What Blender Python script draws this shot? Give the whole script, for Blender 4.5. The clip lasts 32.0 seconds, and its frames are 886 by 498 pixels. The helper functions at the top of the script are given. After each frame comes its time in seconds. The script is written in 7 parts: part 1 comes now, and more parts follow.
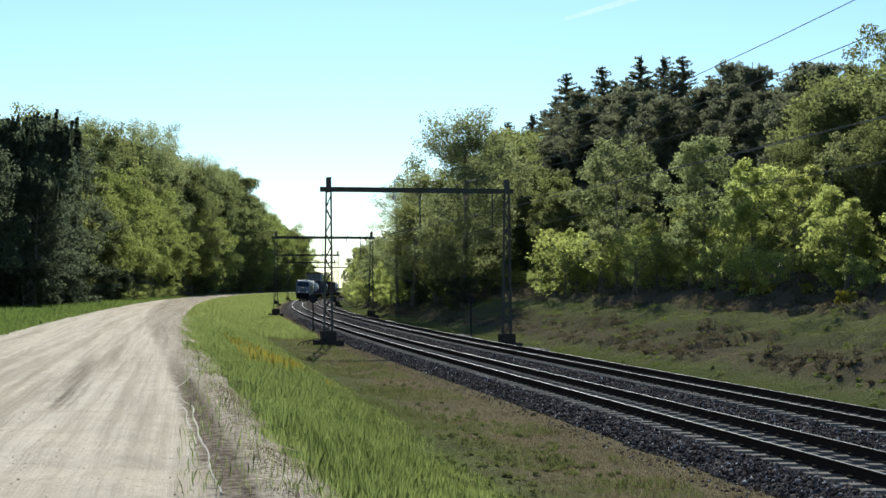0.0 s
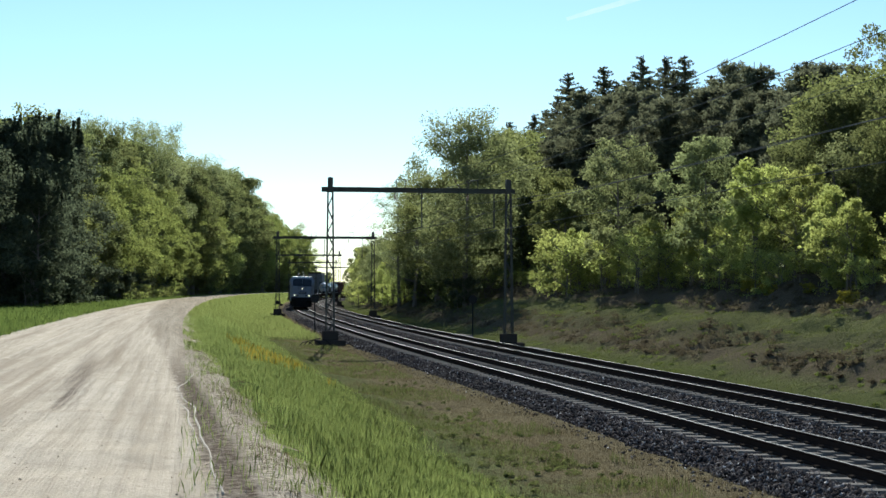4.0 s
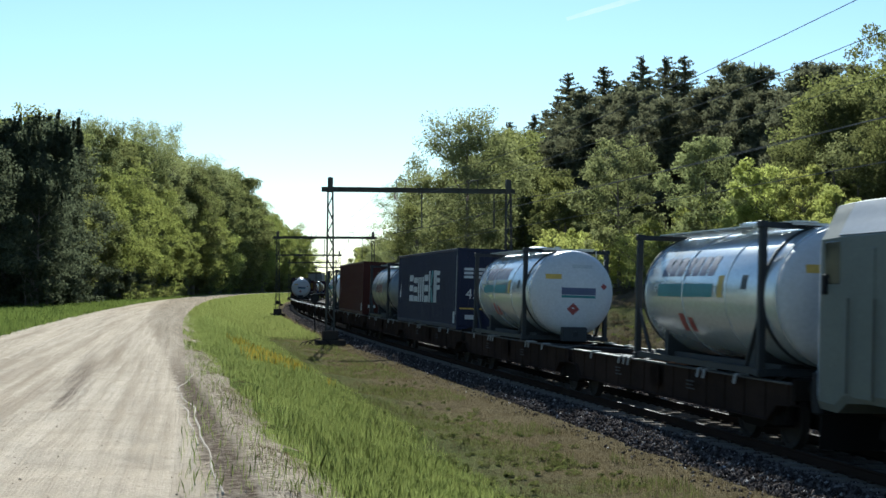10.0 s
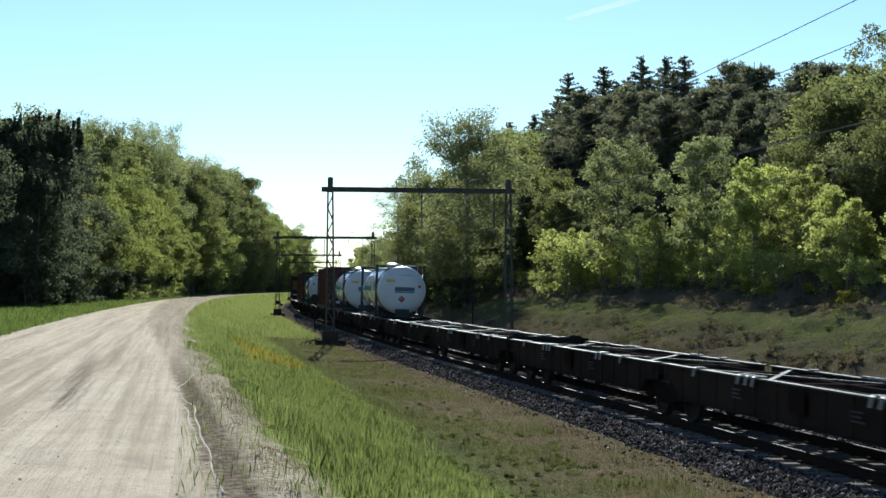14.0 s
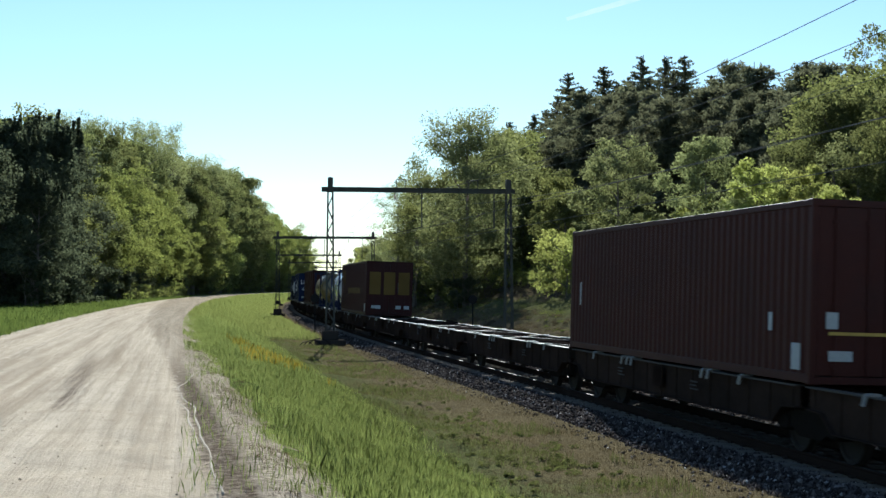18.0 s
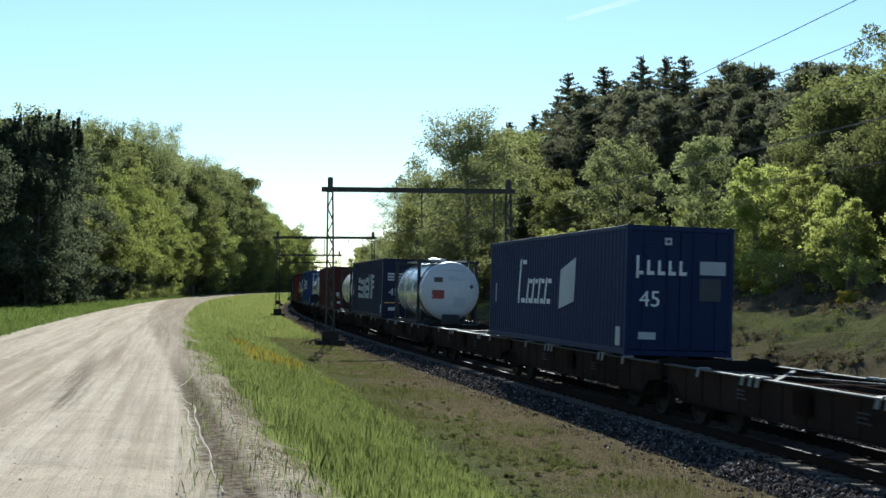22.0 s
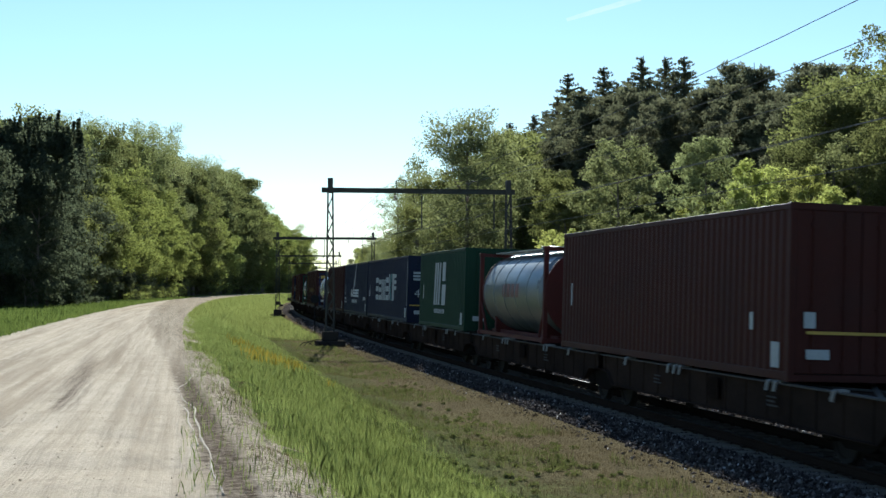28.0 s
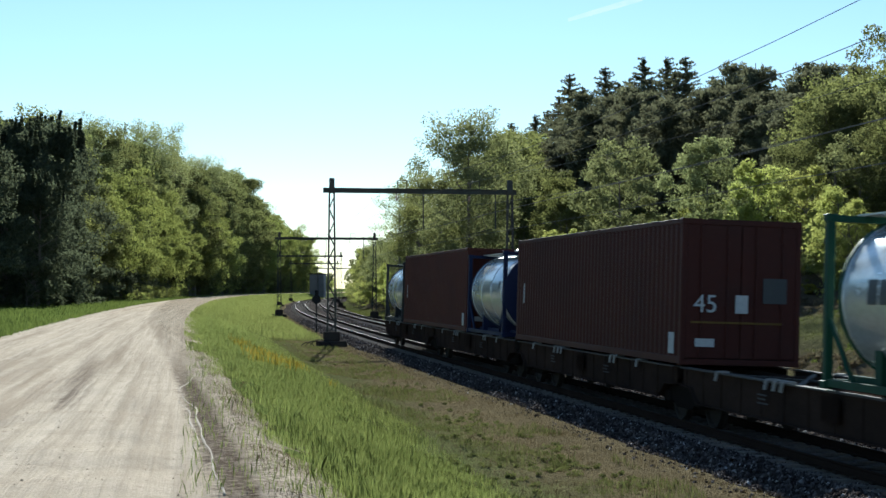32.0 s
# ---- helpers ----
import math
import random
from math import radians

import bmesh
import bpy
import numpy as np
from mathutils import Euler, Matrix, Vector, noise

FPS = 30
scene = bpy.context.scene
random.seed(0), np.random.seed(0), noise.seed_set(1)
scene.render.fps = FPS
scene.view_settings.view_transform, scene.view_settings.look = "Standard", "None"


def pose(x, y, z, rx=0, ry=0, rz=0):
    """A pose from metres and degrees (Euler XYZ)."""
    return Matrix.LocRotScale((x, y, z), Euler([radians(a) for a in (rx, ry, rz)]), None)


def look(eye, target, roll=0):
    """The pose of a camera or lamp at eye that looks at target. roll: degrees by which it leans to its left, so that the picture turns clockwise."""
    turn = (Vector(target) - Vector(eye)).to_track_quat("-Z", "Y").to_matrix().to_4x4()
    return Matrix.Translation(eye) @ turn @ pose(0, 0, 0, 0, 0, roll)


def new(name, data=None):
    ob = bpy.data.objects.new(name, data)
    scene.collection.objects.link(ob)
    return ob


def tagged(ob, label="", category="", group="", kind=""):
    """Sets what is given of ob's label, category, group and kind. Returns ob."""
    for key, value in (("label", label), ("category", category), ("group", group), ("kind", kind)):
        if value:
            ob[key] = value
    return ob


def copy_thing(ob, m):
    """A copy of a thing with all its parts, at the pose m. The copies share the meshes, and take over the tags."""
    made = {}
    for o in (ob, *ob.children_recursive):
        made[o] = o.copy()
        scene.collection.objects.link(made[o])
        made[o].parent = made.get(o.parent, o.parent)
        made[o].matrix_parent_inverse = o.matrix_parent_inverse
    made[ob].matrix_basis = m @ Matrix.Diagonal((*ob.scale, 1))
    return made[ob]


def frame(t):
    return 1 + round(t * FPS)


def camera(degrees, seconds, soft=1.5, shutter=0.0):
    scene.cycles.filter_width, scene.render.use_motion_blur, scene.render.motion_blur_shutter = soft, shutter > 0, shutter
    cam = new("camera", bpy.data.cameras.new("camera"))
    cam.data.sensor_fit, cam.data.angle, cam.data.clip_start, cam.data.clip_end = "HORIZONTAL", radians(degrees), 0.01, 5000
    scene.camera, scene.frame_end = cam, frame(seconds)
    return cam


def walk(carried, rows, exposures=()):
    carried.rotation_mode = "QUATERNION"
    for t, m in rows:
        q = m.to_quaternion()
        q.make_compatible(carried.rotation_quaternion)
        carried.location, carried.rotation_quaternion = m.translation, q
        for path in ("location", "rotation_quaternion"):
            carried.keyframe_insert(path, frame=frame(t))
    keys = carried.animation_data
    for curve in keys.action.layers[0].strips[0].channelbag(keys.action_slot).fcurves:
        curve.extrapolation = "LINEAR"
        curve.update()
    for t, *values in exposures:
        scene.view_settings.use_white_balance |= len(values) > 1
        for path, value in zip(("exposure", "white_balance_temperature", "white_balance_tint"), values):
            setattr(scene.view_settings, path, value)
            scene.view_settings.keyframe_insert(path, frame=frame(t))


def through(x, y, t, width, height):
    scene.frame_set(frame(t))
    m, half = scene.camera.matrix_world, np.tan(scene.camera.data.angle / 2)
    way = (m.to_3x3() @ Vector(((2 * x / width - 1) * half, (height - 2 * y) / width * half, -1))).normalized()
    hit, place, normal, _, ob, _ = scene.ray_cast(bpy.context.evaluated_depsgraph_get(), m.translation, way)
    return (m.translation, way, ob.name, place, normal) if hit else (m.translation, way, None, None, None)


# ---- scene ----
cam = camera(35.16, 32.0, soft=1.5, shutter=0.12)
EYE_Z, TILT = 2.714, 1.537
SWAY = [(0, -3, 0), (0.5, -1.3, 0), (1.0, 0, 0), (14, 0, 0), (27.7, 0, 0.3), (28.0, 0, 1.3), (28.5, 0, 4.5), (29.0, 1.6, 4.6), (30.0, 1.8, 4.6),
        (31.0, 2.2, 3.3), (31.5, 1.8, 5.0), (32.0, 2.6, 1.6)]
walk(cam, [(t, pose(0, 0, EYE_Z, 90 + TILT + dy * 0.02316, 0, dx * 0.02316)) for t, dx, dy in SWAY],
     exposures=[(0, 0.96, 5830, 1), (32, 0.96, 5830, 1)])

# ---- light ----
SUN_WAY = Vector((-0.065, 1.87, 1.0)).normalized()
world = bpy.data.worlds.new("world")
scene.world = world
world.use_nodes = True
wn = world.node_tree.nodes
sky = wn.new("ShaderNodeTexSky")
sky.sky_type = "NISHITA"
sky.sun_disc = False
sky.sun_elevation = math.asin(SUN_WAY.z)
sky.sun_rotation = math.atan2(SUN_WAY.x, SUN_WAY.y)
sky.altitude, sky.air_density, sky.dust_density, sky.ozone_density = 0, 1.0, 0.03, 2.3
wn["Background"].inputs[1].default_value = 0.071
world.node_tree.links.new(sky.outputs[0], wn["Background"].inputs[0])
sun = new("sun", bpy.data.lights.new("sun", "SUN"))
sun.data.energy, sun.data.angle, sun.data.color = 4.6, radians(0.53), (1.0, 0.95, 0.86)
sun.matrix_world = look(SUN_WAY * 200, (0, 0, 0))


# ---- materials ----
def ramp(nt, src, stops):
    n = nt.nodes.new("ShaderNodeValToRGB")
    el = n.color_ramp.elements
    while len(el) < len(stops):
        el.new(0.5)
    for e, (p, c) in zip(el, stops):
        e.position = p
        e.color = (*c, 1) if len(c) == 3 else c
    nt.links.new(src, n.inputs[0])
    return n.outputs[0]


def noise_node(nt, vec, scale, detail=4.0, rough=0.55):
    n = nt.nodes.new("ShaderNodeTexNoise")
    n.inputs["Scale"].default_value, n.inputs["Detail"].default_value, n.inputs["Roughness"].default_value = scale, detail, rough
    if vec is not None:
        nt.links.new(vec, n.inputs["Vector"])
    return n.outputs["Fac"]


def blend(nt, fac, a, b, mode="MIX"):
    n = nt.nodes.new("ShaderNodeMix")
    n.data_type, n.blend_type = "RGBA", mode
    for sock, v in ((n.inputs[0], fac), (n.inputs[6], a), (n.inputs[7], b)):
        if isinstance(v, (int, float)):
            sock.default_value = v
        elif isinstance(v, tuple):
            sock.default_value = (*v, 1)
        else:
            nt.links.new(v, sock)
    return n.outputs[2]


def calc(nt, op, a, b=0.0, c=0.0):
    n = nt.nodes.new("ShaderNodeMath")
    n.operation = op
    for sock, v in zip(n.inputs, (a, b, c)):
        if isinstance(v, (int, float)):
            sock.default_value = v
        else:
            nt.links.new(v, sock)
    return n.outputs[0]


def coords(nt, stretch=(1, 1, 1)):
    t = nt.nodes.new("ShaderNodeTexCoord")
    m = nt.nodes.new("ShaderNodeMapping")
    m.inputs["Scale"].default_value = stretch
    nt.links.new(t.outputs["Object"], m.inputs["Vector"])
    return m.outputs[0]


def bumped(nt, bsdf, height, strength, dist):
    b = nt.nodes.new("ShaderNodeBump")
    b.inputs["Strength"].default_value, b.inputs["Distance"].default_value = strength, dist
    nt.links.new(height, b.inputs["Height"])
    nt.links.new(b.outputs[0], bsdf.inputs["Normal"])


def surface(name, base, rough=0.6, metal=0.0, dirt=None, grime=0.35, big=0.7, fine=25.0, bump=0.15, stretch=(1, 1, 1), spread=0.12, spec=0.5):
    """A painted, rusty or stony surface: base colour with stains at two scales and a fine relief."""
    m = bpy.data.materials.new(name)
    m.use_nodes = True
    nt = m.node_tree
    b = nt.nodes["Principled BSDF"]
    v = coords(nt, stretch)
    n1, n2 = noise_node(nt, v, big, 5, 0.6), noise_node(nt, v, fine, 3, 0.6)
    dirt = dirt or tuple(c * 0.45 for c in base)
    f1 = ramp(nt, n1, [(0.42, (0, 0, 0)), (0.68, (1, 1, 1))])
    col = blend(nt, calc(nt, "MULTIPLY", f1, grime), base, dirt)
    lo, hi = tuple(c * (1 - spread) for c in (1, 1, 1)), tuple(c * (1 + spread) for c in (1, 1, 1))
    col = blend(nt, 1.0, col, ramp(nt, n2, [(0.3, lo), (0.7, hi)]), "MULTIPLY")
    nt.links.new(col, b.inputs["Base Color"])
    b.inputs["Metallic"].default_value = metal
    b.inputs["Specular IOR Level"].default_value = spec
    nt.links.new(calc(nt, "MULTIPLY_ADD", n1, 0.3, rough - 0.15), b.inputs["Roughness"])
    if bump:
        bumped(nt, b, n2, bump, 0.02)
    return m


def leafy(name, dark, light, through, rough=0.8, share=0.52):
    """Leaves: colour varies from leaf to leaf, and light shines through them."""
    m = bpy.data.materials.new(name)
    m.use_nodes = True
    nt = m.node_tree
    b = nt.nodes["Principled BSDF"]
    out = nt.nodes["Material Output"]
    g = nt.nodes.new("ShaderNodeNewGeometry")
    info = nt.nodes.new("ShaderNodeObjectInfo")
    n = noise_node(nt, coords(nt), 0.45, 2)
    f = calc(nt, "ADD", calc(nt, "MULTIPLY", g.outputs["Random Per Island"], 0.45), calc(nt, "MULTIPLY", n, 0.55))
    col = ramp(nt, f, [(0.15, dark), (0.9, light)])
    hsv = nt.nodes.new("ShaderNodeHueSaturation")
    nt.links.new(calc(nt, "MULTIPLY_ADD", info.outputs["Random"], 0.014, 0.49), hsv.inputs["Hue"])
    nt.links.new(calc(nt, "MULTIPLY_ADD", info.outputs["Random"], 0.3, 0.85), hsv.inputs["Value"])
    nt.links.new(col, hsv.inputs["Color"])
    col = hsv.outputs[0]
    nt.links.new(col, b.inputs["Base Color"])
    b.inputs["Roughness"].default_value = rough
    b.inputs["Specular IOR Level"].default_value = 0.0
    tr = nt.nodes.new("ShaderNodeBsdfTranslucent")
    nt.links.new(blend(nt, 1.0, col, through, "MULTIPLY"), tr.inputs["Color"])
    mix = nt.nodes.new("ShaderNodeMixShader")
    mix.inputs[0].default_value = share
    nt.links.new(b.outputs[0], mix.inputs[1])
    nt.links.new(tr.outputs[0], mix.inputs[2])
    nt.links.new(mix.outputs[0], out.inputs["Surface"])
    return m


def attr(nt, name):
    n = nt.nodes.new("ShaderNodeAttribute")
    n.attribute_name = name
    return n.outputs["Fac"]


def ground_material():
    m = bpy.data.materials.new("ground_cover")
    m.use_nodes = True
    nt = m.node_tree
    b = nt.nodes["Principled BSDF"]
    v = coords(nt)
    big, mid, fine = noise_node(nt, v, 0.35, 5, 0.6), noise_node(nt, v, 2.2, 5, 0.65), noise_node(nt, v, 18, 4, 0.7)
    lat = attr(nt, "lat")
    wob = calc(nt, "ADD", lat, calc(nt, "MULTIPLY", calc(nt, "SUBTRACT", big, 0.5), 2.6))
    wob = calc(nt, "ADD", wob, calc(nt, "MULTIPLY", calc(nt, "SUBTRACT", mid, 0.5), 1.4))
    f = calc(nt, "MULTIPLY_ADD", wob, 1 / 60.0, 0.5)
    q = lambda a: a / 60.0 + 0.5
    grass, dry, soil, moor, litter = (0.10, 0.125, 0.038), (0.145, 0.115, 0.07), (0.06, 0.05, 0.035), (0.1, 0.078, 0.055), (0.105, 0.083, 0.06)
    green = (0.09, 0.092, 0.042)
    col = ramp(nt, f, [(q(-17), grass), (q(-11.3), soil), (q(-10.6), (0.2, 0.17, 0.1)), (q(-10.0), grass), (q(-8.7), grass), (q(-7.0), (0.10, 0.115, 0.042)), (q(-5.6), (0.11, 0.11, 0.05)), (q(-4.5), dry), (q(-2.4), (0.13, 0.104, 0.066)),
                       (q(7.0), (0.06, 0.07, 0.022)), (q(8.6), green), (q(9.8), moor), (q(11.8), (0.08, 0.075, 0.042)), (q(13.0), green), (q(14.4), green), (q(15.6), moor), (q(18.5), (0.09, 0.073, 0.053)), (q(21), litter)])
    patch = ramp(nt, mid, [(0.45, (0, 0, 0)), (0.62, (1, 1, 1))])
    col = blend(nt, calc(nt, "MULTIPLY", patch, 0.45), col, blend(nt, 0.5, soil, col))
    col = blend(nt, 1.0, col, ramp(nt, fine, [(0.3, (0.45, 0.45, 0.45)), (0.72, (1.6, 1.6, 1.5))]), "MULTIPLY")
    nt.links.new(col, b.inputs["Base Color"])
    b.inputs["Roughness"].default_value = 0.95
    b.inputs["Specular IOR Level"].default_value = 0.0
    bumped(nt, b, calc(nt, "ADD", mid, calc(nt, "MULTIPLY", fine, 0.5)), 0.9, 0.12)
    return m


def road_material():
    m = bpy.data.materials.new("sandy_road")
    m.use_nodes = True
    nt = m.node_tree
    b = nt.nodes["Principled BSDF"]
    v = coords(nt)
    lat, lon = attr(nt, "lat"), attr(nt, "lon")
    comb = nt.nodes.new("ShaderNodeCombineXYZ")
    nt.links.new(calc(nt, "MULTIPLY", lat, 5.5), comb.inputs[0])
    nt.links.new(calc(nt, "MULTIPLY", lon, 0.075), comb.inputs[1])
    streak = noise_node(nt, comb.outputs[0], 1.0, 6, 0.65)
    comb2 = nt.nodes.new("ShaderNodeCombineXYZ")
    nt.links.new(calc(nt, "MULTIPLY", lat, 1.5), comb2.inputs[0])
    nt.links.new(calc(nt, "MULTIPLY", lon, 0.035), comb2.inputs[1])
    wide = noise_node(nt, comb2.outputs[0], 1.1, 4, 0.55)
    fine, mid = noise_node(nt, v, 35, 4, 0.75), noise_node(nt, v, 3.5, 5, 0.65)
    sand = blend(nt, ramp(nt, streak, [(0.32, (0, 0, 0)), (0.62, (1, 1, 1))]), (0.41, 0.33, 0.245), (0.6, 0.497, 0.385))
    sand = blend(nt, calc(nt, "MULTIPLY", ramp(nt, wide, [(0.50, (0, 0, 0)), (0.64, (1, 1, 1))]), 0.4), sand, (0.22, 0.165, 0.115))
    sand = blend(nt, calc(nt, "MULTIPLY", ramp(nt, noise_node(nt, v, 1.7, 6, 0.7), [(0.45, (0, 0, 0)), (0.68, (1, 1, 1))]), 0.45), sand, (0.36, 0.285, 0.21))
    edge = calc(nt, "ADD", lat, calc(nt, "MULTIPLY", calc(nt, "SUBTRACT", noise_node(nt, v, 7.0, 5, 0.7), 0.5), 0.45))
    veer = calc(nt, "MULTIPLY_ADD", lon, -0.035, -12.09)
    off = calc(nt, "SUBTRACT", edge, veer)
    strip = ramp(nt, calc(nt, "MULTIPLY_ADD", off, 0.5, 0.5), [(0.37, (0, 0, 0)), (0.44, (0.9, 0.9, 0.9)), (0.54, (1, 1, 1)), (0.62, (0.2, 0.2, 0.2)), (0.9, (0.3, 0.3, 0.3))])
    near = ramp(nt, calc(nt, "MULTIPLY_ADD", lon, 0.0167, 1.0), [(0.3, (1, 1, 1)), (0.52, (0.25, 0.25, 0.25))])
    crumble = ramp(nt, noise_node(nt, v, 9.0, 6, 0.8), [(0.36, (0.55, 0.55, 0.55)), (0.55, (1, 1, 1))])
    sand = blend(nt, calc(nt, "MULTIPLY", calc(nt, "MULTIPLY", strip, crumble), near), sand, (0.088, 0.064, 0.047))
    rut = ramp(nt, calc(nt, "MULTIPLY_ADD", calc(nt, "SUBTRACT", edge, calc(nt, "MULTIPLY_ADD", lon, -0.046, -14.36)), 0.5, 0.5), [(0.36, (0, 0, 0)), (0.46, (1, 1, 1)), (0.54, (1, 1, 1)), (0.64, (0, 0, 0))])
    there = ramp(nt, calc(nt, "MULTIPLY_ADD", lon, 0.02, 1.0), [(0.04, (0, 0, 0)), (0.1, (1, 1, 1)), (0.22, (0.9, 0.9, 0.9)), (0.4, (0.2, 0.2, 0.2)), (1.0, (0.1, 0.1, 0.1))])
    sand = blend(nt, calc(nt, "MULTIPLY", calc(nt, "MULTIPLY", calc(nt, "MULTIPLY", rut, there), crumble), ramp(nt, streak, [(0.4, (1, 1, 1)), (0.6, (0.25, 0.25, 0.25))])), sand, (0.15, 0.115, 0.09))
    crumbs = ramp(nt, noise_node(nt, v, 14, 4, 0.8), [(0.47, (0, 0, 0)), (0.57, (1, 1, 1))])
    rim = ramp(nt, calc(nt, "MULTIPLY_ADD", off, 0.5, 0.5), [(0.5, (0, 0, 0)), (0.65, (1, 1, 1))])
    sand = blend(nt, calc(nt, "MULTIPLY", calc(nt, "MULTIPLY", crumbs, rim), 0.85), sand, (0.125, 0.1, 0.068))
    spots = ramp(nt, noise_node(nt, v, 7.5, 3, 0.7), [(0.66, (0, 0, 0)), (0.72, (1, 1, 1))])
    sand = blend(nt, calc(nt, "MULTIPLY", spots, 0.5), sand, (0.16, 0.12, 0.085))
    col = blend(nt, 1.0, sand, ramp(nt, fine, [(0.3, (0.78, 0.78, 0.78)), (0.72, (1.2, 1.2, 1.2))]), "MULTIPLY")
    nt.links.new(col, b.inputs["Base Color"])
    b.inputs["Roughness"].default_value = 0.95
    b.inputs["Specular IOR Level"].default_value = 0.0
    bumped(nt, b, calc(nt, "ADD", calc(nt, "MULTIPLY", streak, 0.8), calc(nt, "ADD", calc(nt, "MULTIPLY", mid, 0.6), calc(nt, "MULTIPLY", fine, 0.25))), 0.8, 0.07)
    return m


def ballast_material():
    m = bpy.data.materials.new("ballast_bed")
    m.use_nodes = True
    nt = m.node_tree
    b = nt.nodes["Principled BSDF"]
    vor = nt.nodes.new("ShaderNodeTexVoronoi")
    vor.inputs["Scale"].default_value = 17
    nt.links.new(coords(nt), vor.inputs["Vector"])
    col = blend(nt, 1.0, ramp(nt, noise_node(nt, coords(nt), 1.2, 4), [(0.3, (0.042, 0.036, 0.034)), (0.7, (0.08, 0.069, 0.064))]),
                ramp(nt, vor.outputs["Color"], [(0.1, (0.5, 0.5, 0.5)), (0.9, (1.6, 1.55, 1.5))]), "MULTIPLY")
    nt.links.new(col, b.inputs["Base Color"])
    b.inputs["Roughness"].default_value = 0.95
    b.inputs["Specular IOR Level"].default_value = 0.0
    bumped(nt, b, vor.outputs["Distance"], 1.0, 0.05)
    return m


def stone_material():
    m = surface("ballast_stones", (0.06, 0.055, 0.05), rough=0.9, fine=30, bump=0.3, spec=0.0)
    nt = m.node_tree
    b = nt.nodes["Principled BSDF"]
    g = nt.nodes.new("ShaderNodeNewGeometry")
    nt.links.new(ramp(nt, g.outputs["Random Per Island"], [(0.0, (0.024, 0.019, 0.018)), (0.55, (0.07, 0.058, 0.054)), (0.9, (0.14, 0.12, 0.113)), (0.97, (0.25, 0.225, 0.215)), (1.0, (0.5, 0.47, 0.45))]), b.inputs["Base Color"])
    return m


M_GROUND, M_ROAD, M_BALLAST, M_STONE = ground_material(), road_material(), ballast_material(), stone_material()
M_RAIL = surface("rail_steel", (0.035, 0.024, 0.019), rough=0.9, fine=40, spec=0.0)
M_RAILTOP = surface("polished_rail_head", (0.05, 0.047, 0.045), rough=0.72, metal=1.0, grime=0.3, bump=0.03)
M_SLEEPER = surface("sleeper_concrete", (0.2, 0.176, 0.155), rough=0.95, grime=0.6, fine=30, spec=0.0)
M_CLIP = surface("rail_clip_steel", (0.045, 0.035, 0.028), rough=0.9, spec=0.0)
M_MAST = surface("mast_steel", (0.06, 0.062, 0.056), rough=0.75, spec=0.15, dirt=(0.08, 0.05, 0.035))
M_FOOT = surface("concrete_foot", (0.05, 0.042, 0.036), rough=0.9, spec=0.0)
M_WIRE = surface("copper_wire", (0.1, 0.104, 0.108), rough=0.9, bump=0, spec=0.0)
M_INSUL = surface("insulator_porcelain", (0.20, 0.11, 0.07), rough=0.3, bump=0)
M_SIGN = surface("sign_back", (0.018, 0.018, 0.019), rough=0.8, spec=0.1)

# ---- the line of the railway ----
# The centre of the nearer track: distance s along it, away from the viewer, bending by BEND per metre.
S = np.arange(-800.0, 1500.0, 1.0)
BEND = np.interp(S, [-46, -45, 0, 50, 100, 140, 180, 220, 260, 700, 701], [0, -0.0009, 0.0008, 0.0003, 0.0007, 0.0004, 0.0002, 0.0011, 0.0011, 0.0011, 0])
_i0 = int(np.searchsorted(S, 0))
TURN = np.concatenate([[0], np.cumsum((BEND[1:] + BEND[:-1]) / 2)])
TURN += -0.1788 - TURN[_i0]
LINE_X = np.concatenate([[0], np.cumsum((np.sin(TURN[1:]) + np.sin(TURN[:-1])) / 2)])
LINE_Y = np.concatenate([[0], np.cumsum((np.cos(TURN[1:]) + np.cos(TURN[:-1])) / 2)])
LINE_X += -1.3412 - LINE_X[_i0]
LINE_Y += 65.8201 - LINE_Y[_i0]
TRACK_GAP, CANT = 3.83, 0.0318


def place(s, q, z=0.0):
    """Points s metres along the line and q metres to its far side, as an array of rows."""
    s, q, z = np.broadcast_arrays(np.asarray(s, float), np.asarray(q, float), np.asarray(z, float))
    x, y, a = np.interp(s, S, LINE_X), np.interp(s, S, LINE_Y), np.interp(s, S, TURN)
    return np.stack([x + np.cos(a) * q, y - np.sin(a) * q, z], -1)


def spot(s, q, z=0.0):
    return Vector(place(s, q, z).tolist())


def heading(s):
    return float(np.interp(s, S, TURN))


def facing(s, q, z=0.0, turn=0.0):
    """A pose on the line: x towards its far end, y to the near side, z up."""
    return Matrix.Translation(spot(s, q, z)) @ pose(0, 0, 0, 0, 0, 90 - math.degrees(heading(s)) + turn)


def running(s, half=4.5):
    """The pose of a vehicle whose middle is at s: x along its way (towards the viewer), y to the far side, leaning with the rails."""
    a, b = spot(s - half, 0), spot(s + half, 0)
    f = (a - b).normalized()
    side = Vector((-f.y, f.x, 0))
    ca, sa = math.cos(CANT), math.sin(CANT)
    y = side * ca - Vector((0, 0, 1)) * sa
    z = f.cross(y)
    m = Matrix((f, y, z)).transposed().to_4x4()
    m.translation = (a + b) / 2
    return m


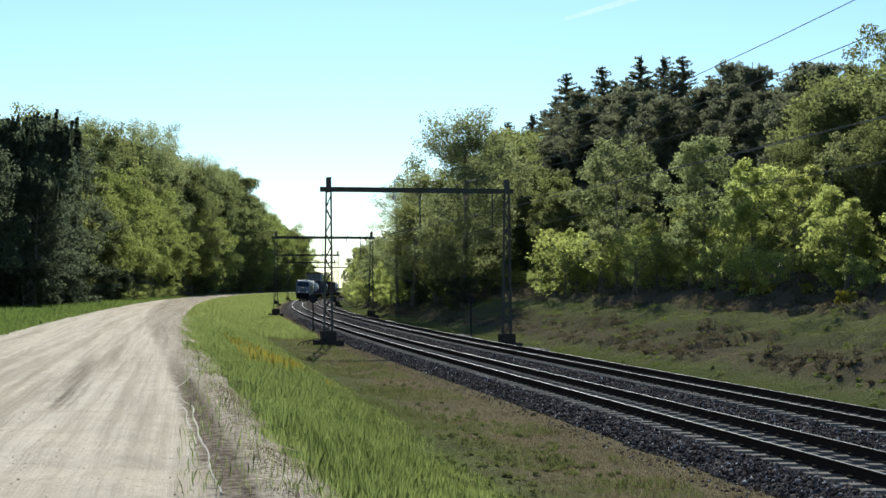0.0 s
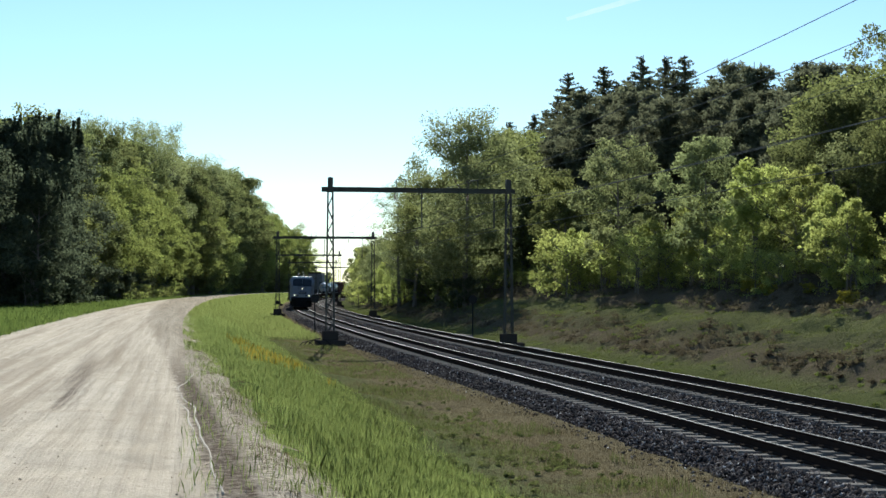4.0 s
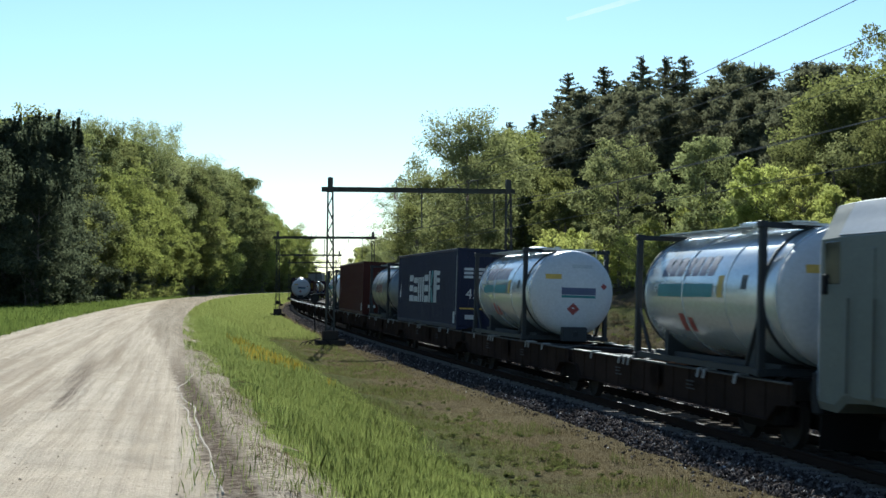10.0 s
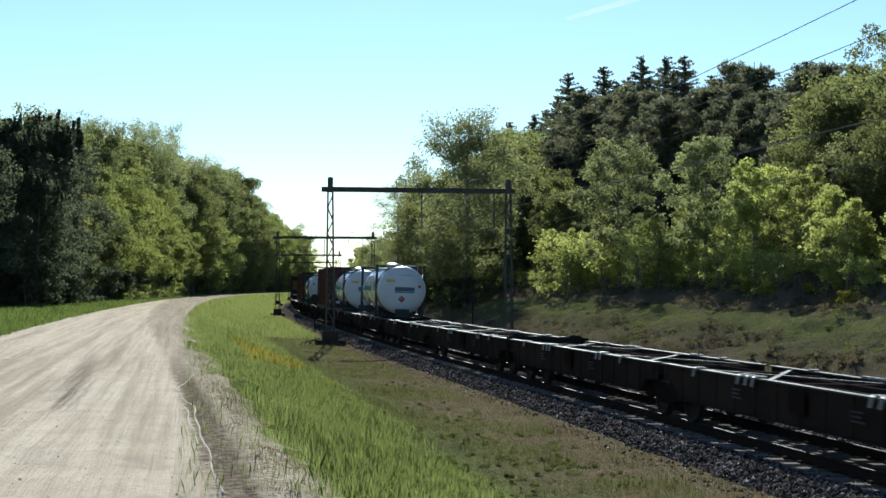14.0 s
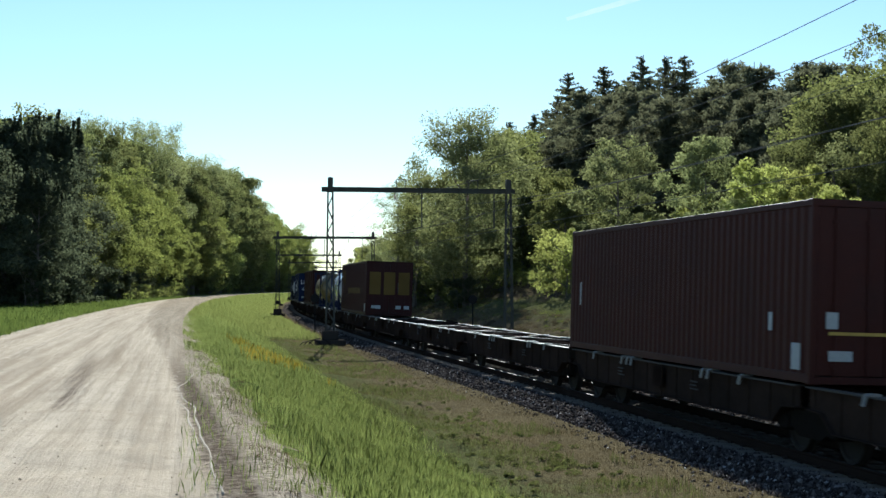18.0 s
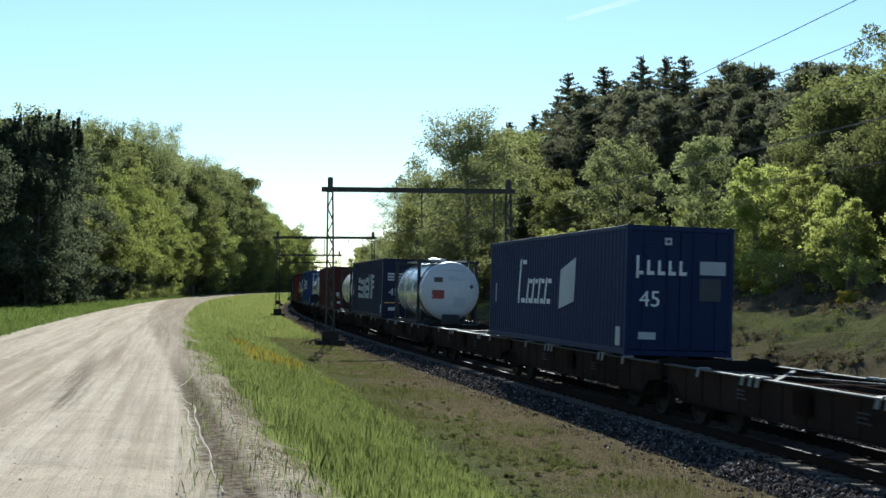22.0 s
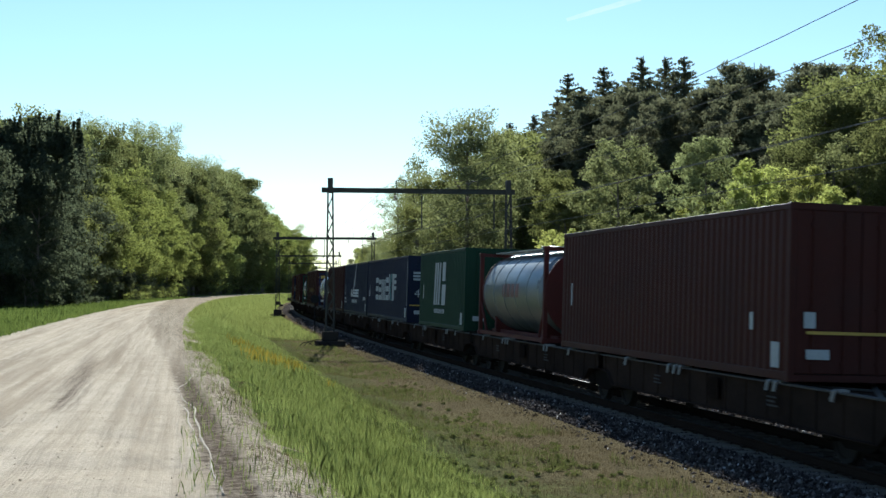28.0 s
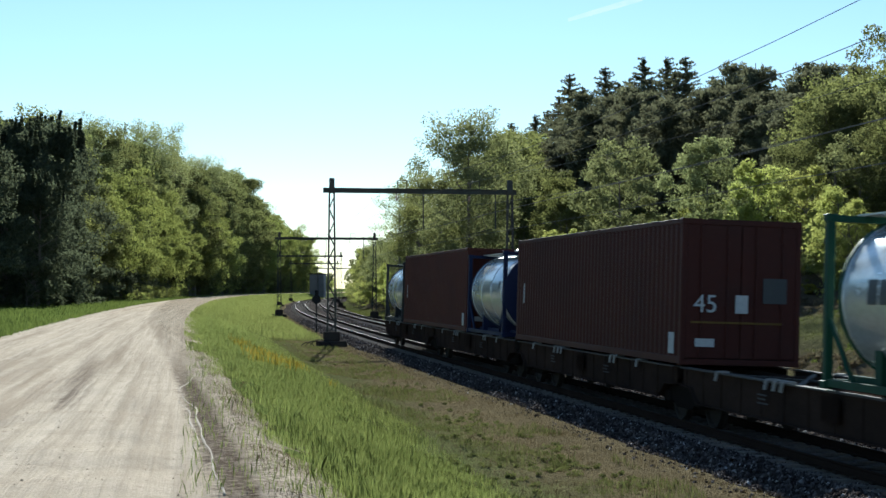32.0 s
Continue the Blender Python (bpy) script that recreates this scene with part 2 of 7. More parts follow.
def ground_height(q, s=0.0):
    return np.interp(q, [-1500, -60, -24, -16.5, -16.3, -10.5, -9.7, -8.8, -7.5, -6.2, -5, -3.0, -2.35, -2.0, -1.8, 6.4, 6.8, 7.5, 9, 12, 15, 19, 25, 60, 700],
                     [0.6, 1.3, 1.25, 1.14, 0.85, 0.85, 1.0, 0.74, 0.22, -0.18, -0.3, -0.31, -0.3, -0.42, -0.62, -0.62, -0.62, -0.62, -0.3, 0.9, 1.6, 2.9, 3.4, 5.0, 6.0])


def lattice_noise(x, y, seed=0):
    """Smooth noise from 0 to 1 on a grid of one metre."""
    xi, yi = np.floor(x).astype(np.int64), np.floor(y).astype(np.int64)
    fx, fy = x - xi, y - yi
    fx, fy = fx * fx * (3 - 2 * fx), fy * fy * (3 - 2 * fy)

    def h(a, b):
        v = np.sin(a * 127.1 + b * 311.7 + seed * 74.7) * 43758.5453
        return v - np.floor(v)
    return (h(xi, yi) * (1 - fx) + h(xi + 1, yi) * fx) * (1 - fy) + (h(xi, yi + 1) * (1 - fx) + h(xi + 1, yi + 1) * fx) * fy


def rough_ground(s, q):
    """Height of the ground with its unevenness."""
    z = ground_height(q)
    wild = np.interp(q, [-60, -17, -16.4, -10.4, -9, -6, -3.2, -2.1, 6.6, 8, 12, 19, 60], [0.3, 0.12, 0, 0, 0.1, 0.14, 0.05, 0, 0, 0.12, 0.6, 0.75, 0.8])
    return z + wild * ((lattice_noise(s * 0.31, q * 0.4, 1) - 0.5) * 1.0 + (lattice_noise(s * 0.9, q * 1.2, 2) - 0.5) * 0.75 + (lattice_noise(s * 2.3, q * 2.6, 3) - 0.5) * 0.4)


# ---- mesh helpers ----
class Shape:
    """Collects vertices and faces for one mesh."""

    def __init__(self):
        self.v, self.f = [], []

    def add(self, verts, faces):
        n = len(self.v)
        self.v.extend([tuple(p) for p in verts])
        self.f.extend([tuple(i + n for i in f) for f in faces])
        return self

    def box(self, x0, x1, y0, y1, z0, z1, c=0.0):
        """A box, its edges cut by c."""
        if c <= 0:
            v = [(x, y, z) for x in (x0, x1) for y in (y0, y1) for z in (z0, z1)]
            return self.add(v, [(0, 1, 3, 2), (4, 6, 7, 5), (0, 4, 5, 1), (2, 3, 7, 6), (0, 2, 6, 4), (1, 5, 7, 3)])
        rings = []
        for z, i in ((z0, c), (z0 + c, 0), (z1 - c, 0), (z1, c)):
            a, b_, d, e = x0 + i, x1 - i, y0 + i, y1 - i
            rings.append([(a + c, d, z), (b_ - c, d, z), (b_, d + c, z), (b_, e - c, z), (b_ - c, e, z), (a + c, e, z), (a, e - c, z), (a, d + c, z)])
        return self.loft(rings, True, True)

    def loft(self, rings, cap0=True, cap1=True, closed=True):
        n = len(rings[0])
        v = [p for r in rings for p in r]
        f = []
        for i in range(len(rings) - 1):
            for j in range(n if closed else n - 1):
                k = (j + 1) % n
                f.append((i * n + j, i * n + k, (i + 1) * n + k, (i + 1) * n + j))
        if cap0:
            f.append(tuple(range(n))[::-1])
        if cap1:
            f.append(tuple((len(rings) - 1) * n + j for j in range(n)))
        return self.add(v, f)

    def rod(self, a, b, r, n=6, r2=None):
        """A round bar from a to b."""
        a, b = Vector(a), Vector(b)
        d = (b - a).normalized()
        u = d.cross(Vector((0, 0, 1)) if abs(d.z) < 0.9 else Vector((1, 0, 0))).normalized()
        w = d.cross(u)
        ang = [2 * math.pi * i / n for i in range(n)]
        r2 = r if r2 is None else r2
        return self.loft([[a + (u * math.cos(t) + w * math.sin(t)) * r for t in ang], [b + (u * math.cos(t) + w * math.sin(t)) * r2 for t in ang]])

    def turned(self, profile, n=24, axis="x", at=(0, 0, 0)):
        """A body of revolution; profile: (place along the axis, radius)."""
        rings = []
        for p, r in profile:
            ring = []
            for i in range(n):
                t = 2 * math.pi * i / n
                a, b = r * math.cos(t), r * math.sin(t)
                ring.append({"x": (at[0] + p, at[1] + a, at[2] + b), "y": (at[0] + b, at[1] + p, at[2] + a), "z": (at[0] + a, at[1] + b, at[2] + p)}[axis])
            rings.append(ring)
        return self.loft(rings)

    def slab(self, outline, y0, y1):
        """An outline in x and z, given depth along y."""
        return self.loft([[(x, y0, z) for x, z in outline], [(x, y1, z) for x, z in outline]])

    def mesh(self, name, *materials, smooth=False):
        me = bpy.data.meshes.new(name)
        me.from_pydata(self.v, [], self.f)
        for m in materials:
            me.materials.append(m)
        bm = bmesh.new()
        bm.from_mesh(me)
        bmesh.ops.recalc_face_normals(bm, faces=bm.faces)
        bm.to_mesh(me)
        bm.free()
        if smooth:
            me.shade_smooth()
        return me


def bulk_mesh(name, verts, faces, material):
    """A large mesh straight from arrays; every face has the same number of corners."""
    me = bpy.data.meshes.new(name)
    faces = np.asarray(faces, dtype=np.int32)
    n, k = faces.shape
    me.vertices.add(len(verts))
    me.vertices.foreach_set("co", np.asarray(verts, dtype=np.float32).ravel())
    me.loops.add(n * k)
    me.loops.foreach_set("vertex_index", faces.ravel())
    me.polygons.add(n)
    me.polygons.foreach_set("loop_start", np.arange(n, dtype=np.int32) * k)
    me.update(calc_edges=True)
    me.materials.append(material)
    return me


def thing(name, label, category, group="", kind="", at=None):
    ob = new(name)
    ob.empty_display_size = 0.3
    if at is not None:
        ob.matrix_basis = at
    return tagged(ob, label, category, group, kind)


def part(name, shape, material, parent, label="", smooth=False, at=None):
    me = shape if isinstance(shape, bpy.types.Mesh) else shape.mesh(name, material, smooth=smooth)
    ob = new(name, me)
    ob.parent = parent
    if at is not None:
        ob.matrix_basis = at
    return tagged(ob, label)


# ---- ground ----
def strip_mesh(name, s_list, q_list, height, material, smooth=True):
    s, q = np.meshgrid(np.asarray(s_list, float), np.asarray(q_list, float), indexing="ij")
    z = height(s, q)
    v = place(s, q, z).reshape(-1, 3)
    a, b = s.shape
    i = np.arange(a * b).reshape(a, b)
    f = np.stack([i[:-1, :-1], i[:-1, 1:], i[1:, 1:], i[1:, :-1]], -1).reshape(-1, 4)[:, ::-1]
    me = bulk_mesh(name, v, f, material)
    for key, val in (("lat", q), ("lon", s)):
        me.attributes.new(key, "FLOAT", "POINT").data.foreach_set("value", val.ravel().astype(np.float32))
    if smooth:
        me.shade_smooth()
    return me


S_ROWS = np.concatenate([[-790, -500, -300, -200, -150, -120, -100, -90, -80, -72], np.arange(-66, -10, 0.5), np.arange(-10, 60, 1.0), np.arange(60, 260, 2.5), np.arange(260, 500, 10),
                         [510, 550, 600, 650, 700, 800, 1000, 1200, 1490]])
Q_ROWS = np.concatenate([[-1500, -900, -500, -300, -200, -140, -100, -80, -65], np.arange(-55, -20, 2.5), np.arange(-20, -16.5, 0.7), [-16.35, -15, -13, -11, -10.45],
                         np.arange(-10.2, -2.5, 0.3), [-2.35, -2.15, -1.95, -1.7, 0, 3, 6.4], np.arange(6.9, 20, 0.45), np.arange(20, 40, 1.5), [42, 46, 52, 60, 75, 100, 150, 250, 400, 700]])
ground = tagged(new("ground", strip_mesh("ground", S_ROWS, Q_ROWS, rough_ground, M_GROUND)), "grassy embankments, dry verge and forest floor along a railway", "ground", kind="structure")


def road_height(s, q):
    ruts = -0.05 * (np.exp(-((q + 14.9) / 0.35) ** 2) + np.exp(-((q + 13.0) / 0.4) ** 2) + 0.8 * np.exp(-((q + 10.75) / 0.25) ** 2)) * (0.6 + 0.8 * lattice_noise(s * 0.2, q * 0.2, 5))
    bumps = (lattice_noise(s * 0.9, q * 1.6, 6) - 0.5) * 0.05 + (lattice_noise(s * 2.6, q * 4.0, 7) - 0.5) * 0.03 + (lattice_noise(s * 6.0, q * 9.0, 8) - 0.5) * 0.014
    rim = np.interp(s, [-55, -48, -43, -29, -21], [0.15, 0.4, 0.55, 0.85, 1.1])
    edge = np.interp(q + rim, [-16.55, -16.2, -10.4, -9.6, -9.3, -8.4], [-0.1, 0.0, 0.0, -0.02, -0.12, -0.4])
    return 1.11 + ruts + bumps + edge


ROAD_S = np.concatenate([[-400, -200, -120, -90], np.arange(-76, -20, 0.3), np.arange(-20, 60, 0.8), np.arange(60, 300, 3), np.arange(300, 620, 20)])
tagged(new("road", strip_mesh("road", ROAD_S, np.arange(-16.6, -9.25, 0.14), road_height, M_ROAD)), "pale sandy dirt road with wheel ruts and scattered clods", "road", kind="structure")


def ballast_height(s, q):
    z = np.interp(q + (lattice_noise(s * 0.45, q * 0, 14) - 0.5) * 0.45 * (q < -1.8), [-2.75, -2.3, -1.75, -1.4, -1.2, 1.2, 1.4, 1.6, 2.3, 2.45, 2.65, 5.05, 5.25, 5.6, 6.5, 7.0], [-0.66, -0.31, -0.17, -0.165, -0.215, -0.29, -0.25, -0.24, -0.21, -0.19, -0.215, -0.29, -0.25, -0.25, -0.5, -0.72])
    return z + (lattice_noise(s * 5, q * 5, 9) - 0.5) * 0.05 + (lattice_noise(s * 11, q * 11, 10) - 0.5) * 0.035


BAL_S = np.concatenate([[-300, -150, -90], np.arange(-62, 0, 0.25), np.arange(0, 100, 1.0), np.arange(100, 420, 4), np.arange(430, 800, 20)])
tagged(new("ballast", strip_mesh("ballast", BAL_S, np.concatenate([np.arange(-3.0, 3.0, 0.15), np.arange(3.0, 7.1, 0.25)]), ballast_height, M_BALLAST)),
       "dark grey crushed stone track bed", "ballast", kind="structure")


# ---- tracks ----
def rail_strip(name, q0, lean_base, side, material, outline):
    """A rail swept along the line. outline: points (sideways, up)."""
    ss = np.concatenate([[-300, -150], np.arange(-90, 420, 3.0), np.arange(420, 800, 12)])
    z0 = -(side * 0.753) * math.sin(CANT)
    rings = [place(ss, q0 + side * 0.753 + a, z0 + b) for a, b in outline]
    sh = Shape()
    sh.loft([[tuple(r[i]) for r in rings] for i in range(len(ss))])
    return sh.mesh(name, material)


RAIL_WEB = [(-0.07, -0.172), (0.07, -0.172), (0.07, -0.16), (0.02, -0.14), (0.012, -0.05), (0.033, -0.035), (0.033, -0.006), (-0.033, -0.006), (-0.033, -0.035), (-0.012, -0.05), (-0.02, -0.14), (-0.07, -0.16)]
RAIL_HEAD = [(-0.021, -0.007), (0.021, -0.007), (0.018, -0.001), (0.012, 0.0), (-0.012, 0.0), (-0.018, -0.001)]


def sleeper_mesh():
    sh = Shape()
    for a, b, za, zb in ((-1.3, -0.35, 0.0, 0.0), (-0.35, 0.35, -0.03, -0.03), (0.35, 1.3, 0.0, 0.0)):
        sh.loft([[(-0.14, a, -0.2), (0.14, a, -0.2), (0.11, a, za), (-0.11, a, za)], [(-0.14, b, -0.2), (0.14, b, -0.2), (0.11, b, zb), (-0.11, b, zb)]])
    return sh.mesh("sleeper", M_SLEEPER)


def clip_mesh():
    sh = Shape()
    sh.box(-0.06, 0.06, -0.035, 0.035, 0.0, 0.045, 0.01)
    return sh.mesh("rail_clip", M_CLIP)


SLEEPER, CLIPS = sleeper_mesh(), clip_mesh()


def railway_track(name, q0, label):
    track = thing(name, label, "railway track", "tracks", "structure")
    for side in (-1, 1):
        r = part("rail", rail_strip("rail", q0, 0, side, M_RAIL, RAIL_WEB), M_RAIL, track, "rusty steel rail")
        part("rail_head", rail_strip("rail_head", q0, 0, side, M_RAILTOP, RAIL_HEAD), M_RAILTOP, r, "shiny worn running surface")
    lean = pose(0, 0, 0, math.degrees(CANT), 0, 0)
    for k in range(290):
        s = -58 + 0.6 * k
        ob = part("sleeper", SLEEPER, None, track, at=facing(s, q0, -0.185) @ lean)
        if 6 < k < 66:
            for y in (-0.853, -0.653, 0.653, 0.853):
                part("rail_clip", CLIPS, None, ob, at=pose(0, y, 0))
    far = Shape()
    for k in range(290, 700):
        m = facing(-58 + 0.6 * k, q0, -0.185) @ lean
        far.add([m @ Vector((x, y, z)) for x in (-0.12, 0.12) for y in (-1.3, 1.3) for z in (-0.2, 0)], [(0, 1, 3, 2), (4, 6, 7, 5), (0, 4, 5, 1), (2, 3, 7, 6), (1, 5, 7, 3)])
    tagged(part("far_sleepers", far, M_SLEEPER, track), kind="stuff")
    return track


# ---- overhead line ----
def lattice_post(parent, m, height, tall):
    """A square lattice post of four angles with zigzag bars, on a concrete foot. m: its place in the portal."""
    sh, w0, w1 = Shape(), 0.215, 0.12
    width = lambda z: w0 + (w1 - w0) * min(1, max(0, z / height))
    for a in (-1, 1):
        for b in (-1, 1):
            c0, c1 = width(0), width(height)
            sh.rod((a * c0, b * c0, 0), (a * c1, b * c1, height), 0.034, 4)
    post = part("post", sh, M_MAST, parent, "riveted steel lattice mast", at=m)
    n = 11
    zig = Shape()
    for i in range(n):
        za, zb = 0.3 + (height - 0.5) * i / n, 0.3 + (height - 0.5) * (i + 1) / n
        wa, wb = width(za), width(zb)
        sg_ = 1 if i % 2 else -1
        for k in (-1, 1):
            zig.rod((-sg_ * wa, k * wa, za), (sg_ * wb, k * wb, zb), 0.022, 4)
            zig.rod((k * wa, -sg_ * wa, za), (k * wb, sg_ * wb, zb), 0.022, 4)
    part("lattice_bracing", zig, M_MAST, post)
    part("mast_top", Shape().box(-0.13, 0.13, -0.13, 0.13, height - 0.05, tall, 0.02), M_MAST, post)
    part("foot", Shape().box(-0.55, 0.55, -0.75, 0.75, -0.9, 0.03, 0.04).box(-0.34, 0.34, -0.4, 0.4, 0.03, 0.5, 0.03), M_FOOT, post, "dark concrete footing")
    return post


def insulator(parent, at, label=""):
    sh = Shape()
    sh.turned([(0, 0.03), (0.02, 0.03)] + [(0.03 + 0.05 * i + d, r) for i in range(5) for d, r in ((0, 0.035), (0.02, 0.085), (0.035, 0.035))] + [(0.3, 0.03)], 10, "z")
    return part("insulator", sh, M_INSUL, parent, "brown ribbed insulator", at=at)


BEAM_Z = 7.7


def portal(s, q_near=-3.35, q_far=6.35):
    th = thing("catenary_portal", "dark steel portal with lattice masts over two tracks", "catenary portal", "portals over the tracks", at=facing(s, 0, 0))
    # x of the portal runs along the line, y to the near side
    for q, h in ((q_near, -0.05), (q_far, -0.25)):
        lattice_post(th, pose(0, -q, h), BEAM_Z - h - 0.1, BEAM_Z + 0.62 - h)
    b = Shape().box(-0.11, 0.11, -q_far - 0.35, -q_near + 0.45, BEAM_Z + 0.10, BEAM_Z + 0.125).box(-0.11, 0.11, -q_far - 0.35, -q_near + 0.45, BEAM_Z - 0.125, BEAM_Z - 0.10)
    b.box(-0.02, 0.02, -q_far - 0.35, -q_near + 0.45, BEAM_Z - 0.1, BEAM_Z + 0.1)
    for k in range(9):
        y = -q_far + (q_far - q_near) * (k + 0.5) / 9
        b.box(-0.1, 0.1, y - 0.012, y + 0.012, BEAM_Z - 0.1, BEAM_Z + 0.1)
    part("beam", b, M_MAST, th, "rolled steel cross beam")
    for q in (0.0, TRACK_GAP):
        loop = Shape()
        for a, c in (((-0.3, 0.12), (-0.3, 0.55)), ((-0.3, 0.55), (0.3, 0.55)), ((0.3, 0.55), (0.3, 0.12))):
            loop.rod((0, -q + a[0] * 0.8 - 0.3, BEAM_Z + a[1]), (0, -q + c[0] * 0.8 - 0.3, BEAM_Z + c[1]), 0.025, 5)
        part("wire_bracket", loop, M_MAST, th)
        hang = part("hanger", Shape().rod((0, -q, BEAM_Z - 0.1), (0, -q, BEAM_Z - 0.22), 0.03, 6), M_MAST, th)
        insulator(hang, pose(0, -q, BEAM_Z - 0.52))
        arm = Shape().rod((0, -q - 1.4, BEAM_Z - 0.1), (0, -q - 1.4, 5.75), 0.035, 6).rod((0, -q - 1.4, 5.8), (0, -q + 0.2, 5.42), 0.02, 6)
        part("registration_arm", arm, M_MAST, th)
    return th


PORTALS = [-63.5, 6.5, 77.5, 158.0, 228.0, 303.0, 378.0]


def wire(name, q, z_mast, sag, r, label, spans=None):
    th = Shape()
    pts = []
    for a, b in zip(PORTALS[:-1], PORTALS[1:]):
        for i in range(16):
            u = i / 16
            pts.append(place(a + (b - a) * u, q, z_mast - sag * 4 * u * (1 - u)))
    pts.append(place(PORTALS[-1], q, z_mast))
    rings = []
    for i, p in enumerate(pts):
        d = pts[min(i + 1, len(pts) - 1)] - pts[max(i - 1, 0)]
        side = np.array([d[1], -d[0], 0]) / np.hypot(d[0], d[1])
        rings.append([tuple(p + side * r), tuple(p + np.array([0, 0, r])), tuple(p - side * r), tuple(p - np.array([0, 0, r]))])
    th.loft(rings)
    return tagged(new(name, th.mesh(name, M_WIRE)), label, "overhead wire", "overhead wires")


def signal_disc(s, q, z_foot, height):
    th = thing("disc_sign", "dark round sign on a thin steel post beside the track", "railway sign", "disc signs", at=facing(s, q, z_foot))
    part("post", Shape().rod((0, 0, -0.3), (0, 0, height), 0.045, 8), M_SIGN, th)
    part("disc", Shape().turned([(-0.03, 0.2), (-0.03, 0.27), (0.0, 0.29), (0.02, 0.29), (0.02, 0.1)], 20, "x", (-0.06, 0, height)), M_SIGN, th, "round plate seen from behind")
    part("bracket", Shape().box(-0.05, 0.03, -0.08, 0.08, height - 0.06, height + 0.06, 0.01), M_SIGN, th)


def build_line():
    railway_track("railway_track", 0.0, "railway track with concrete sleepers and shiny rails on dark ballast")
    railway_track("railway_track", TRACK_GAP, "second railway track with concrete sleepers on dark ballast")
    for s in PORTALS:
        portal(s, q_far=6.0 if s == 6.5 else 6.35)
    for q, zc, zm in ((0.0, 5.35, 7.28), (TRACK_GAP, 5.35, 7.0)):
        for dq in (-0.03, 0.03):
            wire("contact_wire", q + dq, zc, 0.0, 0.0045, "thin copper contact wire over the rails")
        wire("carrier_wire", q, zm, 0.75, 0.008, "sagging carrier wire above the contact wires")
    wire("carrier_wire", -0.3, 8.06, 1.05, 0.008, "sagging upper carrier wire over the nearer track")
    wire("feeder_wire", 6.4, 8.75, 0.8, 0.009, "feeder wire along the mast tops")
    signal_disc(24.5, -2.75, -0.35, 2.3)
    signal_disc(22.5, 7.15, -0.55, 2.45)


build_line()


# ---- the train ----
SPEED = 28.5
START = 222.0          # where the headlamps are on the line at the start
MOVING = []            # (thing, metres behind the headlamps, half the distance of its pivots)


def paint(name, base, rough=0.5, grime=0.4, dirt=None, metal=0.0, spec=0.13):
    return surface(name, base, rough=rough, grime=grime, dirt=dirt or tuple(c * 0.5 + 0.012 for c in base), fine=14, bump=0.04, spread=0.08, metal=metal, stretch=(0.6, 1, 1.0), spec=spec)


M_FRAME = paint("wagon_frame_paint", (0.038, 0.026, 0.021), 0.85, 0.7, (0.018, 0.014, 0.012), spec=0.0)
# Lighter than the frame paint: the flanges' sun glint put into colour.
M_FLANGE = surface("glint_flange_steel", (0.05, 0.045, 0.041), rough=0.72, metal=0.3, grime=0.6, bump=0.05)
M_LOCK = surface("worn_lock_steel", (0.2, 0.195, 0.19), rough=0.6, spec=0.3, bump=0.1)
M_BOGIE = paint("bogie_dirt", (0.016, 0.013, 0.011), 0.8, 0.5, spec=0.0)
M_WHEEL = surface("wheel_steel", (0.03, 0.025, 0.022), rough=0.7, spec=0.1)
M_GALV = surface("galvanised_steel", (0.5, 0.5, 0.49), rough=0.42, metal=0.7, bump=0.03)
M_WHITE = surface("white_marking", (0.58, 0.6, 0.62), rough=0.6, grime=0.3, bump=0)
M_GREYMARK = surface("faded_marking", (0.34, 0.36, 0.38), rough=0.6, grime=0.3, bump=0)
M_DULL = surface("grimy_marking", (0.08, 0.075, 0.072), rough=0.8, grime=0.5, bump=0, spec=0.0)
M_YELLOW = surface("yellow_marking", (0.42, 0.28, 0.05), rough=0.6, bump=0)
M_REDMARK = surface("red_marking", (0.2, 0.03, 0.03), rough=0.6, bump=0)
M_BLUEMARK = surface("blue_marking", (0.06, 0.075, 0.14), rough=0.6, bump=0)
M_DARKMARK = surface("dark_marking", (0.03, 0.035, 0.04), rough=0.6, bump=0)
M_TEALMARK = surface("teal_marking", (0.03, 0.16, 0.17), rough=0.6, bump=0)
M_BLACK = surface("black_rubber", (0.009, 0.009, 0.01), rough=0.8, bump=0.05, spec=0.2)


